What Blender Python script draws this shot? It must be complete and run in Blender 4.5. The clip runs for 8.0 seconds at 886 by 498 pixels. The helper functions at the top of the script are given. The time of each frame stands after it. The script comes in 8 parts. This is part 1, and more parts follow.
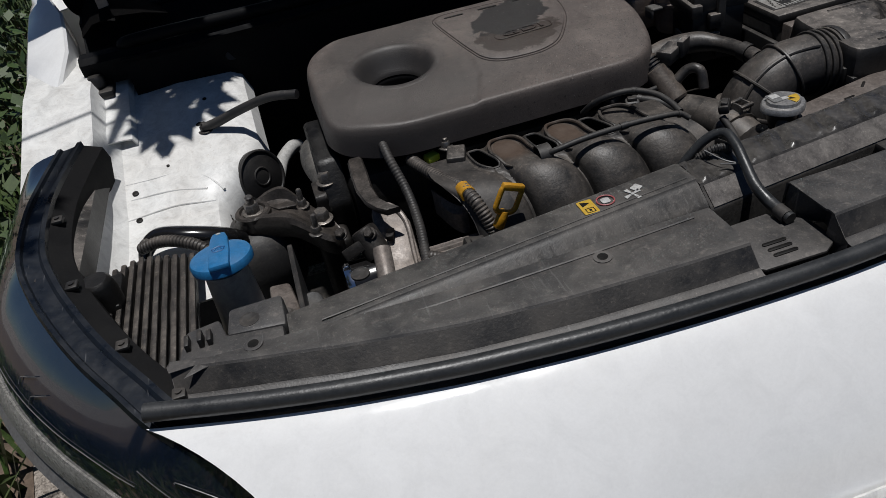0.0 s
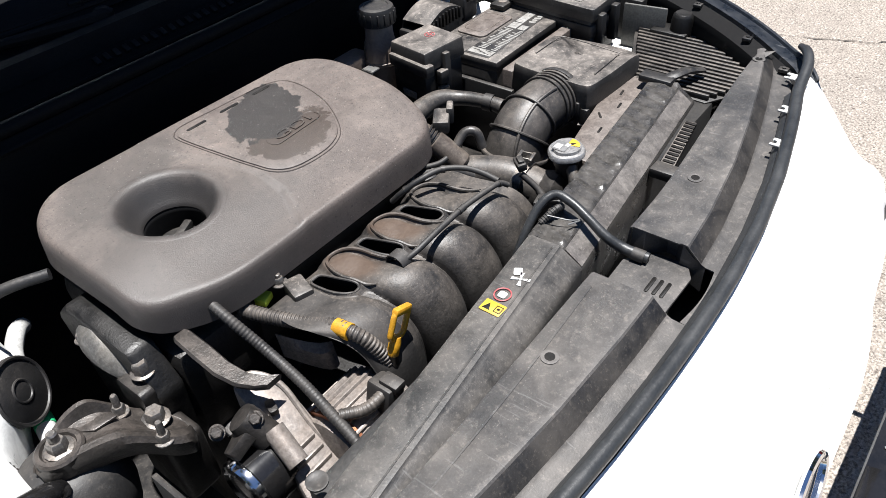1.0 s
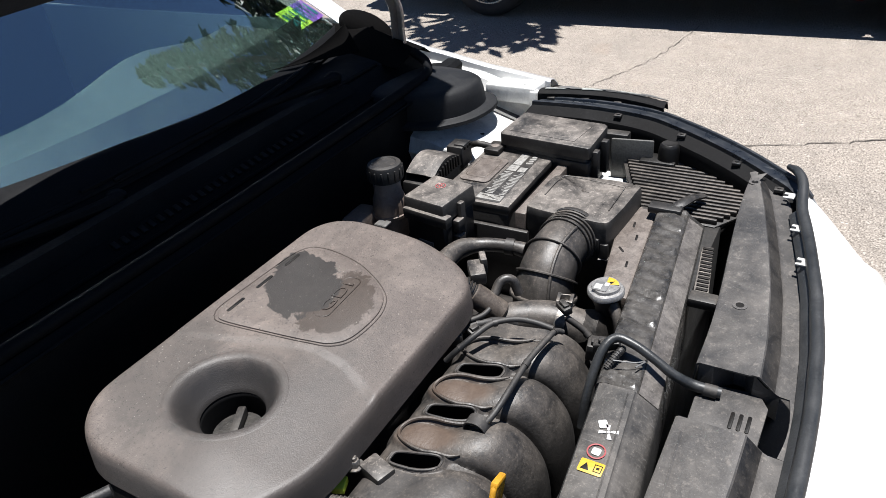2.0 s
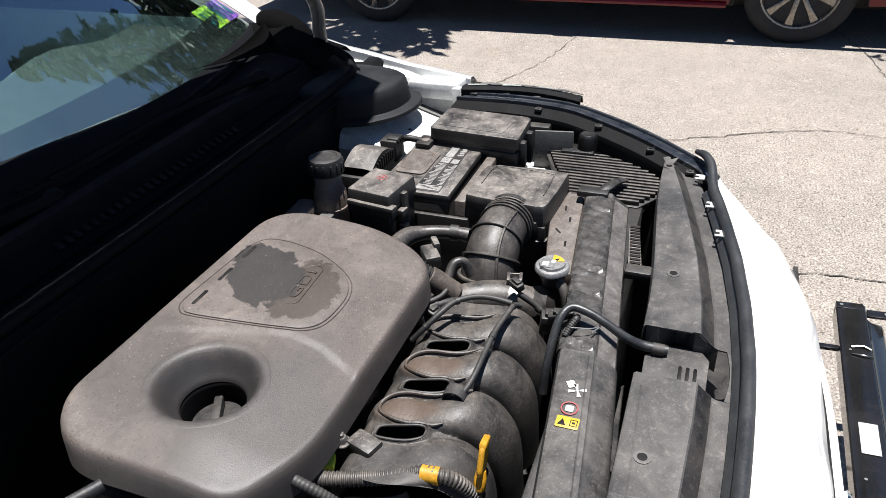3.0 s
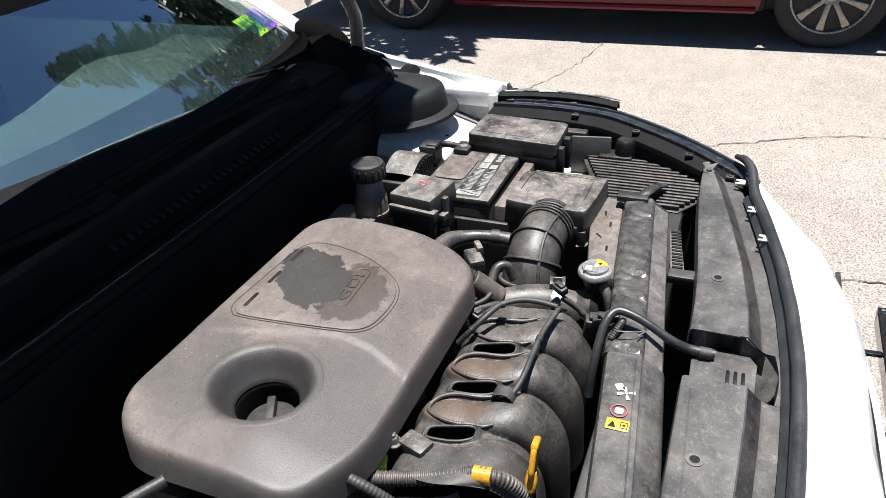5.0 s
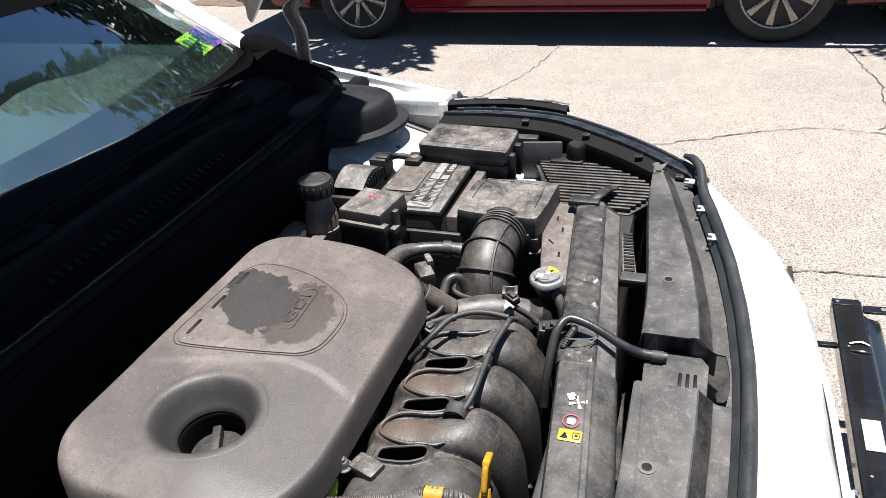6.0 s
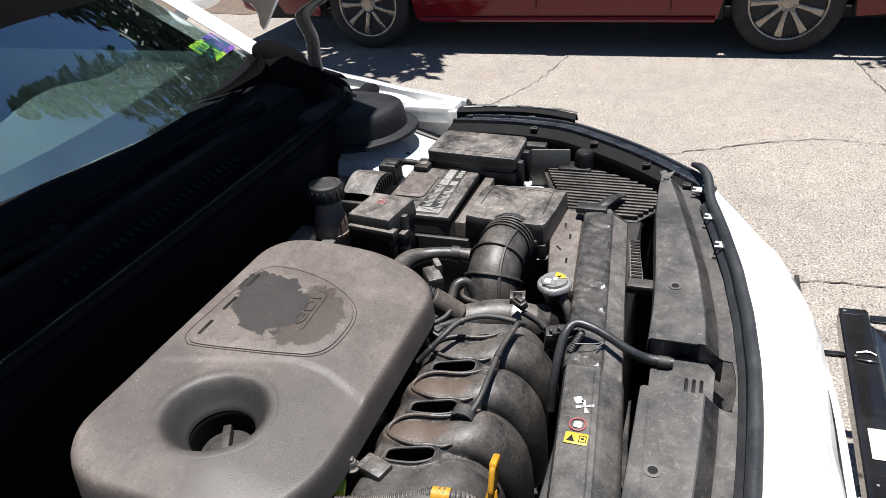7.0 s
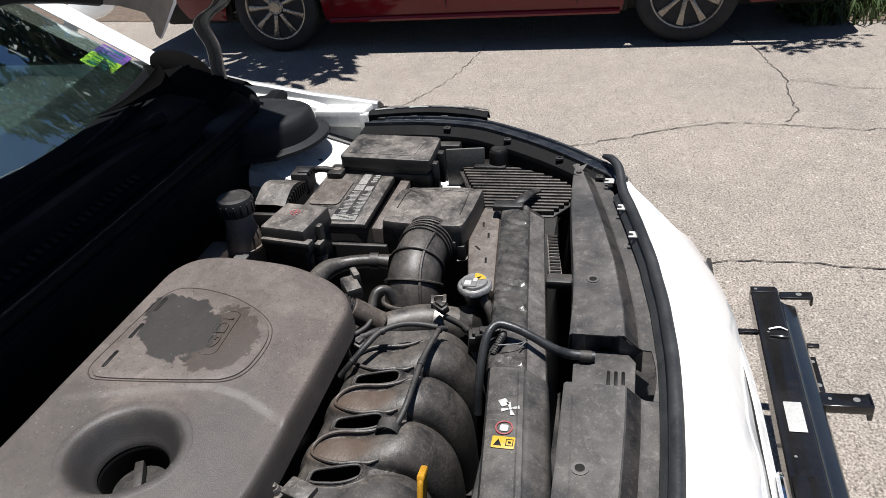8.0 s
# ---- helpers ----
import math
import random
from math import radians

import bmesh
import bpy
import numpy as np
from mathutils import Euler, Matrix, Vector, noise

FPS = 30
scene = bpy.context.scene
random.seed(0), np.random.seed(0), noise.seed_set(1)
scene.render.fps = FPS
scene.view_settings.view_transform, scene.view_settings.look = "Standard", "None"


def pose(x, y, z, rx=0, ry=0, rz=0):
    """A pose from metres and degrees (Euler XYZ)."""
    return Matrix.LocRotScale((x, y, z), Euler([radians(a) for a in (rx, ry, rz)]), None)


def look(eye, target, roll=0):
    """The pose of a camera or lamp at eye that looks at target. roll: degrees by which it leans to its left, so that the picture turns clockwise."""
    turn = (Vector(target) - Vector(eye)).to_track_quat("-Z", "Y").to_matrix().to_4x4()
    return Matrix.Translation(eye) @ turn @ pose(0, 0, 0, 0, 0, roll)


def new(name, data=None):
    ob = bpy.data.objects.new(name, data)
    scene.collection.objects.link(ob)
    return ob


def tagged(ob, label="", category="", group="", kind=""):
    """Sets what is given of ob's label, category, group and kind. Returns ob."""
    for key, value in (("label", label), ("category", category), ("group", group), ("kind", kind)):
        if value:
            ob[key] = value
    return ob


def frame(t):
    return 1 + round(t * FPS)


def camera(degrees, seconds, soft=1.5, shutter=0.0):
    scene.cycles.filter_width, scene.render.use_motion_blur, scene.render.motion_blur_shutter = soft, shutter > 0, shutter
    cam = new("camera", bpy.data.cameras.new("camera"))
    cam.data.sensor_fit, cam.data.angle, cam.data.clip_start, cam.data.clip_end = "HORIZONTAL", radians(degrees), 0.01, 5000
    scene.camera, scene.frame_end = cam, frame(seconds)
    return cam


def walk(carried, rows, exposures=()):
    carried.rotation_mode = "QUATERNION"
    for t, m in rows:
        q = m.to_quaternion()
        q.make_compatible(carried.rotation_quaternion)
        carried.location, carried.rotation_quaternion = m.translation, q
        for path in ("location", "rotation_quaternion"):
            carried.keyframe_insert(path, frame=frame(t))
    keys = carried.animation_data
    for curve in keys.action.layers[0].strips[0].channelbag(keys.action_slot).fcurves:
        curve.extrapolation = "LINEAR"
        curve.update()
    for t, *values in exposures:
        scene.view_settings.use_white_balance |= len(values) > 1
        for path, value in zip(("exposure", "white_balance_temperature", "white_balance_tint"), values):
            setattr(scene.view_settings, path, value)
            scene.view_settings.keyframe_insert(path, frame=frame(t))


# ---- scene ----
EXPOSURES = [(0.0, -0.52), (0.3, 0.45), (0.5, 0.85), (1.0, 1.22), (1.5, 0.85), (2.0, 1.0), (3.5, 1.06), (4.0, 1.05), (4.5, 1.3), (6.0, 1.3), (6.5, 0.95), (7.0, 1.05), (7.5, 1.1), (8.0, 0.65)]
cam = camera(63.0, 8.0, 0.6)
PATH = [
    (0, (-0.52, -0.608, 1.291), (-0.24, 0.968, 0.093), -11.1),
    (0.3, (-0.63, -0.435, 1.352), (-0.002, 1.003, 0.104), -9.0),
    (0.5, (-0.652, -0.39, 1.387), (0.082, 1.046, 0.205), -9.9),
    (0.6, (-0.669, -0.367, 1.389), (0.17, 1.021, 0.219), -9.9),
    (0.8, (-0.7, -0.298, 1.39), (0.265, 0.902, 0.115), -8.7),
    (1, (-0.723, -0.263, 1.398), (0.434, 0.722, 0.097), -4.7),
    (1.2, (-0.766, -0.235, 1.43), (0.468, 0.679, 0.152), -5.2),
    (1.3, (-0.768, -0.22, 1.442), (0.509, 0.673, 0.19), -4.8),
    (1.5, (-0.763, -0.18, 1.454), (0.578, 0.687, 0.25), -6.5),
    (1.8, (-0.765, -0.12, 1.445), (0.597, 0.86, 0.336), -6.4),
    (2, (-0.785, -0.085, 1.454), (0.644, 0.832, 0.398), -6.2),
    (2.2, (-0.832, -0.057, 1.45), (0.641, 0.719, 0.347), -6.9),
    (3.3, (-0.894, 0.0, 1.457), (0.698, 0.6, 0.405), -2.7),
    (3.5, (-0.894, -0.001, 1.457), (0.702, 0.583, 0.402), -3.0),
    (3.7, (-0.899, 0.014, 1.455), (0.692, 0.613, 0.4), -3.3),
    (4, (-0.914, 0.031, 1.456), (0.653, 0.707, 0.415), -3.8),
    (4.2, (-0.923, 0.034, 1.461), (0.623, 0.753, 0.417), -3.7),
    (4.5, (-0.929, 0.03, 1.459), (0.611, 0.769, 0.419), -3.7),
    (4.7, (-0.926, 0.03, 1.46), (0.623, 0.741, 0.414), -3.9),
    (5.8, (-0.897, 0.012, 1.456), (0.678, 0.684, 0.422), -4.3),
    (6, (-0.886, -0.003, 1.459), (0.711, 0.622, 0.428), -5.5),
    (6.2, (-0.881, -0.005, 1.459), (0.739, 0.563, 0.431), -5.2),
    (6.5, (-0.896, -0.006, 1.461), (0.726, 0.597, 0.46), -5.3),
    (6.7, (-0.9, 0.001, 1.459), (0.717, 0.606, 0.449), -4.7),
    (7, (-0.901, -0.004, 1.459), (0.702, 0.64, 0.451), -5.2),
    (7.2, (-0.906, -0.006, 1.458), (0.695, 0.629, 0.443), -4.4),
    (7.5, (-0.888, -0.019, 1.459), (0.735, 0.534, 0.429), -3.9),
    (7.7, (-0.881, -0.023, 1.46), (0.777, 0.478, 0.462), -5.6),
    (8, (-0.87, -0.017, 1.458), (0.784, 0.439, 0.429), -5.7),
]
walk(cam, [(t, look(eye, target, roll)) for t, eye, target, roll in PATH], EXPOSURES)

# ---- world, sun ----
world = bpy.data.worlds.new("World")
scene.world = world
world.use_nodes = True
SUN = Vector((0.05, -0.04, 1.0)).normalized()
wn = world.node_tree.nodes
sky = wn.new("ShaderNodeTexSky")
sky.sky_type = "NISHITA"
sky.sun_disc = False
sky.dust_density = 0.0
sky.ozone_density = 6.0
sky.altitude = 2500.0
sky.sun_elevation = math.asin(SUN.z)
sky.sun_rotation = math.atan2(SUN.x, SUN.y)
world.node_tree.links.new(sky.outputs["Color"], wn["Background"].inputs["Color"])
wn["Background"].inputs["Strength"].default_value = 0.05
sun_data = bpy.data.lights.new("sun", "SUN")
sun_data.energy = 5.0
sun_data.angle = radians(0.53)
sun_data.color = (1.0, 0.987, 0.98)
sun = new("sun", sun_data)
sun.matrix_world = look((0, 0, 6), Vector((0, 0, 6)) - SUN)


# ---- materials ----
def ramp(nt, fac, stops):
    r = nt.nodes.new("ShaderNodeValToRGB")
    r.color_ramp.elements[0].position = stops[0][0]
    r.color_ramp.elements[1].position = stops[-1][0]
    for p, c in stops[1:-1]:
        r.color_ramp.elements.new(p)
    for e, (p, c) in zip(r.color_ramp.elements, stops):
        e.color = (*c, 1) if len(c) == 3 else c
    nt.links.new(fac, r.inputs["Fac"])
    return r.outputs["Color"]


def noise_tex(nt, co, scale, detail=4, rough=0.55, dist=0.0):
    n = nt.nodes.new("ShaderNodeTexNoise")
    n.inputs["Scale"].default_value = scale
    n.inputs["Detail"].default_value = detail
    n.inputs["Roughness"].default_value = rough
    n.inputs["Distortion"].default_value = dist
    nt.links.new(co, n.inputs["Vector"])
    return n.outputs["Fac"]


def mix(nt, fac, a, b, mode="MIX"):
    m = nt.nodes.new("ShaderNodeMix")
    m.data_type, m.blend_type = "RGBA", mode
    for sock, v in ((m.inputs["Factor"], fac), (m.inputs[6], a), (m.inputs[7], b)):
        if isinstance(v, (int, float)):
            sock.default_value = v
        elif isinstance(v, tuple):
            sock.default_value = (*v, 1)
        else:
            nt.links.new(v, sock)
    return m.outputs[2]


def surface(name, base, rough=0.5, metal=0.0, dust=(0.18, 0.15, 0.12), dusty=0.3, blotch=14.0, grain=260.0,
            relief=0.34, vary=0.28, coat=0.0, ior=1.5, scratch=0.0, smear=0.6):
    """A worn surface: base colour, larger blotches of dust and a fine grain."""
    m = bpy.data.materials.new(name)
    m.use_nodes = True
    nt = m.node_tree
    bs = nt.nodes["Principled BSDF"]
    co = nt.nodes.new("ShaderNodeTexCoord").outputs["Object"]
    big = noise_tex(nt, co, blotch, 6, 0.62, 0.4)
    fine = noise_tex(nt, co, grain, 3, 0.6)
    dark = tuple(c * (1 - vary) for c in base)
    light = tuple(min(1, c * (1 + vary)) for c in base)
    col = ramp(nt, fine, [(0.3, dark), (0.7, light)])
    if dusty > 0:
        f = ramp(nt, big, [(0.34, (0, 0, 0)), (0.66, (dusty, dusty, dusty))])
        spots = ramp(nt, noise_tex(nt, co, blotch * 9, 5, 0.75), [(0.54, (0, 0, 0)), (0.68, (dusty * 0.9,) * 3)])
        specks = ramp(nt, noise_tex(nt, co, 420, 2, 0.5), [(0.67, (0, 0, 0)), (0.75, (min(1, dusty * 1.4),) * 3)])
        f = mix(nt, 1.0, mix(nt, 1.0, f, spots, "ADD"), specks, "ADD")
        nz = nt.nodes.new("ShaderNodeSeparateXYZ")
        nt.links.new(nt.nodes.new("ShaderNodeNewGeometry").outputs["Normal"], nz.inputs[0])
        # Dust settles on tops; the steep falloff also paints in the sides' shade.
        f = mix(nt, 1.0, f, ramp(nt, nz.outputs["Z"], [(0.25, (0.10,) * 3), (0.88, (1.1,) * 3)]), "MULTIPLY")
        col = mix(nt, f, col, dust)
        smudge = ramp(nt, noise_tex(nt, co, blotch * 2.7, 7, 0.72, 0.8), [(0.36, (1.0 - 1.1 * smear * dusty,) * 3), (0.52, (1, 1, 1)), (0.66, (1 + 0.7 * smear * dusty,) * 3)])
        col = mix(nt, 1.0, col, smudge, "MULTIPLY")
    for turn in ((0.5, -0.9) if scratch else ()):
        mp = nt.nodes.new("ShaderNodeMapping")
        mp.inputs["Rotation"].default_value = (0, 0, turn)
        mp.inputs["Scale"].default_value = (230, 16, 60)
        nt.links.new(co, mp.inputs["Vector"])
        cut = ramp(nt, noise_tex(nt, mp.outputs["Vector"], 1.0, 2, 0.4), [(0.71, (0, 0, 0)), (0.75, (scratch,) * 3)])
        col = mix(nt, cut, col, tuple(min(1, c * 0.4 + 0.22) for c in dust))
    nt.links.new(col, bs.inputs["Base Color"])
    bs.inputs["Metallic"].default_value = metal
    bs.inputs["IOR"].default_value = ior
    r = ramp(nt, big, [(0.3, (max(0, rough - 0.10),) * 3), (0.75, (min(1, rough + 0.15),) * 3)])
    nt.links.new(r, bs.inputs["Roughness"])
    if coat:
        bs.inputs["Coat Weight"].default_value = coat
        bs.inputs["Coat Roughness"].default_value = 0.04
    if relief:
        b = nt.nodes.new("ShaderNodeBump")
        b.inputs["Strength"].default_value = relief
        b.inputs["Distance"].default_value = 0.001
        nt.links.new(fine, b.inputs["Height"])
        nt.links.new(b.outputs["Normal"], bs.inputs["Normal"])
    return m


def glass(name, tint=(1, 1, 1), rough=0.0, ior=1.45, coat=0.0):
    m = bpy.data.materials.new(name)
    m.use_nodes = True
    bs = m.node_tree.nodes["Principled BSDF"]
    bs.inputs["Base Color"].default_value = (*tint, 1)
    bs.inputs["Transmission Weight"].default_value = 1.0
    bs.inputs["Roughness"].default_value = rough
    bs.inputs["IOR"].default_value = ior
    bs.inputs["Coat Weight"].default_value = coat
    bs.inputs["Coat IOR"].default_value = 2.8
    bs.inputs["Coat Roughness"].default_value = 0.0
    return m


DUST = (0.162, 0.141, 0.12)
M_PLASTIC = surface("black_plastic", (0.0078, 0.0078, 0.0084), 0.5, dust=DUST, dusty=0.22)
M_SHIELD = surface("shield_plastic", (0.040, 0.039, 0.039), 0.52, dust=(0.19, 0.170, 0.152), dusty=0.36, blotch=9, grain=420, scratch=0.14)
M_BEAM = surface("beam_plastic", (0.0250, 0.0245, 0.0240), 0.52, dust=(0.175, 0.156, 0.138), dusty=0.36, blotch=16, grain=420, scratch=0.16)
M_INTAKE = surface("intake_plastic", (0.016, 0.0155, 0.0155), 0.56, dust=(0.12, 0.102, 0.087), dusty=0.34, blotch=16)
M_BOX = surface("box_plastic", (0.0130, 0.0125, 0.0125), 0.52, dust=(0.225, 0.198, 0.175), dusty=0.66, blotch=13, relief=0.3)
M_GUTTER = surface("gutter_rubber", (0.0065, 0.0090, 0.0135), 0.32, dust=(0.09, 0.09, 0.09), dusty=0.10, blotch=30, scratch=0.25, relief=0.05)
M_RIB = surface("rib_plastic", (0.0160, 0.0150, 0.0145), 0.5, dust=(0.165, 0.140, 0.118), dusty=0.50, blotch=22)
M_RUBBER = surface("rubber", (0.012, 0.012, 0.0126), 0.58, dust=DUST, dusty=0.22)
M_SEAL = surface("seal_rubber", (0.018, 0.0192, 0.0204), 0.42, dust=(0.108, 0.108, 0.108), dusty=0.14)
M_HOSE = surface("hose_rubber", (0.024, 0.0225, 0.0215), 0.48, dust=(0.175, 0.148, 0.125), dusty=0.48, blotch=20)
# Black plastic, with the bonnet's shade over it put into the base too.
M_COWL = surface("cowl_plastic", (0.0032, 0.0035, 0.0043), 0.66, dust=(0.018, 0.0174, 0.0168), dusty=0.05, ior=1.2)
# Darker still: the bonnet's shadow on the pillar foot is in this base.
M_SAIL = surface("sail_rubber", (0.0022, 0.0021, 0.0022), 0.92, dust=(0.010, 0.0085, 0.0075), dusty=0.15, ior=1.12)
M_BLACKMETAL = surface("black_painted_metal", (0.0072, 0.0072, 0.0078), 0.16, dusty=0.03, blotch=5, relief=0.02, coat=0.4)
M_DARKMETAL = surface("dark_cast_metal", (0.012, 0.0111, 0.0105), 0.5, 0.2, dust=(0.066, 0.0552, 0.0468), dusty=0.4, blotch=34, relief=0.6)
M_CAST = surface("greasy_cast_iron", (0.03, 0.027, 0.0246), 0.40, 0.25, dust=(0.102, 0.084, 0.072), dusty=0.45, blotch=40, relief=0.6)
# Dark plastic, its base lowered to hold the bonnet's shadow on the tower.
M_TOWER = surface("tower_plastic", (0.0058, 0.0062, 0.0075), 0.66, dust=(0.045, 0.045, 0.045), dusty=0.2, ior=1.35)
# Oily black parts; also colours in the shade of the intake pockets.
M_GRIME_SHADE = surface("oily_and_shaded_black", (0.006, 0.0057, 0.0054), 0.45, 0.1, dust=(0.027, 0.024, 0.0216), dusty=0.35, blotch=40, relief=0.6)
M_ALU = surface("cast_aluminium", (0.198, 0.177, 0.162), 0.5, 0.3, dust=(0.18, 0.141, 0.114), dusty=0.45, blotch=26, relief=0.35)
M_STEEL = surface("steel_bolt", (0.204, 0.195, 0.186), 0.42, 0.8, dust=(0.168, 0.12, 0.078), dusty=0.35, blotch=60)
M_CAPMETAL = surface("cap_metal", (0.3, 0.294, 0.288), 0.38, 0.5, dust=(0.18, 0.162, 0.144), dusty=0.25, blotch=60)
M_FLAP = surface("flap_plastic", (0.066, 0.06, 0.057), 0.42, dust=(0.204, 0.186, 0.168), dusty=0.5, blotch=24, grain=200, relief=0.5)
M_CHROME = surface("chrome", (0.85, 0.86, 0.88), 0.07, 1.0, dusty=0.04, relief=0.0, vary=0.03)
M_WHITE = surface("white_paint", (0.80, 0.80, 0.79), 0.16, dust=(0.55, 0.51, 0.45), dusty=0.07, blotch=7, relief=0.0, vary=0.02, coat=0.6)
M_APRON = surface("apron_paint", (0.72, 0.72, 0.70), 0.35, dust=(0.42, 0.38, 0.33), dusty=0.28, blotch=10, relief=0.05, vary=0.04)
# White panels toned brown-grey: the shade inside the raised bonnet is in this colour.
M_UNDERSIDE = surface("shaded_inner_paint", (0.198, 0.171, 0.15), 0.4, dust=(0.144, 0.12, 0.099), dusty=0.4, blotch=8, relief=0.05, vary=0.05)
M_PAD = surface("unseen_pad", (0.012, 0.0114, 0.0114), 0.9, dust=(0.036, 0.033, 0.03), dusty=0.3, blotch=9, grain=200, relief=0.8)
M_DASHTOP = surface("dash_top", (0.03, 0.03, 0.0276), 0.6, dust=(0.06, 0.057, 0.051), dusty=0.3, ior=1.3)
M_ALLOY = surface("dull_alloy", (0.276, 0.252, 0.222), 0.28, 0.85, dust=(0.12, 0.102, 0.084), dusty=0.3, blotch=20, relief=0.1)
M_HOUSING = surface("black_housing", (0.0050, 0.0050, 0.0055), 0.80, dust=(0.07, 0.066, 0.062), dusty=0.08, relief=0.08, ior=1.25)
M_RED = surface("red_paint", (0.114, 0.0042, 0.0066), 0.14, dust=(0.12, 0.036, 0.03), dusty=0.03, blotch=4, relief=0.0, vary=0.06, coat=0.15, ior=1.4)
M_TYRE = surface("tyre_rubber", (0.0132, 0.0132, 0.0138), 0.75, dust=(0.078, 0.072, 0.066), dusty=0.2)
M_BLUE = surface("blue_cap_plastic", (0.0132, 0.144, 0.336), 0.40, dust=(0.132, 0.18, 0.252), dusty=0.22, blotch=40, vary=0.1)
M_YELLOW = surface("yellow_plastic", (0.492, 0.24, 0.012), 0.42, dust=(0.21, 0.132, 0.048), dusty=0.3, blotch=60, vary=0.1)
M_YLABEL = surface("yellow_print", (0.51, 0.318, 0.024), 0.45, dust=(0.27, 0.204, 0.09), dusty=0.2, blotch=60, relief=0, vary=0.06)
M_LIME = surface("lime_plastic", (0.52, 0.66, 0.06), 0.4, dusty=0.1, relief=0, vary=0.06)
M_WPRINT = surface("white_print", (0.444, 0.444, 0.432), 0.5, dust=(0.24, 0.222, 0.198), dusty=0.35, blotch=80, relief=0, vary=0.05)
M_RPRINT = surface("red_print", (0.36, 0.06, 0.066), 0.5, dust=(0.21, 0.15, 0.132), dusty=0.25, blotch=80, relief=0, vary=0.05)
M_KPRINT = surface("black_print", (0.0048, 0.0048, 0.0048), 0.5, dusty=0.05, relief=0, ior=1.3)
M_GPRINT = surface("grey_print", (0.132, 0.132, 0.132), 0.5, dusty=0.1, relief=0)
# Milky tank toned down: the bonnet's shade over it is in this colour.
M_RESERVOIR = surface("cloudy_plastic", (0.20, 0.155, 0.128), 0.55, dust=(0.10, 0.078, 0.062), dusty=0.35, blotch=18, vary=0.06)
M_NECK = surface("grey_bottle_plastic", (0.096, 0.096, 0.096), 0.4, dust=(0.18, 0.162, 0.138), dusty=0.3, blotch=20)
M_BOTTLE = surface("milky_bottle_plastic", (0.30, 0.315, 0.295), 0.45, dust=(0.20, 0.175, 0.145), dusty=0.35, blotch=18, vary=0.05)
M_LABEL = surface("dirty_label", (0.30, 0.295, 0.28), 0.5, dust=(0.12, 0.108, 0.094), dusty=0.6, blotch=70, relief=0, vary=0.08)
M_BROWN = surface("brown_plastic", (0.063, 0.0504, 0.042), 0.5, dust=(0.192, 0.162, 0.132), dusty=0.45, blotch=40)
M_TAN = surface("tan_dusty_plastic", (0.093, 0.0768, 0.0672), 0.5, dust=(0.174, 0.15, 0.1332), dusty=0.5, blotch=30)
M_DULLALU = surface("dull_aluminium", (0.12, 0.117, 0.111), 0.5, 0.45, dust=(0.156, 0.135, 0.108), dusty=0.4, blotch=28, relief=0.35)
M_FIN = surface("radiator_fin", (0.03, 0.03, 0.03), 0.5, 0.3, dusty=0.1)
M_LENS = surface("headlamp_lens", (0.0066, 0.012, 0.024), 0.05, dust=(0.15, 0.156, 0.162), dusty=0.07, blotch=9, relief=0.0, coat=1.0)
M_REFLECT = surface("reflector_mesh", (0.36, 0.348, 0.324), 0.3, 0.25, dust=(0.072, 0.066, 0.06), dusty=0.5, blotch=60, grain=300, relief=0.8, vary=0.5)
M_GLASS = glass("windscreen_glass", (0.48, 0.72, 0.70), ior=1.6, coat=1.0)
M_DASH = surface("dash_plastic", (0.0042, 0.0048, 0.0048), 0.6, dusty=0.0, ior=1.3)
M_BARK = surface("bark", (0.066, 0.051, 0.039), 0.85, dust=(0.12, 0.108, 0.084), dusty=0.4, blotch=9, grain=60, relief=1.0)
M_LEAF = surface("leaf", (0.03, 0.06, 0.015), 0.5, dust=(0.066, 0.09, 0.024), dusty=0.5, blotch=3, relief=0.0, vary=0.4)
M_NEEDLE = surface("needle", (0.018, 0.039, 0.0168), 0.6, dust=(0.042, 0.06, 0.024), dusty=0.5, blotch=3, relief=0.0, vary=0.4)
M_GRASS = surface("grass_blade", (0.042, 0.078, 0.018), 0.55, dust=(0.114, 0.114, 0.042), dusty=0.5, blotch=5, relief=0.0, vary=0.4)
M_SOIL = surface("soil", (0.09, 0.066, 0.048), 0.95, dust=(0.144, 0.102, 0.072), dusty=0.6, blotch=8, grain=90, relief=1.0)


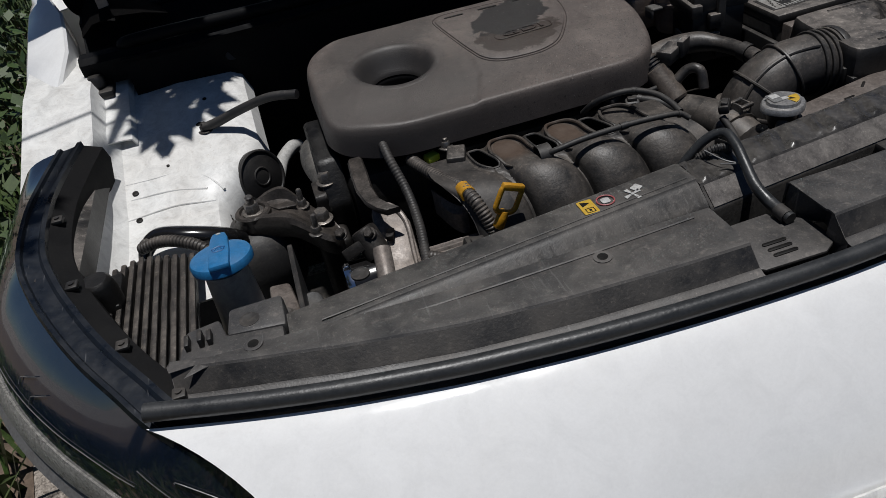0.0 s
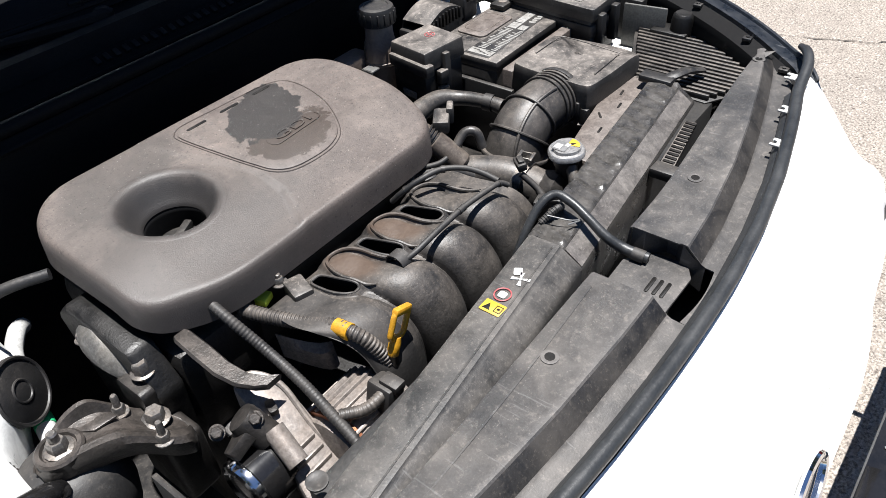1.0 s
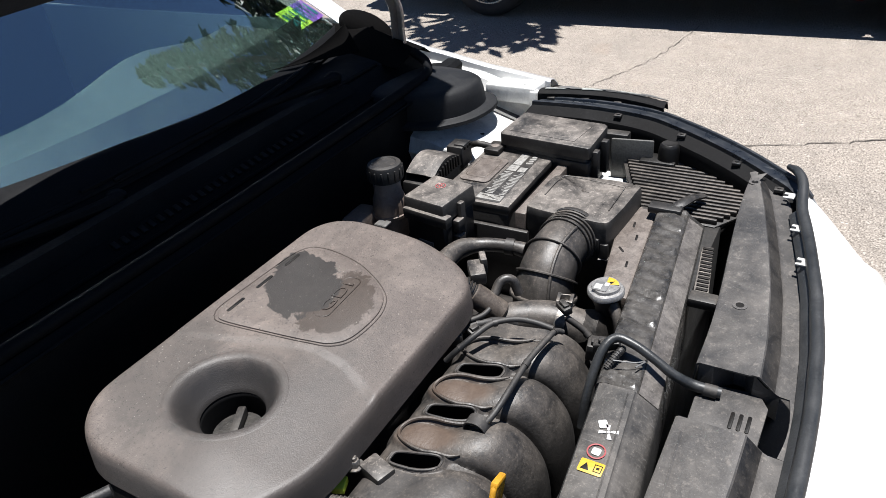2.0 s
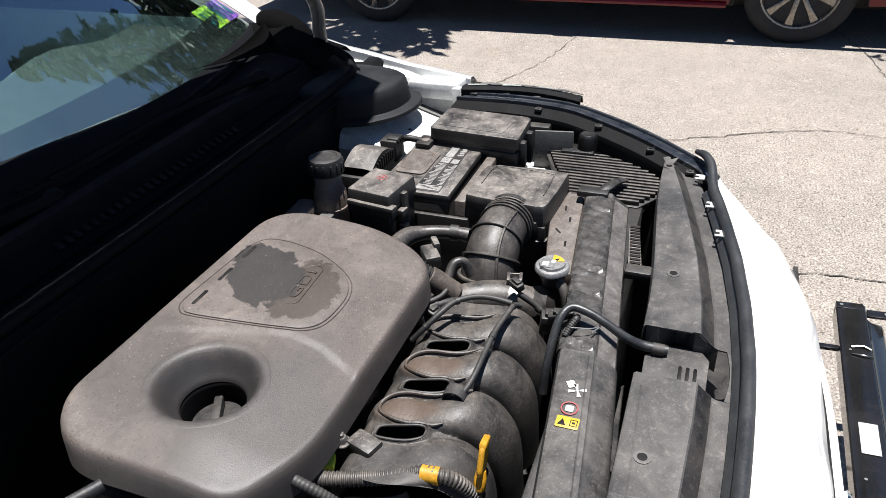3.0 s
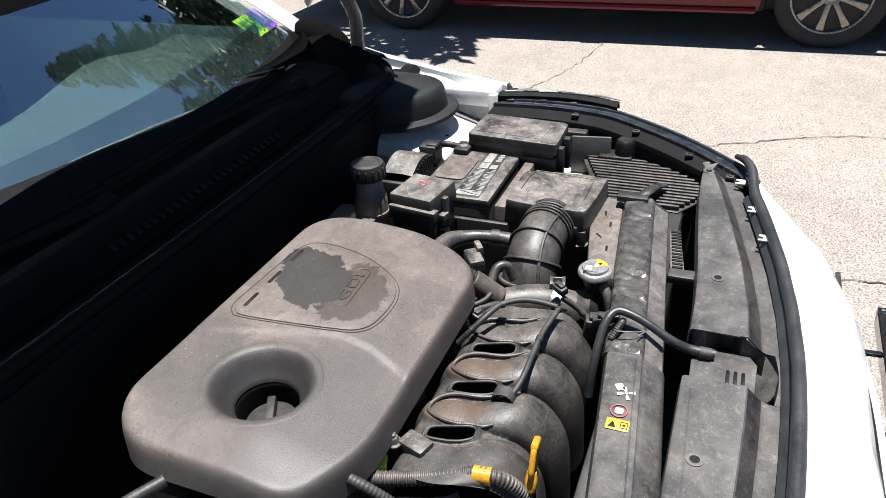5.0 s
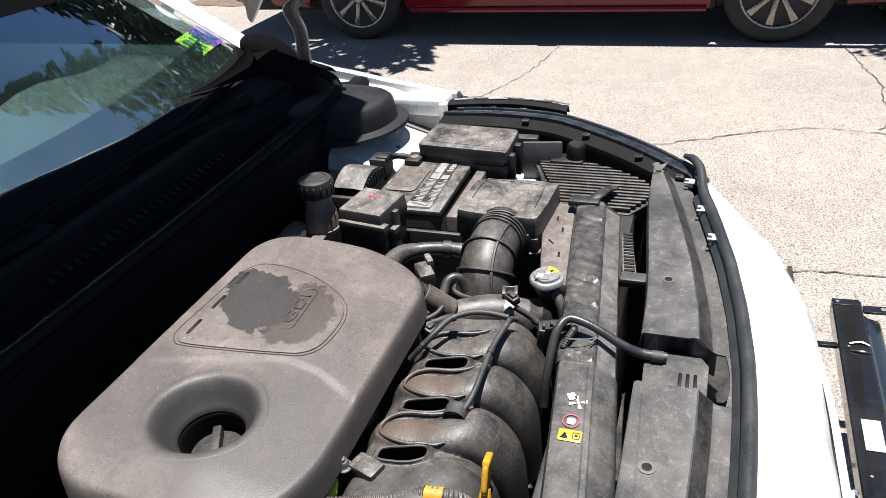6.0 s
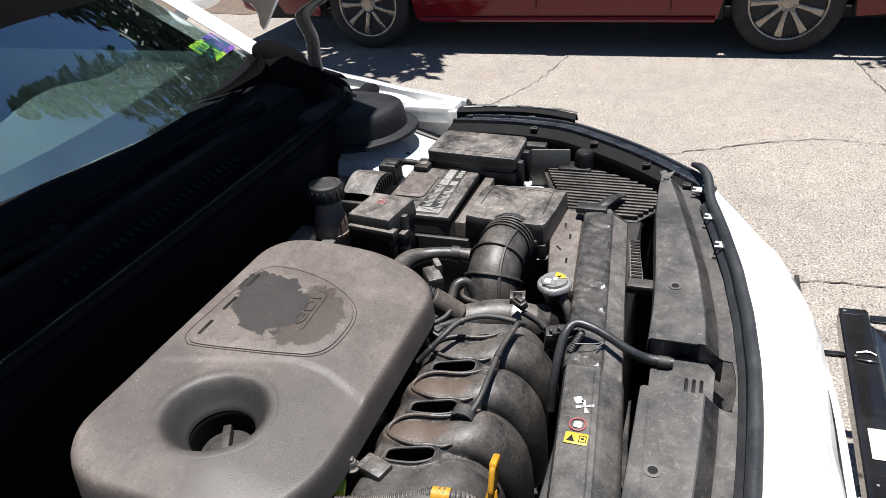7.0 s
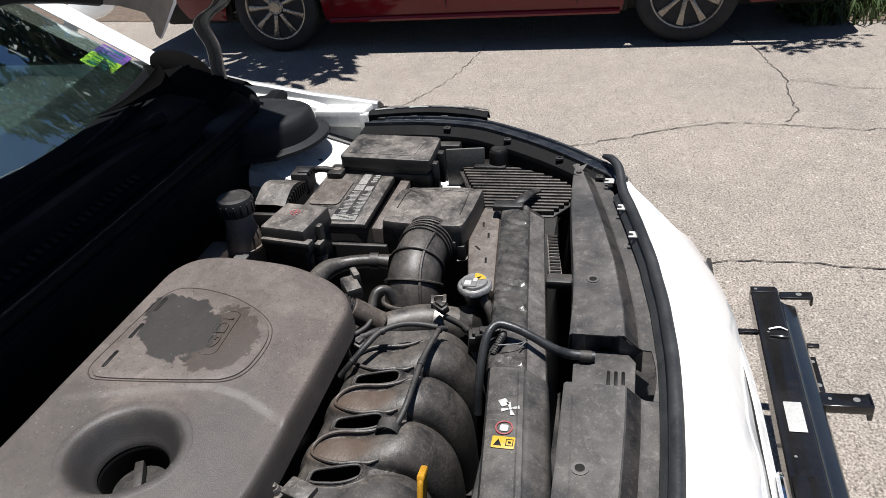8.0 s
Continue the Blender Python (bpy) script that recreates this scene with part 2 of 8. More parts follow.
def cover_material():
    """Dusty grey-brown moulded cover with a dark oily stain and fainter wet marks."""
    m = surface("cover_plastic", (0.090, 0.074, 0.066), 0.53, dust=(0.158, 0.128, 0.110), dusty=0.5, blotch=6, grain=520, relief=0.40, vary=0.20, smear=0.12)
    nt = m.node_tree
    bs = nt.nodes["Principled BSDF"]
    base = bs.inputs["Base Color"].links[0].from_socket
    geo = nt.nodes.new("ShaderNodeNewGeometry").outputs["Position"]

    def blot(centre, size, turn, edge, wobble, scale):
        mp = nt.nodes.new("ShaderNodeMapping")
        mp.vector_type = "TEXTURE"
        mp.inputs["Location"].default_value = centre
        mp.inputs["Rotation"].default_value = (0, 0, radians(turn))
        mp.inputs["Scale"].default_value = size
        nt.links.new(geo, mp.inputs["Vector"])
        ln = nt.nodes.new("ShaderNodeVectorMath")
        ln.operation = "LENGTH"
        nt.links.new(mp.outputs["Vector"], ln.inputs[0])
        n = noise_tex(nt, geo, scale, 5, 0.6, 0.6)
        ma = nt.nodes.new("ShaderNodeMath")
        ma.operation = "MULTIPLY_ADD"
        nt.links.new(n, ma.inputs[0])
        ma.inputs[1].default_value = wobble
        nt.links.new(ln.outputs["Value"], ma.inputs[2])
        mid = 0.5 + 0.5 * wobble
        return ramp(nt, ma.outputs[0], [(mid - edge, (1, 1, 1)), (mid + edge, (0, 0, 0))])

    # dark specks of dirt and pale scuffs
    dirt = ramp(nt, noise_tex(nt, geo, 190, 4, 0.75), [(0.58, (0, 0, 0)), (0.68, (0.7, 0.7, 0.7))])
    smear = ramp(nt, noise_tex(nt, geo, 22, 6, 0.7, 1.5), [(0.48, (0, 0, 0)), (0.66, (0.45, 0.45, 0.45))])
    base = mix(nt, smear, base, (0.050, 0.042, 0.037))
    base = mix(nt, dirt, base, (0.024, 0.020, 0.018))
    brown = blot((-0.112, 0.553, 0.806), (0.165, 0.110, 1.0), 18, 0.010, 0.60, 26)
    col = mix(nt, brown, base, mix(nt, noise_tex(nt, geo, 120, 4, 0.65), (0.026, 0.019, 0.015), (0.060, 0.045, 0.036)))
    stain = blot((-0.092, 0.632, 0.806), (0.165, 0.120, 1.0), 38, 0.010, 0.62, 20)
    col = mix(nt, stain, col, mix(nt, noise_tex(nt, geo, 90, 4, 0.6), (0.0135, 0.0115, 0.0105), (0.026, 0.0215, 0.0190)))
    faint = blot((-0.335, 0.680, 0.80), (0.24, 0.13, 1.0), 20, 0.10, 0.5, 30)
    half = nt.nodes.new("ShaderNodeMath")
    half.operation = "MULTIPLY"
    half.inputs[1].default_value = 0.62
    nt.links.new(faint, half.inputs[0])
    col = mix(nt, half.outputs[0], col, (0.034, 0.030, 0.027))
    crumbs = ramp(nt, noise_tex(nt, geo, 330, 2, 0.5), [(0.655, (0, 0, 0)), (0.70, (0.8, 0.8, 0.8))])
    col = mix(nt, crumbs, col, (0.016, 0.013, 0.012))
    pale = ramp(nt, noise_tex(nt, geo, 270, 2, 0.5), [(0.70, (0, 0, 0)), (0.74, (0.6, 0.6, 0.6))])
    col = mix(nt, pale, col, (0.30, 0.27, 0.24))
    # Dust-free funnel; part of this dark tone is the well's painted-in shade.
    wiped = blot((-0.333, 0.573, 0.79), (0.150, 0.145, 1.0), 0, 0.10, 0.25, 24)
    # Rubbed left end, with the shade of its slope put into the tone.
    rub_shade = blot((-0.385, 0.470, 0.78), (0.40, 0.26, 1.0), 4, 0.20, 0.5, 18)
    for mask, k, tone in ((rub_shade, 0.72, (0.044, 0.0385, 0.0355)), (wiped, 0.92, (0.021, 0.0195, 0.019))):
        part_of = nt.nodes.new("ShaderNodeMath")
        part_of.operation = "MULTIPLY"
        part_of.inputs[1].default_value = k
        nt.links.new(mask, part_of.inputs[0])
        col = mix(nt, part_of.outputs[0], col, tone)
    nt.links.new(col, bs.inputs["Base Color"])
    return m


M_COVER = cover_material()


def runner_material():
    """Black intake plastic whose two upper runner ends are baked brown with dust."""
    m = surface("runner_plastic", (0.021, 0.0198, 0.0190), 0.50, dust=(0.145, 0.122, 0.102), dusty=0.46, blotch=22, relief=0.5)
    nt = m.node_tree
    bs = nt.nodes["Principled BSDF"]
    col = bs.inputs["Base Color"].links[0].from_socket
    geo = nt.nodes.new("ShaderNodeNewGeometry").outputs["Position"]
    for centre, size, turn in (((-0.222, 0.335, 0.74), (0.055, 0.100, 0.10), 12), ((-0.126, 0.335, 0.74), (0.055, 0.105, 0.10), 12)):
        mp = nt.nodes.new("ShaderNodeMapping")
        mp.vector_type = "TEXTURE"
        mp.inputs["Location"].default_value = centre
        mp.inputs["Rotation"].default_value = (0, 0, radians(turn))
        mp.inputs["Scale"].default_value = size
        nt.links.new(geo, mp.inputs["Vector"])
        ln = nt.nodes.new("ShaderNodeVectorMath")
        ln.operation = "LENGTH"
        nt.links.new(mp.outputs["Vector"], ln.inputs[0])
        ma = nt.nodes.new("ShaderNodeMath")
        ma.operation = "MULTIPLY_ADD"
        nt.links.new(noise_tex(nt, geo, 60, 4, 0.6), ma.inputs[0])
        ma.inputs[1].default_value = 0.22
        nt.links.new(ln.outputs["Value"], ma.inputs[2])
        col = mix(nt, ramp(nt, ma.outputs[0], [(0.46, (0.85,) * 3), (0.68, (0, 0, 0))]), col, mix(nt, noise_tex(nt, geo, 140, 4, 0.6), (0.050, 0.031, 0.022), (0.105, 0.074, 0.054)))
    nt.links.new(col, bs.inputs["Base Color"])
    return m


M_RUNNER = runner_material()


def concrete_material():
    """Worn concrete: pale and dark stones in grey-tan mortar, pits and broad stains."""
    m = bpy.data.materials.new("old_concrete")
    m.use_nodes = True
    nt = m.node_tree
    bs = nt.nodes["Principled BSDF"]
    co = nt.nodes.new("ShaderNodeTexCoord").outputs["Object"]
    v = nt.nodes.new("ShaderNodeTexVoronoi")
    v.inputs["Scale"].default_value = 74
    nt.links.new(co, v.inputs["Vector"])
    big = nt.nodes.new("ShaderNodeTexVoronoi")
    big.inputs["Scale"].default_value = 38
    nt.links.new(co, big.inputs["Vector"])
    stones = ramp(nt, v.outputs["Color"], [(0.06, (0.085, 0.070, 0.060)), (0.22, (0.185, 0.160, 0.138)), (0.78, (0.262, 0.232, 0.204)), (0.94, (0.44, 0.40, 0.36))])
    mortar = ramp(nt, noise_tex(nt, co, 140, 4, 0.65), [(0.40, (0.092, 0.079, 0.068)), (0.60, (0.350, 0.312, 0.276))])
    edge = ramp(nt, v.outputs["Distance"], [(0.20, (0.05,) * 3), (0.50, (0.9,) * 3)])
    col = mix(nt, edge, stones, mortar)
    lone = ramp(nt, big.outputs["Color"], [(0.10, (0.9,) * 3), (0.18, (0, 0, 0))])
    near = ramp(nt, big.outputs["Distance"], [(0.16, (1, 1, 1)), (0.26, (0, 0, 0))])
    col = mix(nt, mix(nt, 1.0, lone, near, "MULTIPLY"), col, (0.075, 0.060, 0.050))
    wide = ramp(nt, noise_tex(nt, co, 1.1, 5, 0.6, 0.5), [(0.3, (0.98, 0.975, 0.96)), (0.7, (1.24, 1.215, 1.17))])
    col = mix(nt, 1.0, col, wide, "MULTIPLY")
    mid = ramp(nt, noise_tex(nt, co, 9, 5, 0.7), [(0.3, (0.86, 0.86, 0.86)), (0.7, (1.10, 1.10, 1.10))])
    col = mix(nt, 1.0, col, mid, "MULTIPLY")
    rust = ramp(nt, noise_tex(nt, co, 2.3, 3, 0.5), [(0.66, (0, 0, 0)), (0.80, (0.35, 0.35, 0.35))])
    col = mix(nt, rust, col, (0.24, 0.170, 0.122))
    pits = ramp(nt, noise_tex(nt, co, 46, 5, 0.75), [(0.585, (0, 0, 0)), (0.64, (0.9, 0.9, 0.9))])
    col = mix(nt, pits, col, (0.072, 0.060, 0.051))
    nt.links.new(col, bs.inputs["Base Color"])
    bs.inputs["Roughness"].default_value = 0.88
    b = nt.nodes.new("ShaderNodeBump")
    b.inputs["Strength"].default_value = 1.0
    b.inputs["Distance"].default_value = 0.007
    nt.links.new(v.outputs["Distance"], b.inputs["Height"])
    nt.links.new(b.outputs["Normal"], bs.inputs["Normal"])
    return m


M_CONCRETE = concrete_material()
M_CRACK = surface("crack_dirt", (0.030, 0.026, 0.022), 0.95, dust=(0.096, 0.081, 0.066), dusty=0.4, blotch=30)


# ---- builders ----
def thing(name, label, category, base, group="", kind=""):
    ob = new(name)
    ob.empty_display_size = 0.05
    ob.location = base
    return tagged(ob, label, category, group, kind)


def world_of(ob):
    return ob.location.copy() if ob.type == "EMPTY" else Vector((0, 0, 0))


def finish(bm, name, material, sharp=38):
    bmesh.ops.recalc_face_normals(bm, faces=bm.faces[:])
    for f in bm.faces:
        f.smooth = True
    lim = radians(sharp)
    for e in bm.edges:
        if len(e.link_faces) == 2 and e.calc_face_angle(0) > lim:
            e.smooth = False
    me = bpy.data.meshes.new(name)
    bm.to_mesh(me)
    bm.free()
    for mt in (material if isinstance(material, (list, tuple)) else [material]):
        me.materials.append(mt)
    return me


def part(name, bm, material, parent, label="", sharp=38):
    """Links a bmesh, given in world metres, as one mesh under a thing or a part."""
    ob = new(name, finish(bm, name, material, sharp))
    ob.parent = parent
    ob.matrix_parent_inverse = Matrix.Translation(-world_of(parent))
    return tagged(ob, label)


def whole(name, bm, material, label, category, group="", kind="", sharp=38):
    """A thing that is one mesh."""
    return tagged(new(name, finish(bm, name, material, sharp)), label, category, group, kind)


def B():
    return bmesh.new()


def bevel(bm, edges, w, seg=2):
    if w > 0 and edges:
        bmesh.ops.bevel(bm, geom=edges, offset=w, offset_type="OFFSET", segments=seg, profile=0.5, affect="EDGES", clamp_overlap=True)


def box(bm, lo, hi, bev=0.004, m=None, seg=2, taper=0.0):
    """A bevelled box between two corners; taper shrinks its top."""
    lo, hi = Vector(lo), Vector(hi)
    c, s = (lo + hi) / 2, hi - lo
    tmp = bmesh.new()
    bmesh.ops.create_cube(tmp, size=1.0)
    for v in tmp.verts:
        k = 1 - taper * (v.co.z + 0.5)
        v.co = Vector((v.co.x * s.x * k, v.co.y * s.y * k, v.co.z * s.z)) + (c if m is None else Vector((0, 0, 0)))
    bevel(tmp, tmp.edges[:], bev, seg)
    if m is not None:
        tmp.transform(Matrix.Translation(c) @ m)
    join(bm, tmp)
    return bm


def join(bm, tmp):
    me = bpy.data.meshes.new("join")
    tmp.to_mesh(me)
    tmp.free()
    bm.from_mesh(me)
    bpy.data.meshes.remove(me)


def prism(bm, pts, z0, z1, bev=0.004, m=None, seg=2):
    """A polygon of (x, y) pushed up from z0 to z1, all edges rounded."""
    tmp = bmesh.new()
    a = [tmp.verts.new((x, y, z0)) for x, y in pts]
    b = [tmp.verts.new((x, y, z1)) for x, y in pts]
    n = len(pts)
    tmp.faces.new(a[::-1])
    tmp.faces.new(b)
    for i in range(n):
        tmp.faces.new((a[i], a[(i + 1) % n], b[(i + 1) % n], b[i]))
    bmesh.ops.recalc_face_normals(tmp, faces=tmp.faces[:])
    bevel(tmp, tmp.edges[:], bev, seg)
    if m is not None:
        tmp.transform(m)
    join(bm, tmp)
    return bm


def lathe(bm, prof, m=None, seg=28, squeeze=None):
    """Turns a profile of (radius, height) round its z axis, at the pose m."""
    tmp = bmesh.new()
    rings = []
    for r, z in prof:
        if r < 1e-5:
            rings.append([tmp.verts.new((0, 0, z))])
        else:
            rings.append([tmp.verts.new((r * math.cos(2 * math.pi * i / seg) * (squeeze(i / seg) if squeeze else 1), r * math.sin(2 * math.pi * i / seg) * (squeeze(i / seg) if squeeze else 1), z)) for i in range(seg)])
    for a, b in zip(rings, rings[1:]):
        for i in range(seg):
            j = (i + 1) % seg
            if len(a) == 1 and len(b) == 1:
                continue
            if len(a) == 1:
                tmp.faces.new((a[0], b[i], b[j]))
            elif len(b) == 1:
                tmp.faces.new((a[i], a[j], b[0]))
            else:
                tmp.faces.new((a[i], a[j], b[j], b[i]))
    for ring, rev in ((rings[0], True), (rings[-1], False)):
        if len(ring) > 2 and (prof[0] != prof[-1]):
            tmp.faces.new(ring[::-1] if rev else ring)
    if m is not None:
        tmp.transform(m)
    join(bm, tmp)
    return bm


def spline(pts, n=8):
    """Catmull-Rom points through pts."""
    p = [Vector(q) for q in pts]
    p = [p[0] * 2 - p[1]] + p + [p[-1] * 2 - p[-2]]
    out = []
    for i in range(1, len(p) - 2):
        a, b, c, d = p[i - 1:i + 3]
        for k in range(n):
            t = k / n
            out.append(0.5 * ((2 * b) + (c - a) * t + (2 * a - 5 * b + 4 * c - d) * t * t + (3 * b - a - 3 * c + d) * t ** 3))
    out.append(p[-2])
    return out


def tube(bm, pts, r, seg=12, n=8, ribs=0.0, pitch=0.006, smooth=True, flat=1.0, up=None, caps=True):
    """A hose swept along points; r a number or one radius per point; ribs: depth of its corrugation; flat: squash across."""
    rad = list(r) if isinstance(r, (list, tuple)) else [r] * len(pts)
    line = spline(pts, n) if smooth else [Vector(p) for p in pts]
    rr = []
    if smooth:
        for i in range(len(rad) - 1):
            for k in range(n):
                t = k / n
                t = t * t * (3 - 2 * t)
                rr.append(rad[i] * (1 - t) + rad[i + 1] * t)
        rr.append(rad[-1])
    else:
        rr = rad
    if ribs:
        total = [0.0]
        for a, b in zip(line, line[1:]):
            total.append(total[-1] + (b - a).length)
        count = max(4, int(total[-1] / pitch * 4))
        L, R = [], []
        j = 0
        for i in range(count + 1):
            s = total[-1] * i / count
            while j < len(total) - 2 and total[j + 1] < s:
                j += 1
            k = (s - total[j]) / max(1e-9, total[j + 1] - total[j])
            L.append(line[j].lerp(line[j + 1], k))
            R.append(rr[j] * (1 - k) + rr[j + 1] * k - (ribs if i % 4 in (0, 1) else 0))
        line, rr = L, R
    t0 = (line[1] - line[0]).normalized()
    ref = Vector(up) if up else (Vector((0, 0, 1)) if abs(t0.z) < 0.9 else Vector((0, 1, 0)))
    x = (ref - t0 * ref.dot(t0)).normalized()
    rings = []
    for i, p in enumerate(line):
        t = (line[min(i + 1, len(line) - 1)] - line[max(i - 1, 0)]).normalized()
        x = (x - t * x.dot(t)).normalized()
        y = t.cross(x)
        rings.append([bm.verts.new(p + (x * math.cos(2 * math.pi * k / seg) * flat + y * math.sin(2 * math.pi * k / seg)) * rr[i]) for k in range(seg)])
    for a, b in zip(rings, rings[1:]):
        for k in range(seg):
            bm.faces.new((a[k], a[(k + 1) % seg], b[(k + 1) % seg], b[k]))
    if caps:
        bm.faces.new(rings[0][::-1])
        bm.faces.new(rings[-1])
    return bm


def loft(bm, rows, thick=0.0, close=False):
    """A skin through rows of points, all of one length; thick gives it a back."""
    g = [[bm.verts.new(p) for p in row] for row in rows]
    fs = []
    for a, b in zip(g, g[1:]):
        for i in range(len(a) - (0 if close else 1)):
            j = (i + 1) % len(a)
            fs.append(bm.faces.new((a[i], a[j], b[j], b[i])))
    if thick:
        bmesh.ops.recalc_face_normals(bm, faces=fs)
        bmesh.ops.solidify(bm, geom=fs, thickness=thick)
    return bm


def bolt(bm, p, r=0.009, h=0.010, axis=(0, 0, 1), stud=0.0, washer=1.5):
    """A hexagon head on a washer, with a stud end."""
    m = Matrix.Translation(p) @ Vector(axis).to_track_quat("Z", "Y").to_matrix().to_4x4()
    lathe(bm, [(r * washer, 0), (r * washer, 0.002), (r * washer * 0.95, 0.0025)], m, 16)
    lathe(bm, [(r, 0.002), (r, h * 0.85), (r * 0.82, h)], m, 6)
    if stud:
        lathe(bm, [(r * 0.55, h * 0.9), (r * 0.55, h + stud * 0.85), (r * 0.4, h + stud)], m, 10)
    return bm


def pill(cx, cy, rx, ry, n=8, rad=None, turn=0.0):
    """The outline of a rounded rectangle."""
    rad = min(rx, ry) if rad is None else rad
    out = []
    for qx, qy, a0 in ((1, 1, 0), (-1, 1, 90), (-1, -1, 180), (1, -1, 270)):
        for i in range(n + 1):
            a = radians(a0 + 90 * i / n)
            out.append((qx * (rx - rad) + rad * math.cos(a), qy * (ry - rad) + rad * math.sin(a)))
    c, s = math.cos(radians(turn)), math.sin(radians(turn))
    return [(cx + x * c - y * s, cy + x * s + y * c) for x, y in out]


def smooth(a, b, x):
    t = min(1, max(0, (x - a) / (b - a)))
    return t * t * (3 - 2 * t)


def lerp_table(table, x):
    """Straight lines between (x, value) pairs, with smooth ends."""
    if x <= table[0][0]:
        return table[0][1]
    for (a, va), (b, vb) in zip(table, table[1:]):
        if x <= b:
            k = (x - a) / (b - a)
            return va * (1 - k) + vb * k
    return table[-1][1]


def lettering(name, body, size, depth, m, material, parent, label=""):
    """Raised characters in the built-in font, as a mesh."""
    cu = bpy.data.curves.new(name, "FONT")
    cu.body, cu.size, cu.extrude = body, size, depth
    cu.align_x, cu.align_y = "CENTER", "CENTER"
    tmp = bpy.data.objects.new(name, cu)
    scene.collection.objects.link(tmp)
    bpy.context.view_layer.update()
    me = bpy.data.meshes.new_from_object(tmp.evaluated_get(bpy.context.evaluated_depsgraph_get()))
    bpy.data.objects.remove(tmp)
    me.transform(m)
    me.materials.clear()
    me.materials.append(material)
    me.name = name
    ob = new(name, me)
    ob.parent = parent
    ob.matrix_parent_inverse = Matrix.Translation(-world_of(parent))
    return tagged(ob, label)


# ---- ground and distance ----
def ground():
    bm = B()
    xs = [-400, -60, -20, -8, -3, -1.6, -1.2, 0, 2, 4, 5.6, 7, 12, 30, 80, 400]
    loft(bm, [[(x, y, 0) for y in (-400, -80, -20, -6, -2, 0, 2, 4, 8, 20, 80, 400)] for x in xs])
    return whole("ground", bm, M_CONCRETE, "weathered pale concrete drive with exposed stones", "ground", kind="structure")


ground()


def soil(name, pts, label, lift):
    bm = B()
    top = [bm.verts.new((x, y, 0.004 + lift * (0.3 + noise.noise(Vector((x * 2, y * 2, 0)))))) for x, y in pts]
    bm.faces.new(top)
    bmesh.ops.triangulate(bm, faces=bm.faces[:])
    return whole(name, bm, M_SOIL, label, "ground", kind="structure")


def strip_points(x0, x1, y0, y1, n, wob):
    rnd = random.Random(3)
    a = [(x0 + rnd.uniform(-wob, wob), y0 + (y1 - y0) * i / n) for i in range(n + 1)]
    b = [(x1, y1 - (y1 - y0) * i / n) for i in range(n + 1)]
    return a + b


soil("ground_verge", strip_points(-1.32, -9.0, -3.0, 12.0, 60, 0.05), "bare brown soil along the drive", 0.0)
soil("ground_bank", strip_points(4.60, 14.0, -9.0, -1.15, 30, 0.10), "bare brown soil beside the drive", 0.0)
soil("ground_border", strip_points(5.35, 14.0, -1.15, 14.0, 30, 0.10), "bare brown soil behind the parked car", 0.0)


def crack(pts, w=0.010):
    """One wandering crack in the drive, a dark dirt-filled seam."""
    w *= 0.62
    rnd = random.Random(int(abs(pts[0][0] * 1000)))
    line = []
    for (x0, y0), (x1, y1) in zip(pts, pts[1:]):
        n = max(2, int(math.hypot(x1 - x0, y1 - y0) / 0.035))
        for i in range(n):
            k = i / n
            line.append((x0 + (x1 - x0) * k + rnd.uniform(-1, 1) * 0.011, y0 + (y1 - y0) * k + rnd.uniform(-1, 1) * 0.011))
    line.append(pts[-1])
    bm = B()
    rows = []
    for i, (x, y) in enumerate(line):
        a, b = line[max(i - 1, 0)], line[min(i + 1, len(line) - 1)]
        d = Vector((b[0] - a[0], b[1] - a[1], 0)).normalized()
        h = w * rnd.uniform(0.2, 0.75)
        rows.append([(x - d.y * h, y + d.x * h, 0.004), (x + d.y * h, y - d.x * h, 0.004)])
    loft(bm, rows)
    return whole("pavement_crack", bm, M_CRACK, "dirt-filled crack across the concrete drive", "crack", group="cracks in the drive", kind="structure")


crack([(4.25, 0.93), (3.88, 0.977), (3.6, 1.02), (3.33, 1.10), (3.11, 1.20), (2.75, 1.33), (2.3, 1.5)], 0.007)
crack([(2.30, 0.75), (2.42, 0.42), (2.48, 0.20), (2.60, -0.08), (2.73, -0.347), (2.80, -0.583), (2.76, -0.826), (2.70, -1.15), (2.80, -1.9), (2.7, -3.2)], 0.009)
crack([(4.6, -0.72), (4.145, -0.839), (3.75, -0.89), (3.456, -0.944), (3.1, -0.90), (2.95, -0.917), (2.80, -0.83)], 0.009)
crack([(1.40, 0.3), (1.459, -0.358), (1.471, -0.513), (1.473, -0.705), (1.44, -1.3), (1.52, -2.6)], 0.009)
crack([(3.45, -0.95), (3.30, -1.25), (3.22, -1.8), (3.3, -2.7)], 0.007)

# ---- the white car's front end ----
CAR = thing("white_car", "white sedan with its bonnet propped open and a dusty engine bay", "car", (0, 0.9, 0))


CX = -0.05


def y_seal(x):
    return lerp_table([(-0.80, -0.010), (-0.757, -0.022), (-0.65, -0.050), (-0.54, -0.073), (-0.42, -0.091), (-0.28, -0.104), (-0.14, -0.111), (0.0, -0.113),
                       (0.14, -0.105), (0.28, -0.088), (0.40, -0.066), (0.52, -0.040), (0.60, -0.020), (0.70, 0.010), (0.80, 0.05)], x)


def z_seal(x):
    return 0.733 + 0.02 * (x / 0.75) ** 2


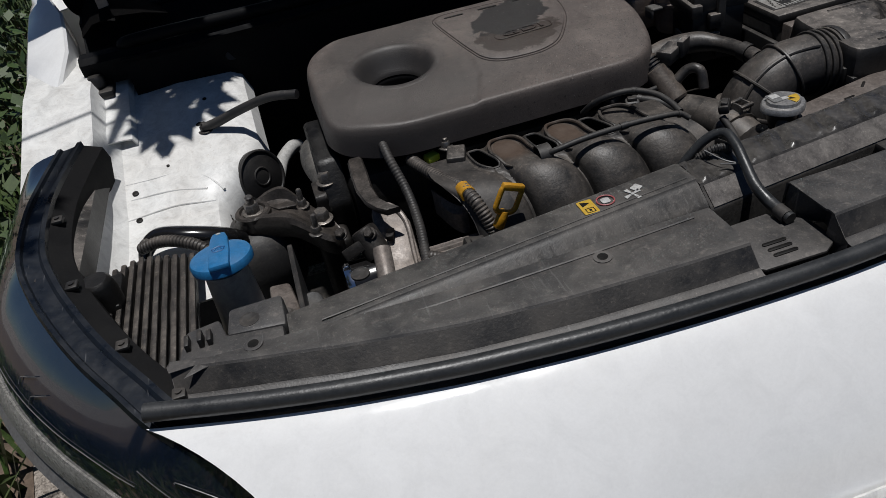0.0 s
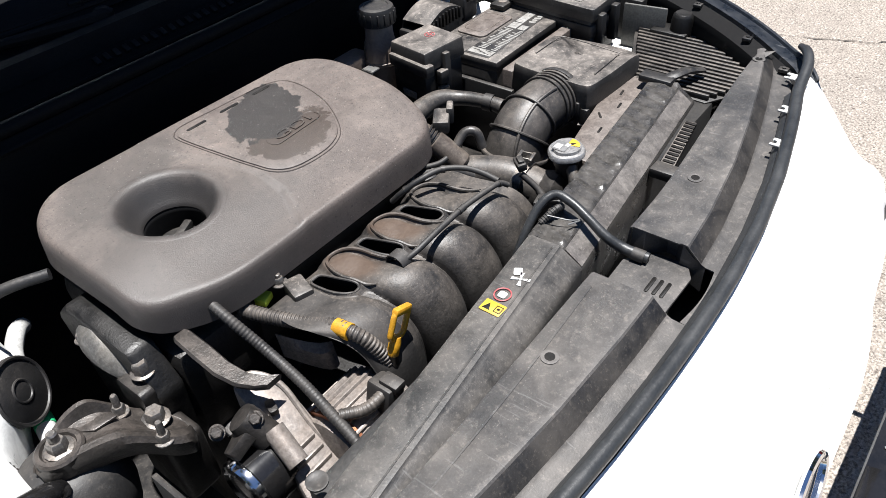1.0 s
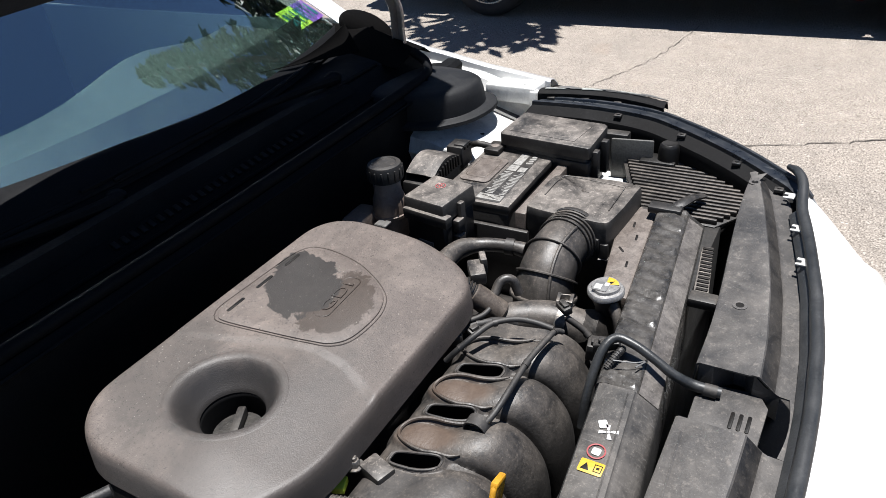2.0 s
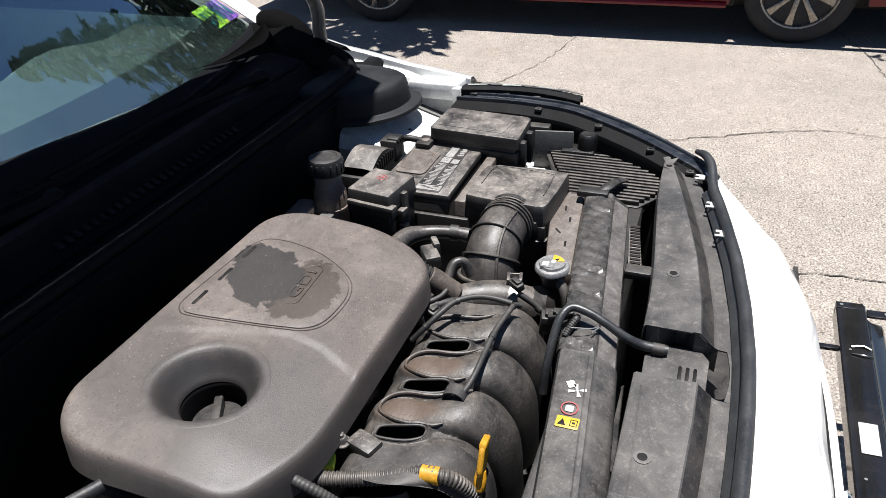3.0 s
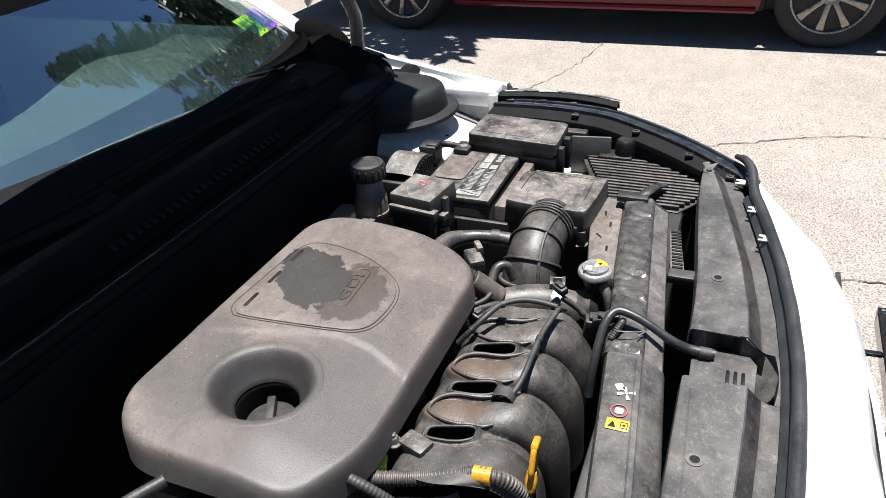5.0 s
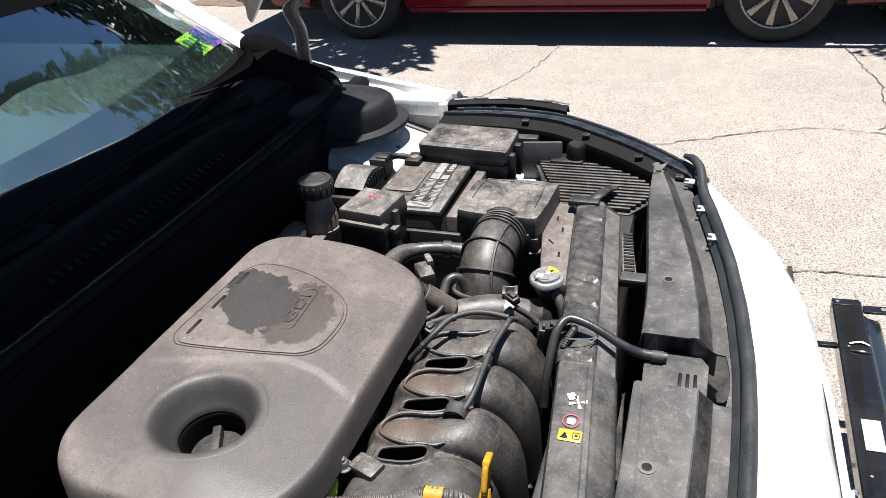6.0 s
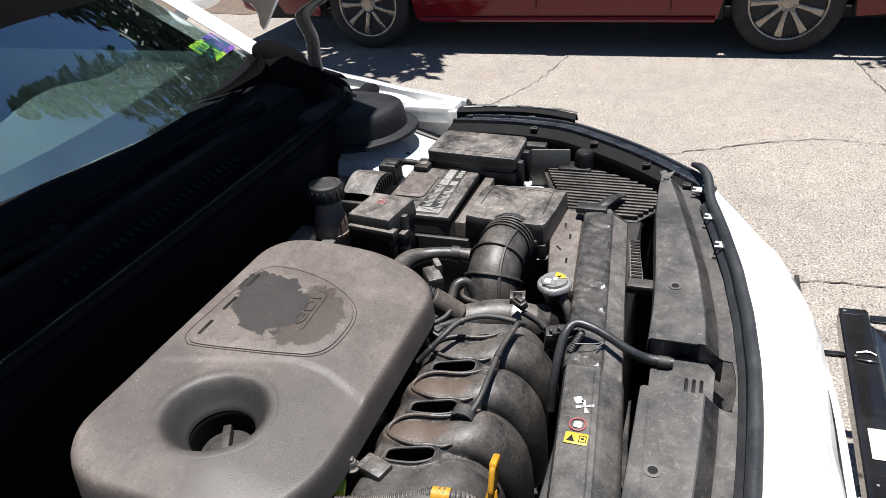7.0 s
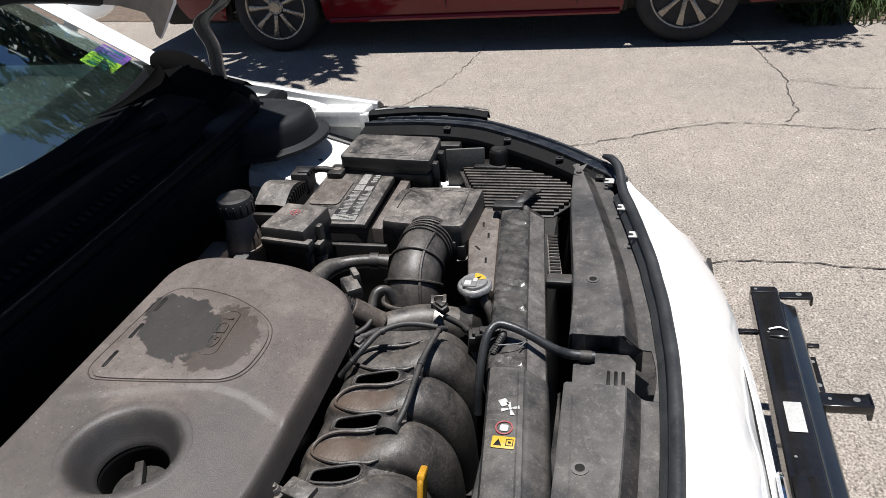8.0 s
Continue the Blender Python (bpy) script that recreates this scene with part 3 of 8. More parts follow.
def fascia():
    """The painted bumper skin, from the seal over the nose down to its lower edge."""
    bm = B()
    rows = []
    n = 72
    for i in range(n + 1):
        g = -1 + 2 * i / n
        row = []
        for k in range(17):
            s = k / 16
            q = g * ((0.713 if g < 0 else 0.738) - 0.135 * math.sin(min(1, s * 1.25) * math.pi / 2) + 0.10 * smooth(0.55, 1.0, s))
            x, a = CX + q, abs(q)
            y0, z0 = y_seal(x) - 0.006, z_seal(x) - 0.016
            reach = 0.150 + 0.048 * smooth(0.10, 0.55, a)
            y = y0 - reach * math.sin(s * 1.18) / math.sin(1.18) * (0.55 + 0.45 * s)
            z = z0 - 0.19 * (s ** 1.75) - 0.006 * math.sin(math.pi * s)
            row.append((x, y, z))
        rows.append(row)
    loft(bm, rows, 0.003)
    return part("bumper_cover", bm, M_WHITE, CAR, "glossy white painted bumper skin")


fascia()


def nose_lower():
    """Grille surround, upper grille slats, emblem and lower bumper below the painted nose."""
    bm = B()
    rows = []
    for i in range(41):
        x = -0.62 + 1.24 * i / 40
        y = -0.268 + 0.22 * max(0, abs(x) - 0.1) ** 2
        rows.append([(x, y + 0.000, 0.545), (x, y - 0.016, 0.520), (x, y - 0.014, 0.500), (x, y + 0.012, 0.480)])
    loft(bm, rows, 0.004)
    part("grille_trim", bm, M_APRON, CAR, "light grey grille surround strip")
    for k in range(5):
        bm = B()
        z = 0.468 - 0.026 * k
        pts = [(-0.55 + 1.1 * i / 16, -0.245 + 0.22 * max(0, abs(-0.55 + 1.1 * i / 16) - 0.1) ** 2, z) for i in range(17)]
        tube(bm, pts, 0.007, 8, 2)
        part("grille_slat", bm, M_PLASTIC, CAR)
    bm = B()
    rows = []
    for i in range(49):
        x = -0.93 + 1.86 * i / 48
        a = abs(x)
        y = -0.30 + 0.42 * max(0, a - 0.25) ** 2 + 1.1 * max(0, a - 0.7) ** 2
        rows.append([(x * (1 if a < 0.7 else 1), y + 0.02, 0.36), (x, y - 0.01, 0.34), (x, y - 0.012, 0.28), (x, y + 0.01, 0.22), (x, y + 0.05, 0.20)])
    loft(bm, rows, 0.004)
    part("lower_bumper", bm, M_WHITE, CAR)
    bm = B()
    box(bm, (-0.60, -0.235, 0.20), (0.60, -0.225, 0.55), 0.002)
    part("grille_mesh", bm, M_PLASTIC, CAR)
    # emblem: a chrome ring round a blue-silver plate
    m = Matrix.Translation((-0.06, -0.292, 0.510)) @ Matrix.Rotation(radians(72), 4, "X")
    bm = B()
    ring = [Vector((0.066 * math.cos(2 * math.pi * i / 40), 0.034 * math.sin(2 * math.pi * i / 40), 0)) for i in range(41)]
    tube(bm, [m @ p for p in ring], 0.006, 8, 1, smooth=False, caps=False)
    emblem = part("emblem", bm, M_CHROME, CAR, "oval chrome emblem")
    bm = B()
    prism(bm, [(0.060 * math.cos(2 * math.pi * i / 32), 0.030 * math.sin(2 * math.pi * i / 32)) for i in range(32)], -0.008, 0.001, 0.002, m)
    part("plate", bm, M_LENS, emblem)


nose_lower()

HL_IN = [(0.852, 0.590, 0.803), (0.868, 0.51, 0.799), (0.882, 0.42, 0.793), (0.879, 0.311, 0.785), (0.858, 0.236, 0.775), (0.823, 0.157, 0.765), (0.786, 0.089, 0.755), (0.747, 0.030, 0.745), (0.708, -0.026, 0.732), (0.655, -0.072, 0.700), (0.605, -0.110, 0.655), (0.585, -0.140, 0.610)]
HL_OUT = [(0.930, 0.590, 0.755), (0.962, 0.51, 0.705), (0.985, 0.42, 0.660), (0.985, 0.300, 0.632), (0.962, 0.225, 0.615), (0.925, 0.155, 0.600), (0.880, 0.092, 0.585), (0.838, 0.045, 0.570), (0.790, -0.005, 0.555), (0.735, -0.050, 0.540), (0.680, -0.095, 0.525), (0.640, -0.130, 0.510)]


def headlamp(side):
    """A wrap-round lamp: dark clear lens, silver reflector band, grey rubber gutter, clips and scuffs."""
    inner, outer = spline(HL_IN, 5), spline(HL_OUT, 5)

    def at(q, dx=0.0, dy=0.0, dz=0.0):
        return (CX + side * (q.x + dx), q.y + dy, q.z + dz)

    def skin(i, s, lift=0.0):
        p = inner[i].lerp(outer[i], s) + Vector((0.010, -0.008, 0.014)) * math.sin(math.pi * s) * smooth(len(inner), len(inner) - 22, i)
        return p + Vector((0.7, -0.3, 0.65)) * lift
    bm = B()
    loft(bm, [[at(skin(i, k / 8)) for k in range(9)] for i in range(len(inner))], 0.003)
    lamp = part("headlamp", bm, M_LENS, CAR, "scuffed dark headlamp lens")
    bm = B()
    loft(bm, [[at(skin(i, 0.74, 0.003)), at(skin(i, 0.80, 0.006)), at(skin(i, 0.88, 0.007)), at(skin(i, 0.95, 0.006))] for i in range(12, 48)], 0.003)
    part("reflector", bm, M_REFLECT, lamp, "silver patterned reflector band")
    bm = B()
    loft(bm, [[at(outer[i], 0.0, 0.0, 0.004), at(outer[i], 0.010, -0.006, -0.010), at(outer[i], 0.006, -0.004, -0.045)] for i in range(len(outer))], 0.003)
    part("outer_rim", bm, M_NECK, lamp, "cloudy clear outer lens rim")
    bm = B()
    loft(bm, [[at(a, -0.036, 0.018, -0.018), at(a, -0.034, 0.017, 0.002), at(a, -0.028, 0.014, 0.003), at(a, -0.024, 0.012, -0.002), at(a, -0.006, 0.003, -0.001), at(a, -0.004, 0.002, 0.004), at(a, 0.001, 0, 0.005), at(a, 0.004, 0, -0.003)] for a in inner[:43]], 0.002)
    part("gutter", bm, M_GUTTER, lamp, "grey rubber gutter along the lamp")
    bm = B()
    loft(bm, [[at(a, -0.034, 0.017, -0.006), at(a, -0.058, 0.028, -0.022), at(a, -0.062, 0.030, -0.045), at(a, 0.0, 0.0, -0.30)] for a in inner[:44]], 0.002)
    part("housing", bm, M_HOUSING, lamp)
    for k in (12, 21, 30, 38):
        bm = B()
        a = Vector(at(inner[k], -0.044, 0.022, -0.008))
        box(bm, a - Vector((0.008, 0.009, 0.003)), a + Vector((0.008, 0.009, 0.004)), 0.002)
        lathe(bm, [(0.004, 0.003), (0.004, 0.006), (0.0, 0.006)], Matrix.Translation(a), 10)
        part("clip", bm, M_PLASTIC, lamp)
    # scuffs on the lens
    for i0, i1, s0, s1 in ((24, 27, 0.50, 0.30), (26, 29, 0.55, 0.34), (20, 40, 0.62, 0.50), (40, 45, 0.35, 0.50), (43, 47, 0.30, 0.22)):
        bm = B()
        n = 10
        tube(bm, [at(skin(int(i0 + (i1 - i0) * k / n), s0 + (s1 - s0) * k / n, 0.0022)) for k in range(0, n + 1, max(1, n // max(1, i1 - i0)))], 0.0007, 5, 2)
        part("scuff", bm, M_NECK, lamp)
    return lamp


headlamp(-1)
LAMP = headlamp(1)


def fender(side):
    """The painted wing with its inner flange, and the wheel below."""
    bm = B()
    rows = []
    for i in range(25):
        y = 0.61 + (2.1 - 0.61) * i / 24
        if side > 0:
            zt = lerp_table([(0.61, 0.815), (0.64, 0.820), (0.795, 0.841), (0.92, 0.866), (1.0, 0.879), (1.1, 0.905), (1.3, 0.935), (2.1, 0.95)], y)
            xi, xo = lerp_table([(0.61, 0.888), (1.0, 0.886), (1.2, 0.90), (2.1, 0.905)], y), 0.952
        else:
            zt = lerp_table([(0.61, 0.745), (0.77, 0.790), (0.93, 0.870), (1.1, 0.922), (1.3, 0.945), (2.1, 0.955)], y)
            xi, xo = lerp_table([(0.61, 0.955), (0.77, 0.940), (0.93, 0.895), (1.05, 0.907), (1.2, 0.965), (2.1, 0.99)], y), 0.998
        rows.append([(xi * side, y, zt - 0.070), ((xi + 0.001) * side, y, zt - 0.030), ((xi + 0.003) * side, y, zt - 0.005), ((xi + 0.008) * side, y, zt), ((xi + 0.028) * side, y, zt - 0.004), ((xo - 0.01) * side, y, zt - 0.024), (xo * side, y, zt - 0.040),
                     ((xo + 0.020) * side, y, zt - 0.095), ((xo + 0.026) * side, y, zt - 0.18), ((xo + 0.012) * side, y, zt - 0.31), ((xo + 0.005) * side, y, zt - 0.44)])
    loft(bm, rows, 0.002)
    return part("fender", bm, M_WHITE, CAR, "white wing with an inner flange")


fender(1)
fender(-1)


def wheel_parts(parent, side, x, y, r=0.315):
    m = Matrix.Translation((x, y, r)) @ Matrix.Rotation(radians(90 * side), 4, "Y")
    bm = B()
    lathe(bm, [(r * 0.66, -0.10), (r * 0.93, -0.10), (r, -0.075), (r, 0.075), (r * 0.93, 0.10), (r * 0.68, 0.095), (r * 0.66, 0.07)], m, 40)
    t = part("tyre", bm, M_TYRE, parent)
    return t


wheel_parts(CAR, 1, 0.84, 0.98)
wheel_parts(CAR, -1, -0.84, 0.98)


APRON_Z = [(0.28, 0.655), (0.45, 0.662), (0.53, 0.672), (0.56, 0.686), (0.60, 0.697), (0.68, 0.722), (0.80, 0.760), (0.95, 0.778), (1.05, 0.78)]


def apron(side):
    """The inner wing: strut tower dome, rail and sloping panel in white primer-like paint."""
    bm = B()
    rows = []
    for i in range(33):
        y = 0.28 + ((1.02 if side > 0 else 0.955) - 0.28) * i / 32
        up = smooth(0.50, 0.66, y)
        zt = lerp_table(APRON_Z, y)
        wide = 0.065 * smooth(0.62, 0.70, y) if side > 0 else 0.052 * smooth(0.52, 0.64, y) - 0.10 * smooth(0.85, 0.95, y) ** 2
        rows.append([((0.885 if side > 0 else 0.985) * side, y, zt + 0.066), (0.868 * side, y, zt + 0.055), (0.856 * side, y, zt + 0.020), (0.838 * side, y, zt + 0.002), (0.78 * side, y, zt + 0.002 * up), (0.72 * side, y, zt + 0.006 * up),
                     ((0.668 + 0.02 * (1 - up) - wide) * side, y, zt + 0.001), ((0.648 + 0.03 * (1 - up) - wide) * side, y, zt - 0.010), ((0.636 + 0.035 * (1 - up) - wide) * side, y, zt - 0.045),
                     ((0.640 + 0.03 * (1 - up)) * side, y, zt - 0.20), (0.660 * side, y, 0.30)])
    loft(bm, rows, 0.003)
    ap = part("inner_wing", bm, M_APRON, CAR, "white painted inner wing and strut tower")
    for (x, y, r) in ((0.821, 0.586, 0.0055), (0.694, 0.712, 0.0065), (0.820, 0.528, 0.0055), (0.675, 0.775, 0.004), (0.76, 0.63, 0.003)):
        z = lerp_table(APRON_Z, y) + 0.004
        bm = B()
        lathe(bm, [(r, -0.004), (r, 0.0006), (r * 0.8, 0.0010), (0, 0.0010)], Matrix.Translation((x * side, y, z)) @ Matrix.Rotation(0.25, 4, "X"), 14)
        part("drain_hole", bm, M_KPRINT, ap)
    for pts in ([(0.86, 0.615), (0.80, 0.612), (0.74, 0.610), (0.70, 0.585), (0.672, 0.545)], [(0.83, 0.575), (0.76, 0.572), (0.70, 0.555)], [(0.84, 0.535), (0.76, 0.540), (0.69, 0.528)]):
        bm = B()
        tube(bm, [(x * side, y, lerp_table(APRON_Z, y) + 0.001) for x, y in pts], 0.0022, 8, 6)
        part("pressed_line", bm, M_APRON, ap)
    bm = B()
    loft(bm, [[(x * side, y, lerp_table(APRON_Z, y) + 0.0075 + 0.012 * smooth(0.845, 0.86, x)) for y in ((0.640, 0.69, 0.74, 0.79) if side > 0 else (0.74, 0.79, 0.84, 0.89))] for x in (0.868, 0.858, 0.845, 0.815)], 0.002)
    part("damping_pad", bm, surface("damping_pad", (0.10, 0.10, 0.10), 0.7, dusty=0.2), ap, "grey damping pad")
    if side < 0:
        bm = B()
        tube(bm, [(-0.90, 0.950, 0.800), (-0.83, 0.962, 0.798), (-0.74, 0.962, 0.794), (-0.67, 0.940, 0.790), (-0.622, 0.900, 0.792), (-0.600, 0.850, 0.800)], 0.015, 12, 8, flat=0.7)
        part("panel_seal", bm, M_RUBBER, ap, "dusty rubber seal behind the strut tower")
        bm = B()
        rows = []
        for y, z in ((0.70, 0.735), (0.76, 0.752), (0.82, 0.768), (0.90, 0.782)):
            rows.append([(-0.806, y, z - 0.001), (-0.812, y, z + 0.012), (-0.826, y, z + 0.014), (-0.876, y, z + 0.016), (-0.884, y, z + 0.010), (-0.890, y, z - 0.02)])
        loft(bm, rows, 0.003)
        part("rail_flange", bm, M_APRON, ap, "white folded flange along the rail")
    return ap


APR_L = apron(-1)
APR_R = apron(1)


def bulkhead():
    bm = B()
    rows = []
    for x in [-0.80 + 1.6 * i / 16 for i in range(17)]:
        rows.append([(x, 0.835, 0.850), (x, 0.850, 0.835), (x, 0.860, 0.70), (x, 0.885, 0.50), (x, 0.90, 0.22)])
    loft(bm, rows, 0.004)
    part("bulkhead", bm, M_COWL, CAR, "bulkhead coloured near black for the shade behind the engine")
    bm = B()
    box(bm, (-0.80, -0.22, 0.16), (0.80, 0.92, 0.175), 0.003)
    part("undertray", bm, M_PLASTIC, CAR)
    for side in (-1, 1):
        bm = B()
        box(bm, (0.585 * side - 0.004, -0.06, 0.17), (0.585 * side + 0.004, 0.32, 0.680), 0.002)
        part("air_baffle", bm, M_PLASTIC, CAR)
    bm = B()
    box(bm, (-0.58, -0.170, 0.17), (0.58, -0.162, 0.56), 0.002)
    part("nose_backing", bm, M_PLASTIC, CAR)


bulkhead()


def y_glass(x):
    return 1.055 + 0.175 * (x / 0.88) ** 2


def cowl():
    """Stepped black cowl panel, its rubber seal, intake slots and wipers."""
    bm = B()
    rows = []
    for i in range(49):
        x = -0.88 + 1.76 * i / 48
        yg = y_glass(x)
        bow = 0.02 * (x / 0.88) ** 2
        rows.append([(x, 0.845 + bow, 0.800), (x, 0.838 + bow, 0.846), (x, 0.850 + bow, 0.856), (x, 0.880 + bow, 0.856), (x, 0.886 + bow, 0.842), (x, 0.935 + bow, 0.838),
                     (x, 0.975 + bow, 0.862), (x, 0.990 + bow, 0.884), (x, min(1.02 + bow, yg - 0.030), 0.888), (x, yg - 0.018, 0.896), (x, yg + 0.004, 0.910)])
    loft(bm, rows, 0.003)
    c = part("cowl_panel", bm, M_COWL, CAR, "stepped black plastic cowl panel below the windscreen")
    bm = B()
    tube(bm, [(-0.80, 0.90, 0.85), (-0.76, 0.870, 0.868), (-0.5, 0.862, 0.868), (0, 0.856, 0.868), (0.5, 0.862, 0.868), (0.70, 0.872, 0.866), (0.775, 0.905, 0.875), (0.785, 0.95, 0.90)], 0.012, 10, 6)
    part("cowl_seal", bm, M_COWL, c, "rubber bonnet seal along the cowl")
    for y, z, r in ((0.908, 0.8435, 0.0050), (0.943, 0.8455, 0.0040), (1.000, 0.8885, 0.0055)):
        bm = B()
        tube(bm, [(x, y + 0.02 * (x / 0.88) ** 2, z) for x in (-0.78, -0.5, -0.2, 0.1, 0.4, 0.70)], r, 8, 6)
        part("moulded_line", bm, M_COWL, c)
    bm = B()
    rows = []
    for i in range(25):
        x = -0.55 + 1.10 * i / 24
        h = 0.014 * smooth(-0.55, -0.35, x) * smooth(0.55, 0.35, x)
        rows.append([(x, 0.978, 0.8685), (x, 0.988, 0.886 + h), (x, 1.008, 0.890 + h), (x, 1.022, 0.8895)])
    loft(bm, rows, 0.003)
    part("cowl_bulge", bm, M_COWL, c)
    for i in range(26):
        bm = B()
        x = -0.18 + 0.020 * i
        box(bm, (x, 0.958, 0.8515), (x + 0.011, 0.976, 0.8615), 0.002, Matrix.Rotation(radians(26), 4, "X"))
        part("slot", bm, M_KPRINT, c)
    for s, x0, x1 in ((1, 0.55, -0.08), (1, -0.10, -0.62)):
        bm = B()
        tube(bm, [(x0, 1.025, 0.900), (x0 - 0.10, 1.035, 0.908), ((x0 + x1) / 2, y_glass((x0 + x1) / 2) - 0.010, 0.915), (x1, y_glass(x1) - 0.002, 0.922)], [0.014, 0.011, 0.007, 0.004], 8, 6)
        lathe(bm, [(0.020, 0), (0.020, 0.015), (0.012, 0.022), (0, 0.024)], Matrix.Translation((x0, 1.035, 0.892)), 14)
        w = part("wiper_arm", bm, M_COWL, CAR)
        bm = B()
        tube(bm, [(x0 - 0.02, y_glass(x0) + 0.004, 0.920), ((x0 + x1) / 2, y_glass((x0 + x1) / 2) + 0.006, 0.922), (x1 - 0.06, y_glass(x1) + 0.010, 0.926)], 0.005, 6, 6)
        part("wiper_blade", bm, M_COWL, w)


cowl()

RAKE = math.tan(radians(34.5))


def windscreen():
    bm = B()
    rows = []
    for i in range(33):
        x = -0.86 + 1.72 * i / 32
        row = []
        for k in range(13):
            s = k / 12 * 0.86
            row.append((x * (1 - 0.20 * k / 12), y_glass(x) + s - 0.05 * (x / 0.86) ** 2 * k / 12, 0.912 + s * RAKE - 0.03 * (s / 0.86) ** 2))
        rows.append(row)
    loft(bm, rows, 0.004)
    ws = part("windscreen", bm, M_GLASS, CAR, "dusty tinted windscreen")
    ws.visible_shadow = False
    bm = B()
    rows = []
    for i in range(33):
        x = -0.86 + 1.72 * i / 32
        rows.append([(x, y_glass(x) - 0.004, 0.900), (x, y_glass(x) + 0.115, 0.900 + 0.119 * RAKE)])
    loft(bm, rows, 0.002)
    part("frit_band", bm, M_KPRINT, ws)
    # black cowl lip over the foot of the glass, widened to paint the bonnet's dark reflection
    bm = B()
    rows = []
    for i in range(45):
        x = -0.86 + 1.72 * i / 44
        w = lerp_table([(-0.86, 0.140), (-0.65, 0.120), (-0.30, 0.080), (0.0, 0.060), (0.20, 0.040), (0.40, 0.030), (0.86, 0.030)], x)
        rows.append([(x * (1 - 0.23 * d), y_glass(x) + d, 0.912 + d * RAKE + 0.004 + 0.004 * (j in (1, 2))) for j, d in enumerate((-0.012, 0.2 * w, 0.8 * w, w - 0.003))] + [(x * (1 - 0.23 * w), y_glass(x) + w, 0.9115 + w * RAKE)])
    loft(bm, rows, 0.0015)
    part("dark_glass_foot", bm, M_COWL, ws, "black strip over the foot of the glass, cowl lip and the bonnet's dark reflection")
    # Added black tube: covers the pale lower edge of the glass.
    bm = B()
    tube(bm, [(x, y_glass(x) + 0.002, 0.9165) for x in [-0.86 + 1.72 * i / 24 for i in range(25)]], 0.0075, 8, 2, flat=0.8)
    part("lower_dark_strip", bm, M_COWL, ws, "black strip added along the glass to hide its pale edge")
    # perforated trim along the dashboard
    for i in range(60):
        bm = B()
        x = -0.56 + 0.0175 * i
        y = 1.285 + 0.14 * (x / 0.8) ** 2
        box(bm, (x, y, 0.9235), (x + 0.011, y + 0.006, 0.9265), 0.001)
        part("vent_slot", bm, M_KPRINT if i % 3 else M_GPRINT, ws)
    for side in (-1, 1):
        bm = B()
        rows = []
        for k in range(13):
            s = k / 12 * 0.98 - 0.06
            x = 0.905 - 0.172 * k / 12
            y, z = y_glass(0.86) + s - 0.05 * k / 12, 0.912 + s * RAKE - 0.03 * (s / 0.86) ** 2
            rows.append([((x - 0.018) * side, y, z + 0.002), ((x + 0.005) * side, y + 0.002, z + 0.014), ((x + 0.060) * side, y + 0.012, z + 0.006), ((x + 0.085) * side, y + 0.03, z - 0.03)])
        loft(bm, rows, 0.004)
        part("windscreen_pillar", bm, M_WHITE, CAR)
    bm = B()
    rows = [[(x, 2.00 - 0.1 * (x / .7) ** 2, 1.378), (x, 2.25, 1.44), (x, 2.9, 1.45), (x, 3.6, 1.36)] for x in [-0.69 + 1.38 * i / 12 for i in range(13)]]
    loft(bm, rows, 0.01)
    part("roof", bm, M_WHITE, CAR)
    bm = B()
    rows = []
    for i in range(25):
        x = -0.80 + 1.6 * i / 24
        yg = y_glass(x)
        rows.append([(x, yg + 0.05, 0.880), (x, yg + 0.25, 0.925), (x, yg + 0.42, 0.93 + 0.05 * math.exp(-((x - 0.36) / 0.2) ** 2)), (x, yg + 0.50, 0.88), (x, yg + 0.52, 0.5)])
    loft(bm, rows, 0.004)
    part("dashboard", bm, M_DASHTOP, CAR)
    for x in (-0.37, 0.37):
        bm = B()
        box(bm, (x - 0.23, 2.15, 0.35), (x + 0.23, 2.27, 1.06), 0.05, seg=3)
        box(bm, (x - 0.13, 2.20, 1.05), (x + 0.13, 2.28, 1.24), 0.04, seg=3)
        box(bm, (x - 0.24, 1.72, 0.35), (x + 0.24, 2.2, 0.55), 0.05, seg=3)
        part("seat", bm, M_DASH, CAR)
    # body behind the view
    for side in (-1, 1):
        bm = B()
        rows = []
        for i in range(13):
            y = 1.35 + 2.9 * i / 12
            rows.append([(0.90 * side, y, 0.25), (0.945 * side, y, 0.45), (0.95 * side, y, 0.70), (0.905 * side, y, 0.93)])
        loft(bm, rows, 0.01)
        part("side_panel", bm, M_WHITE, CAR)
        bm = B()
        tube(bm, [(0.92 * side, 1.50, 1.03), (0.97 * side, 1.50, 1.06)], 0.02, 8, 3)
        tmp = bmesh.new()
        bmesh.ops.create_uvsphere(tmp, u_segments=20, v_segments=12, radius=1)
        for v in tmp.verts:
            v.co = Vector((1.045 * side + v.co.x * 0.105, 1.50 + v.co.y * (0.065 if v.co.y < 0 else 0.02), 1.095 + v.co.z * 0.070))
        join(bm, tmp)
        part("door_mirror", bm, M_WHITE, CAR)
    for side in (-1, 1):
        bm = B()
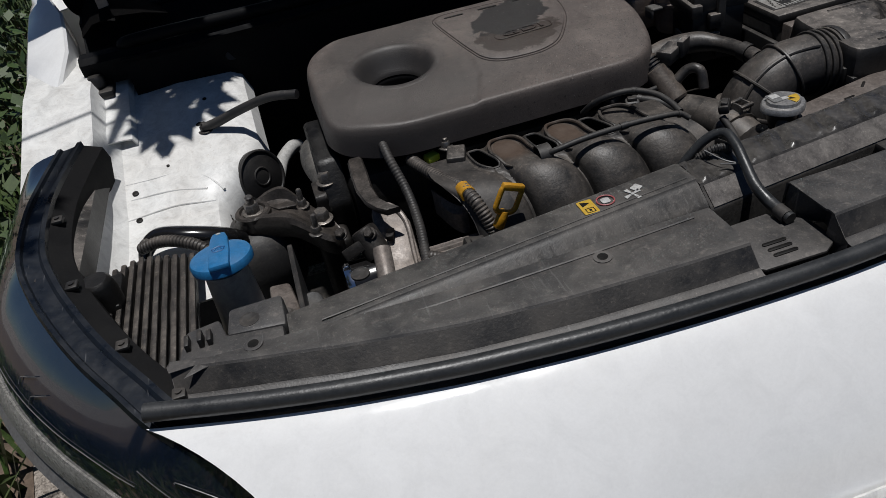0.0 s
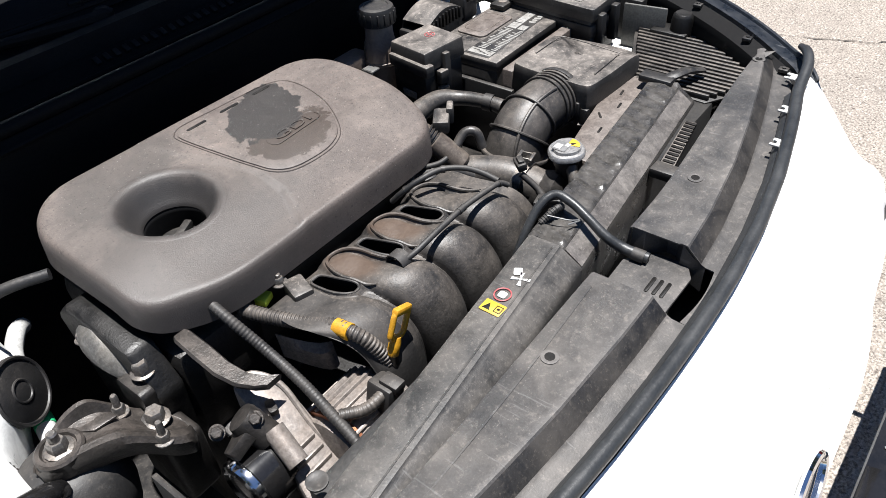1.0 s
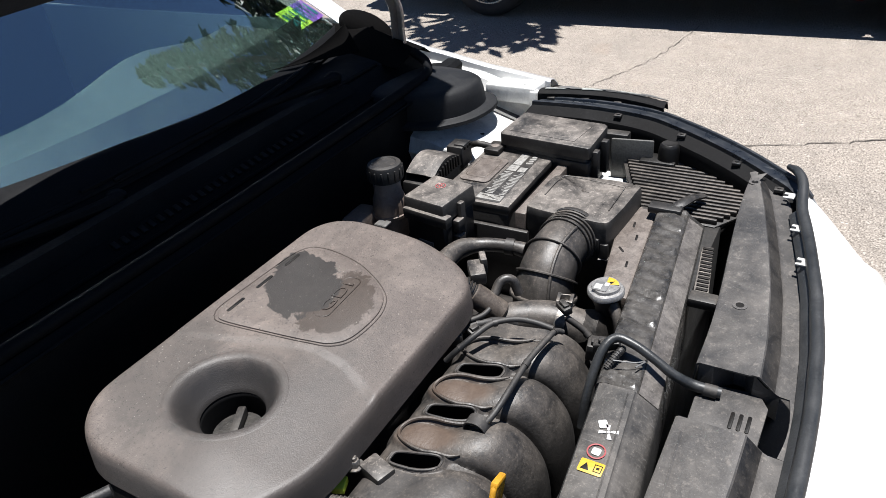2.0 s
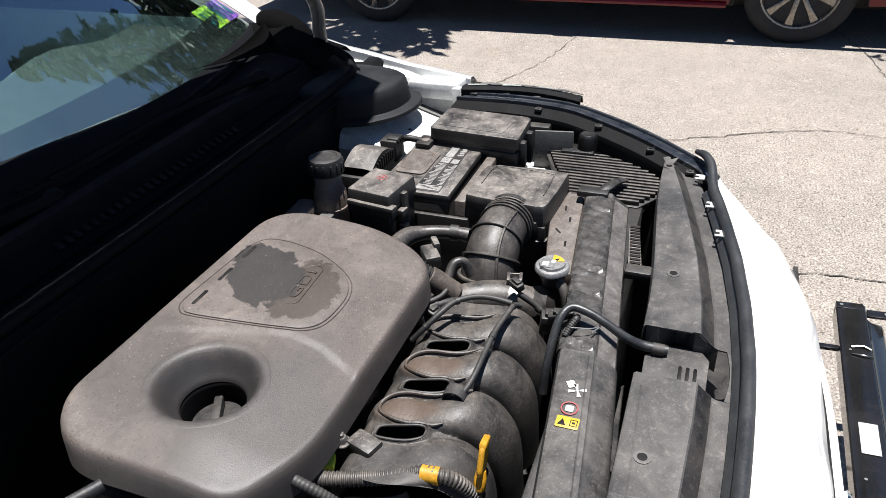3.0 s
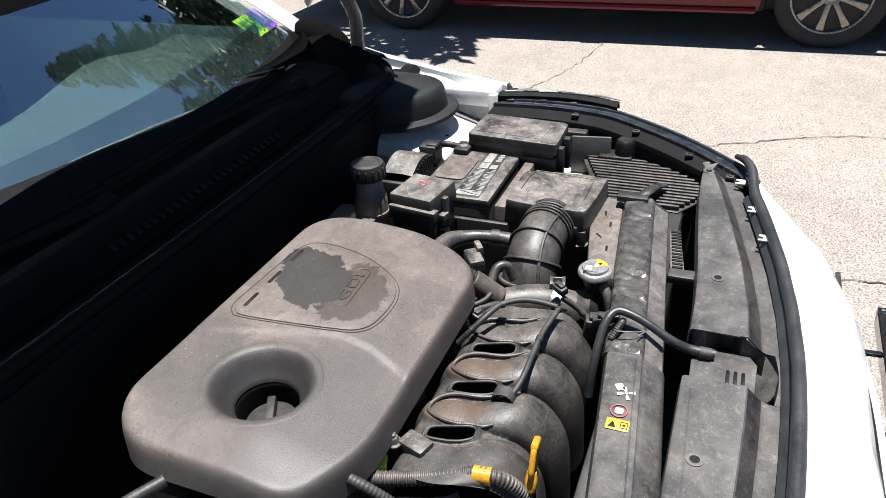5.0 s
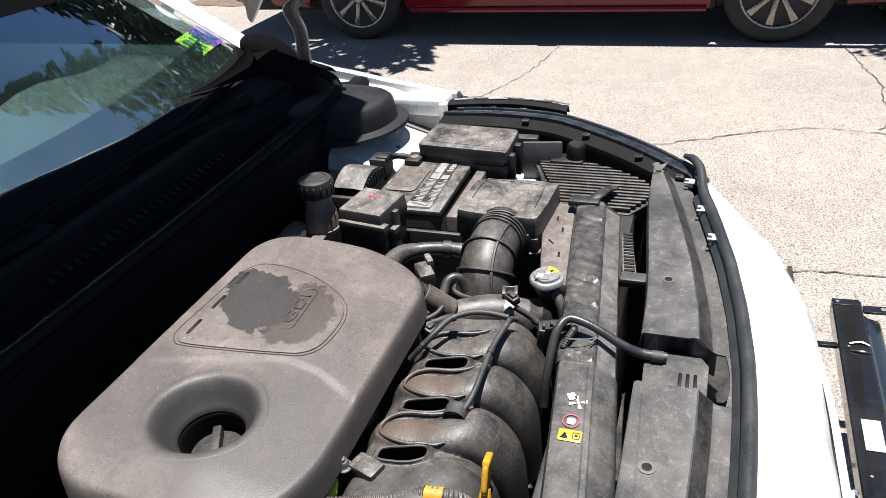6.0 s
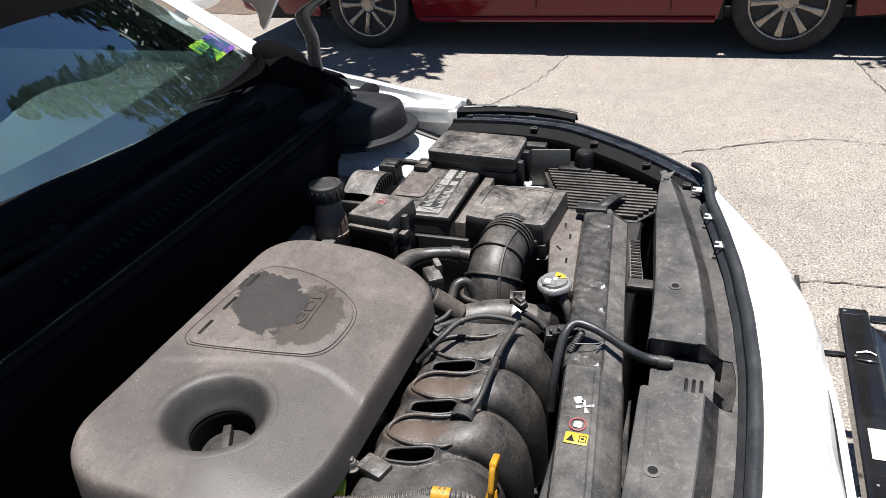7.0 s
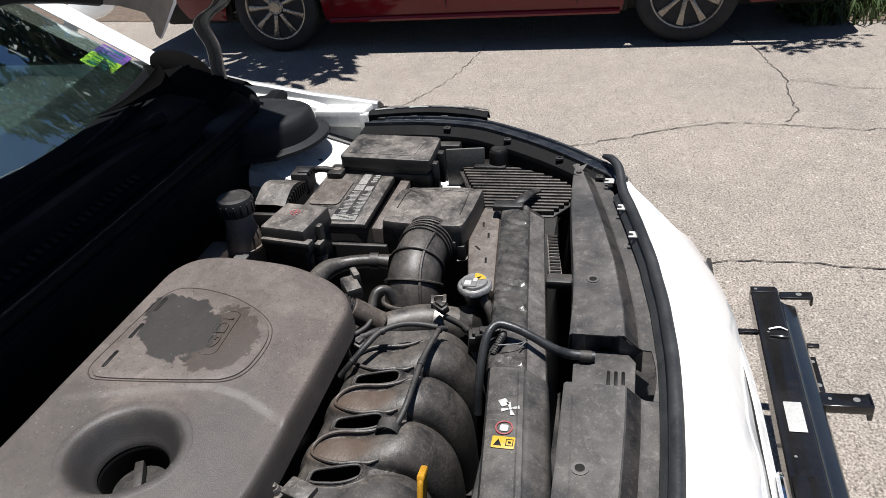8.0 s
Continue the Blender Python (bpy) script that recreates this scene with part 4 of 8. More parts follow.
        loft(bm, [[(0.905 * side, 1.40, 0.93), (0.80 * side, 1.75, 1.20), (0.70 * side, 2.05, 1.38)], [(0.905 * side, 2.3, 0.93), (0.80 * side, 2.3, 1.22), (0.70 * side, 2.3, 1.43)], [(0.905 * side, 3.5, 0.95), (0.80 * side, 3.3, 1.22), (0.70 * side, 3.2, 1.41)]], 0.004)
        part("side_window", bm, M_LENS, CAR)
    bm = B()
    loft(bm, [[(-0.70, 3.2, 1.41), (0.70, 3.2, 1.41)], [(-0.85, 3.95, 0.95), (0.85, 3.95, 0.95)]], 0.004)
    part("rear_window", bm, M_LENS, CAR)
    bm = B()
    box(bm, (-0.86, 1.5, 0.22), (0.86, 3.9, 0.30), 0.02)
    part("cabin_floor", bm, M_DASH, CAR)
    bm = B()
    loft(bm, [[(x, 2.02 - 0.1 * (x / .7) ** 2, 1.36), (x, 2.25, 1.42), (x, 2.9, 1.43), (x, 3.5, 1.33)] for x in [-0.68 + 1.36 * i / 8 for i in range(9)]], 0.004)
    part("headlining", bm, M_GPRINT, CAR)
    bm = B()
    box(bm, (-0.90, 3.5, 0.35), (0.90, 4.25, 0.98), 0.12, seg=4)
    part("boot", bm, M_WHITE, CAR)


windscreen()


def sticker():
    """A bright marker sheet on the inside of the screen: yellow-green and violet, with unreadable bars."""
    c = Vector((0.782, 1.300, 1.0))
    c.z = 0.904 + (c.y - y_glass(c.x)) * RAKE
    u = Vector((0.86, 0.20, 0.0)).normalized()
    v = Vector((-0.05, 0.86, 0.50)).normalized()
    n = u.cross(v)

    def plate(u0, u1, v0, v1, lift, bm):
        vs = [bm.verts.new(c + u * a + v * b + n * lift) for a, b in ((u0, v0), (u1, v0), (u1, v1), (u0, v1))]
        top = bm.faces.new(vs)
        bmesh.ops.solidify(bm, geom=[top], thickness=0.0012)
        return bm
    st = part("sticker", plate(-0.085, 0.0, -0.038, 0.046, 0.0, B()), M_LIME, CAR, "yellow-green and violet marked sticker behind the glass")
    part("violet_half", plate(0.001, 0.075, -0.038, 0.046, 0.0, B()), surface("violet_print", (0.22, 0.09, 0.42), 0.5, dusty=0.1, relief=0), st)
    m = surface("teal_print", (0.01, 0.14, 0.16), 0.5, dusty=0.05, relief=0)
    for i in range(7):
        a = -0.075 + 0.021 * i
        part("bar", plate(a, a + (0.006 if i % 3 else 0.013), -0.024, 0.030, 0.002, B()), m, st)


sticker()


def bonnet():
    """The raised bonnet: white skin outside, ribbed inner frame, swan-neck hinges."""
    hinge_y, hinge_z = 1.08, 1.235
    scallop = [(0.0, 0.0), (0.34, -0.006), (0.52, -0.040), (0.73, -0.090), (0.85, -0.130), (0.90, -0.168), (0.927, -0.222), (0.945, -0.215), (0.97, -0.175), (1.0, -0.135)]
    tilt = radians(70)
    d = Vector((0, -math.cos(tilt), math.sin(tilt)))
    nrm = Vector((0, -math.sin(tilt), -math.cos(tilt)))

    def place(x, s, h):
        return Vector((x * 1.0625 if x > 0 else x * (1.36 - 0.68 * smooth(0.05, 0.55, s)), hinge_y, hinge_z)) + d * s + nrm * h
    bm = B()
    rows = []
    for i in range(97):
        x = -0.80 + 1.6 * i / 96
        a = abs(x) / 0.8
        back = lerp_table(scallop, a)
        rows.append([place(x * (1 - 0.13 * (k / 12) ** 2), back + (1.14 - 0.16 * a ** 4 - back) * k / 12, -0.055 + 0.05 * a ** 2 + 0.03 * (2 * k / 12 - 1) ** 2) for k in range(13)])
    loft(bm, rows, 0.003)
    b = part("bonnet", bm, M_WHITE, CAR, "white bonnet propped wide open")
    bm = B()
    rows = []
    for i in range(97):
        x = -0.785 + 1.57 * i / 96
        a = abs(x) / 0.785
        back = 0.006 + lerp_table(scallop, a)
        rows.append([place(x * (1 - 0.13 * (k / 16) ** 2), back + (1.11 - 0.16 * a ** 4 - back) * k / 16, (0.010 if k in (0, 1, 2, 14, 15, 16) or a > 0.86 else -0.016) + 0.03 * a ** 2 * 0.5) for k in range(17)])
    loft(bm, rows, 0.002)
    part("inner_frame", bm, M_UNDERSIDE, b, "pressed inner bonnet frame, toned brown-grey for its shade")
    # Added strip, out of view: keeps the pale gap out of the windscreen's reflection.
    bm = B()
    rows = []
    for i in range(49):
        x = -0.775 + 1.55 * i / 48
        a = abs(x) / 0.785
        back = 0.004 + lerp_table(scallop, a)
        rows.append([place(x, back, -0.020 + 0.05 * a * a), place(x, back - 0.002, 0.002 + 0.02 * a * a), place(x, back + 0.004, 0.0125 + 0.015 * a * a), place(x, back + 0.060, 0.0135 + 0.015 * a * a)])
    loft(bm, rows[8:41], 0.002)
    part("rear_dark_strip", bm, M_PAD, b, "unseen black strip closing the bonnet's rear gap, added to darken its reflection")
    # Added pad, out of view: makes the windscreen mirror a dark bonnet.
    bm = B()
    rows = []
    for i in range(25):
        x = -0.62 + 1.24 * i / 24
        a = abs(x) / 0.62
        rows.append([place(x, 0.09 + (0.88 - 0.14 * a ** 4) * k / 14, 0.016 + 0.006 * math.sin(math.pi * k / 14)) for k in range(15)])
    loft(bm, rows, 0.008)
    part("unseen_pad", bm, M_PAD, b, "unseen black pad inside the bonnet, added to darken its reflection")
    for side in (-1, 1):
        bm = B()
        rows = []
        path = spline([(0.820, 1.005, 0.880), (0.820, 1.008, 0.930), (0.820, 1.006, 0.992), (0.818, 1.022, 1.045), (0.812, 0.998, 1.076), (0.806, 0.940, 1.112), (0.790, 0.90, 1.20), (0.780, 0.87, 1.30)], 6)
        for i, p in enumerate(path):
            w = 0.019 + 0.006 * smooth(14, 22, i)
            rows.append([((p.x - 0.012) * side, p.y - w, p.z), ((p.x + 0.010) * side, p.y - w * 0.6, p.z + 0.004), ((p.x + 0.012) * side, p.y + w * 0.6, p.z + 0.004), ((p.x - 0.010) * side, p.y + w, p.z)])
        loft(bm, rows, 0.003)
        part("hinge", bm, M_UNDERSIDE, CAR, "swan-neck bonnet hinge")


bonnet()


def cowl_corner(side):
    """Black fairing at the foot of the screen pillar: a low hump, a rounded boot and a thin pointed sail."""
    bm = B()
    rows = []
    for i in range(13):
        k = i / 12
        y = 0.95 + 0.36 * k
        hump = 0.030 * math.sin(math.pi * k)
        rows.append([((0.700 + 0.09 * k) * side, y, 0.880 + 0.02 * k), ((0.745 + 0.08 * k) * side, y, 0.892 + 0.03 * k + hump * 0.5), ((0.800 + 0.065 * k) * side, y, 0.898 + 0.03 * k + hump),
                     ((0.845 + 0.050 * k) * side, y, 0.892 + 0.035 * k + hump * 0.4), ((0.872 + 0.040 * k) * side, y, 0.872 + 0.045 * k)])
    loft(bm, rows, 0.003)
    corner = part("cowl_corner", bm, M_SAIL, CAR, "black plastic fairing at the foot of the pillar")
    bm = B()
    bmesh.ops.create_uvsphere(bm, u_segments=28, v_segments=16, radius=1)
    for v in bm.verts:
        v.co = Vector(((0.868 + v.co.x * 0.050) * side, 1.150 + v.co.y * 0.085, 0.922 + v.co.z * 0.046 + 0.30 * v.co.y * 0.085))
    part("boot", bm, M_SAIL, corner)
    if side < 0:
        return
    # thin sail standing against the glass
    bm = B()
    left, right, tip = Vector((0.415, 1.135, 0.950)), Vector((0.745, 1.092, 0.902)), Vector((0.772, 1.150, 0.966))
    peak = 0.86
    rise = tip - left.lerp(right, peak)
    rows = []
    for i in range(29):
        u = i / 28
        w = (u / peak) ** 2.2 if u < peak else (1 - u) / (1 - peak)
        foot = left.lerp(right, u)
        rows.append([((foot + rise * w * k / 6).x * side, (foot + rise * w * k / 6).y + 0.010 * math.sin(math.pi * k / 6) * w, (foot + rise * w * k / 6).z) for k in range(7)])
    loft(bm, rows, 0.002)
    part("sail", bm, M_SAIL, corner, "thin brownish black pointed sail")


cowl_corner(1)
cowl_corner(-1)


# ---- radiator sight shield, beam and seal ----
SHIELD = thing("sight_shield", "dusty black plastic panel over the front of the bay", "engine trim", (0, 0, 0.70))


def shield_row(x, lift=0.0):
    ys = y_seal(x)
    rear = 0.044 + 0.03 * smooth(0.1, 0.6, x) + lift
    z = 0.737 + 0.012 * smooth(0.35, 0.68, abs(x))
    return [(x, rear + 0.003, z - 0.035), (x, rear, z - 0.003), (x, rear - 0.004, z), (x, ys + 0.082, z), (x, ys + 0.078, z + 0.0018), (x, ys + 0.069, z + 0.0014), (x, ys + 0.066, z - 0.002), (x, ys + 0.046, z - 0.021),
            (x, ys + 0.040, z - 0.024), (x, ys + 0.016, z - 0.026), (x, ys + 0.010, z - 0.030), (x, ys + 0.008, z - 0.06)]


def sight_shield():
    for name, x0, x1, n in (("left_panel", -0.735, -0.062, 40), ("right_panel", 0.052, 0.655, 40)):
        bm = B()
        loft(bm, [shield_row(x0 + (x1 - x0) * i / n) for i in range(n + 1)], 0.0025)
        p = part("panel", bm, M_SHIELD, SHIELD)
        # Front slope overlaid in a darker plastic than the panel.
        bm = B()
        loft(bm, [[(x, b + 0.0006, c + 0.0010) for x, b, c in shield_row(x0 + 0.001 + (x1 - x0 - 0.002) * i / n)[6:8]] for i in range(n + 1)], 0.0006)
        part("front_slope", bm, M_PLASTIC, p, "darker black slope along the panel")
        # the folded end wall
        bm = B()
        x = x0 if x0 > 0 else x1
        row = shield_row(x)
        d = 0.004 if x0 > 0 else -0.004
        if x0 > 0:
            path = [(x + 0.002, row[2][1], row[2][2]), (x, 0.020, 0.737), (x + 0.012, 0.008, 0.737), (x + 0.026, -0.006, 0.737), (x + 0.024, -0.022, 0.737), (x + 0.004, -0.034, 0.736), (x + 0.002, -0.050, 0.722), (x, row[8][1], row[8][2])]
        else:
            path = [(x, q[1], q[2]) for q in row[2:11]]
        loft(bm, [[(a, b, c - 0.001), (a - d * 0.5, b, c - 0.018), (a - d, b, c - 0.042)] for a, b, c in path], 0.002)
        part("end_wall", bm, M_SHIELD, p)
    # low platform with three slots between the panels
    bm = B()
    outer = [(-0.075, 0.034), (0.020, 0.036), (0.056, 0.004), (0.060, -0.044), (0.034, -0.060), (-0.046, -0.058), (-0.062, -0.046), (-0.075, -0.046)]
    prism(bm, outer, 0.695, 0.702, 0.002)
    pl = part("vent_platform", bm, M_SHIELD, SHIELD)
    for k in range(3):
        bm = B()
        prism(bm, pill(-0.008, -0.019 - 0.0110 * k, 0.0165, 0.0027), 0.7015, 0.7035, 0.0004)
        part("slot", bm, M_KPRINT, pl)
    bm = B()
    loft(bm, [[(-0.062 + 0.114 * i / 8, y_seal(0) + 0.030 - 0.006 * math.sin(math.pi * i / 8), 0.713), (-0.062 + 0.114 * i / 8, y_seal(0) + 0.016, 0.711), (-0.062 + 0.114 * i / 8, y_seal(0) + 0.010, 0.707), (-0.062 + 0.114 * i / 8, y_seal(0) + 0.008, 0.68)] for i in range(9)], 0.0025)
    part("front_strip", bm, M_SHIELD, SHIELD)
    # fixing holes
    for x, y in ((-0.222, 0.012), (0.209, 0.014), (0.615, 0.062), (-0.640, 0.040)):
        z = shield_row(x)[3][2]
        bm = B()
        lathe(bm, [(0.0115, 0.0), (0.0115, 0.0012), (0.0095, 0.0016), (0.0075, 0.0012)], Matrix.Translation((x, y, z + 0.0002)), 20)
        h = part("hole_rim", bm, M_SHIELD, SHIELD)
        bm = B()
        lathe(bm, [(0.0065, 0.0), (0.0065, 0.0014), (0.0, 0.0014)], Matrix.Translation((x, y, z + 0.0004)), 16)
        part("hole", bm, M_KPRINT, h)
    # raised scoring lines and a moulded field on the long panel
    bm = B()
    tube(bm, [(-0.57, 0.020, 0.7385), (-0.30, 0.022, 0.7375), (-0.09, 0.030, 0.7375)], 0.0018, 6, 6)
    part("moulded_line", bm, M_SHIELD, SHIELD)
    # the corner block with clip and holes on the far left of the panel
    bm = B()
    prism(bm, [(-0.735, 0.036), (-0.720, 0.112), (-0.680, 0.118), (-0.672, 0.085), (-0.605, 0.072), (-0.605, 0.046), (-0.66, 0.040), (-0.66, 0.030)], 0.705, 0.738, 0.004)
    blk = part("corner_block", bm, M_SHIELD, SHIELD)
    bm = B()
    prism(bm, [(-0.672, 0.080), (-0.668, 0.128), (-0.600, 0.128), (-0.600, 0.068)], 0.700, 0.741, 0.006)
    part("fixing_pad", bm, M_SHIELD, blk)
    for x, y, z in ((-0.643, 0.096, 0.741), (-0.500, 0.124, 0.7362)):
        bm = B()
        lathe(bm, [(0.0125, -0.002), (0.0125, 0.0006), (0.0105, 0.0009), (0.0085, 0.0001), (0.0, 0.0000)], Matrix.Translation((x, y, z)), 20)
        part("plug", bm, M_PLASTIC, blk)
    for dx in (-0.012, 0.004, 0.014):
        bm = B()
        box(bm, (-0.705 + dx - 0.003, 0.074, 0.737), (-0.705 + dx + 0.003, 0.094, 0.752 - abs(dx) * 0.3), 0.0015)
        part("clip", bm, M_PLASTIC, blk)


sight_shield()


def beam_y(x):
    """Line of the crease along the beam and the radiator's top."""
    return 0.107 + 0.105 * x


def tie_beam():
    """The plastic-clad upper beam behind the shield, with its warning prints."""
    t = thing("upper_beam", "dark plastic radiator beam with warning prints", "engine trim", (-0.3, 0.1, 0.66))
    prof = [(0.058, 0.640), (0.057, 0.722), (0.053, 0.733), (0.047, 0.736), (0.006, 0.737), (0.002, 0.7362), (0.0, 0.7335), (-0.003, 0.7325), (-0.007, 0.7300), (-0.026, 0.7165), (-0.031, 0.712), (-0.034, 0.704), (-0.036, 0.640)]
    bm = B()
    rows = []
    rw = random.Random(9)
    n = 120
    for i in range(n + 1):
        x = -0.600 + 0.560 * i / n
        dip = smooth(-0.46, -0.60, x)
        fray = rw.uniform(-1, 1) * 0.0016
        rows.append([(x, beam_y(x) + y + (fray if -0.032 < y < -0.020 else 0), z - 0.002 * dip) for y, z in prof])
    loft(bm, rows, close=True)
    bm.faces.new([v for v in bm.verts[:len(prof)]])
    bm.faces.new([v for v in bm.verts[-len(prof):]])
    body = part("beam", bm, M_BEAM, t)
    # yellow warning field with black signs
    z = 0.7375
    bm = B()
    prism(bm, pill(-0.192, 0.114, 0.0105, 0.0155, 4, 0.002), z, z + 0.0005, 0.0001)
    w = part("warning_print", bm, M_YLABEL, t, "yellow warning print with two black signs")
    bm = B()
    prism(bm, [(-0.1985, 0.1155), (-0.1985, 0.1265), (-0.1865, 0.121)], z + 0.0006, z + 0.0011, 0.0001)
    part("sign", bm, M_KPRINT, w)
    bm = B()
    for q in (((-0.198, 0.1005), (-0.197, 0.1105)), ((-0.187, 0.1005), (-0.186, 0.1105)), ((-0.198, 0.1005), (-0.186, 0.1015)), ((-0.198, 0.1095), (-0.186, 0.1105)), ((-0.1935, 0.1035), (-0.190, 0.1075))):
        box(bm, (*q[0], z + 0.0006), (*q[1], z + 0.0011), 0.0001)
    part("sign", bm, M_KPRINT, w)
    bm = B()
    c = Vector((-0.1655, 0.1165, z + 0.0006))
    tube(bm, [c + Vector((0.0118 * math.cos(a * math.pi / 16), 0.0112 * math.sin(a * math.pi / 16), 0)) for a in range(33)], 0.0011, 6, 1, smooth=False, caps=False)
    ring = part("prohibition_print", bm, M_RPRINT, t, "red ring print round a pale sign")
    bm = B()
    prism(bm, pill(-0.1655, 0.1165, 0.0060, 0.0058, 4, 0.003), z, z + 0.0006, 0.0001)
    part("sign", bm, M_WPRINT, ring)
    bm = B()
    for a in (20, 110, 200, 290):
        m = Matrix.Translation((-0.128, 0.113, z)) @ Matrix.Rotation(radians(a), 4, "Z")
        prism(bm, [(0.003, -0.0015), (0.0125, -0.0032), (0.0135, 0.0032), (0.003, 0.0015)], 0, 0.0006, 0.0001, m)
    prism(bm, pill(-0.128, 0.113, 0.0025, 0.0025), z, z + 0.0007, 0.0001)
    prism(bm, pill(-0.117, 0.124, 0.007, 0.006, 4, 0.002, 30), z, z + 0.0006, 0.0001)
    part("fan_print", bm, M_WPRINT, t, "white fan and hand print")
    bm = B()
    tube(bm, [(x, beam_y(x) + 0.010, 0.7372) for x in (-0.56, -0.40, -0.25, -0.05)], 0.0013, 6, 6)
    part("moulded_line", bm, M_BEAM, body)
    return t


tie_beam()


def nose_seal():
    bm = B()
    pts = [(x, y_seal(x) + 0.001, z_seal(x) + 0.002) for x in [-0.757 + 1.30 * i / 20 for i in range(21)]]
    pts += [(0.61, y_seal(0.61) - 0.008, 0.760), (0.655, y_seal(0.655) - 0.006, 0.764), (0.685, y_seal(0.685) + 0.004, 0.758)]
    tube(bm, pts, [0.0105] * 21 + [0.010, 0.009, 0.006], 12, 4)
    s = whole("nose_seal", bm, M_SEAL, "black rubber sealing strip along the nose", "rubber seal")
    bm = B()
    loft(bm, [[(p[0], p[1] + 0.007, p[2] - 0.006), (p[0], p[1] + 0.014, p[2] - 0.012), (p[0], p[1] + 0.020, p[2] - 0.020)] for p in pts[:21]], 0.002)
    part("lip", bm, M_SEAL, s)
    for x in (0.369, 0.479, 0.600):
        bm = B()
        y = y_seal(x) + 0.016
        prism(bm, [(x - 0.011, y - 0.010), (x + 0.011, y - 0.012), (x + 0.012, y + 0.008), (x + 0.005, y + 0.009), (x + 0.004, y + 0.001), (x - 0.004, y + 0.001), (x - 0.005, y + 0.010), (x - 0.011, y + 0.010)], 0.7355, 0.7385, 0.0008)
        whole("retaining_clip", bm, M_WPRINT, "white plastic clip on the sealing strip", "clip", group="sealing strip clips")


nose_seal()


def air_guide(side):
    """The ribbed corner panel behind the lamp: one rib beside the other."""
    t = thing("corner_guide", "ribbed black plastic corner panel behind the headlamp", "engine trim", (0.70 * side, 0.2, 0.65), group="corner panels")
    bm = B()
    out = [(0.500, 0.110), (0.560, 0.072), (0.610, 0.060), (0.650, 0.085), (0.705, 0.155), (0.750, 0.245), (0.775, 0.335), (0.745, 0.370), (0.650, 0.330), (0.510, 0.262)]
    if side < 0:
        out = [(0.712, 0.030), (0.765, 0.045), (0.825, 0.125), (0.860, 0.250), (0.862, 0.340), (0.80, 0.370), (0.722, 0.335)]
    prism(bm, [(x * side, y) for x, y in (out if side > 0 else out[::-1])], 0.690, 0.698, 0.002)
    part("base", bm, M_PLASTIC, t)
    n = 18 if side > 0 else 11
    for i in range(n):
        x = (0.512 if side > 0 else 0.722) + (0.0150 if side > 0 else 0.0125) * i
        lo = lerp_table([(0.50, 0.116), (0.56, 0.078), (0.61, 0.066), (0.65, 0.092), (0.705, 0.162), (0.75, 0.252), (0.775, 0.325)] if side > 0 else [(0.70, 0.036), (0.765, 0.052), (0.825, 0.135), (0.86, 0.25)], x)
        hi = lerp_table([(0.51, 0.255), (0.65, 0.322), (0.745, 0.360), (0.775, 0.335)] if side > 0 else [(0.70, 0.322), (0.80, 0.360), (0.862, 0.335)], x)
        bm = B()
        box(bm, (x * side - 0.004, lo, 0.697), (x * side + 0.004, hi, 0.709), 0.0025)
        part("rib", bm, M_RIB, t)
    bm = B()
    sx = 0.738 if side > 0 else -0.838
    lathe(bm, [(0.024, -0.045), (0.024, -0.01), (0.022, 0.0), (0.021, 0.004), (0.017, 0.008), (0, 0.008)], Matrix.Translation((sx, 0.262, 0.745)), 20)
    box(bm, (sx - 0.03, 0.242, 0.692), (sx + 0.02, 0.322, 0.716), 0.004)
    s = whole("bump_stop", bm, M_GRIME_SHADE, "black rubber bonnet stop on the corner panel", "bump stop", group="bonnet stops")
    return t


air_guide(1)
air_guide(-1)


# ---- engine ----
def cover_outline(n=16):
    """Outline of the engine cover: straight sides between wide rounded corners."""
    corner = [((-0.479, 0.7335), 0.096), ((0.115, 0.7335), 0.090), ((0.115, 0.550), 0.10), ((0.076, 0.397), 0.085), ((-0.382, 0.397), 0.055), ((-0.479, 0.447), 0.038)]
    pts = []
    for i, (b, r) in enumerate(corner):
        b = Vector((*b, 0))
        a, c = Vector((*corner[i - 1][0], 0)), Vector((*corner[(i + 1) % len(corner)][0], 0))
        u, v = a - b, c - b
        k = min(r, u.length * 0.48, v.length * 0.48)
        p, q = b + u.normalized() * k, b + v.normalized() * k
        for j in range(n):
            t = j / (n - 1)
            pts.append(p * (1 - t) ** 2 + b * 2 * t * (1 - t) + q * t * t)
    even = []
    for a, b in zip(pts, pts[1:] + pts[:1]):
        k = max(1, int((b - a).length / 0.005))
        even += [a.lerp(b, j / k) for j in range(k)]
    return even, Vector((-0.178, 0.572, 0))


WELL = Vector((-0.333, 0.573, 0))


def cover_top(x, y):
    """Height of the cover's crown, with the soft crease beside the well and the funnel itself."""
    z = 0.812 - 0.006 * (x + 0.18) + 0.051 * (y - 0.59) - 0.020 * smooth(0.54, 0.39, y) - 0.008 * smooth(-0.40, -0.48, x)
    edge = lerp_table([(0.38, -0.250), (0.42, -0.228), (0.47, -0.208), (0.52, -0.206), (0.57, -0.219), (0.62, -0.236), (0.70, -0.262), (0.76, -0.28)], y)
    z -= 0.0034 * (1 - smooth(edge - 0.010, edge + 0.005, x)) * (1 - 0.8 * smooth(0.62, 0.74, y))
    d = math.hypot(x - WELL.x, y - WELL.y)
    z -= 0.040 * (1 - smooth(0.040, 0.076, d))
    return z


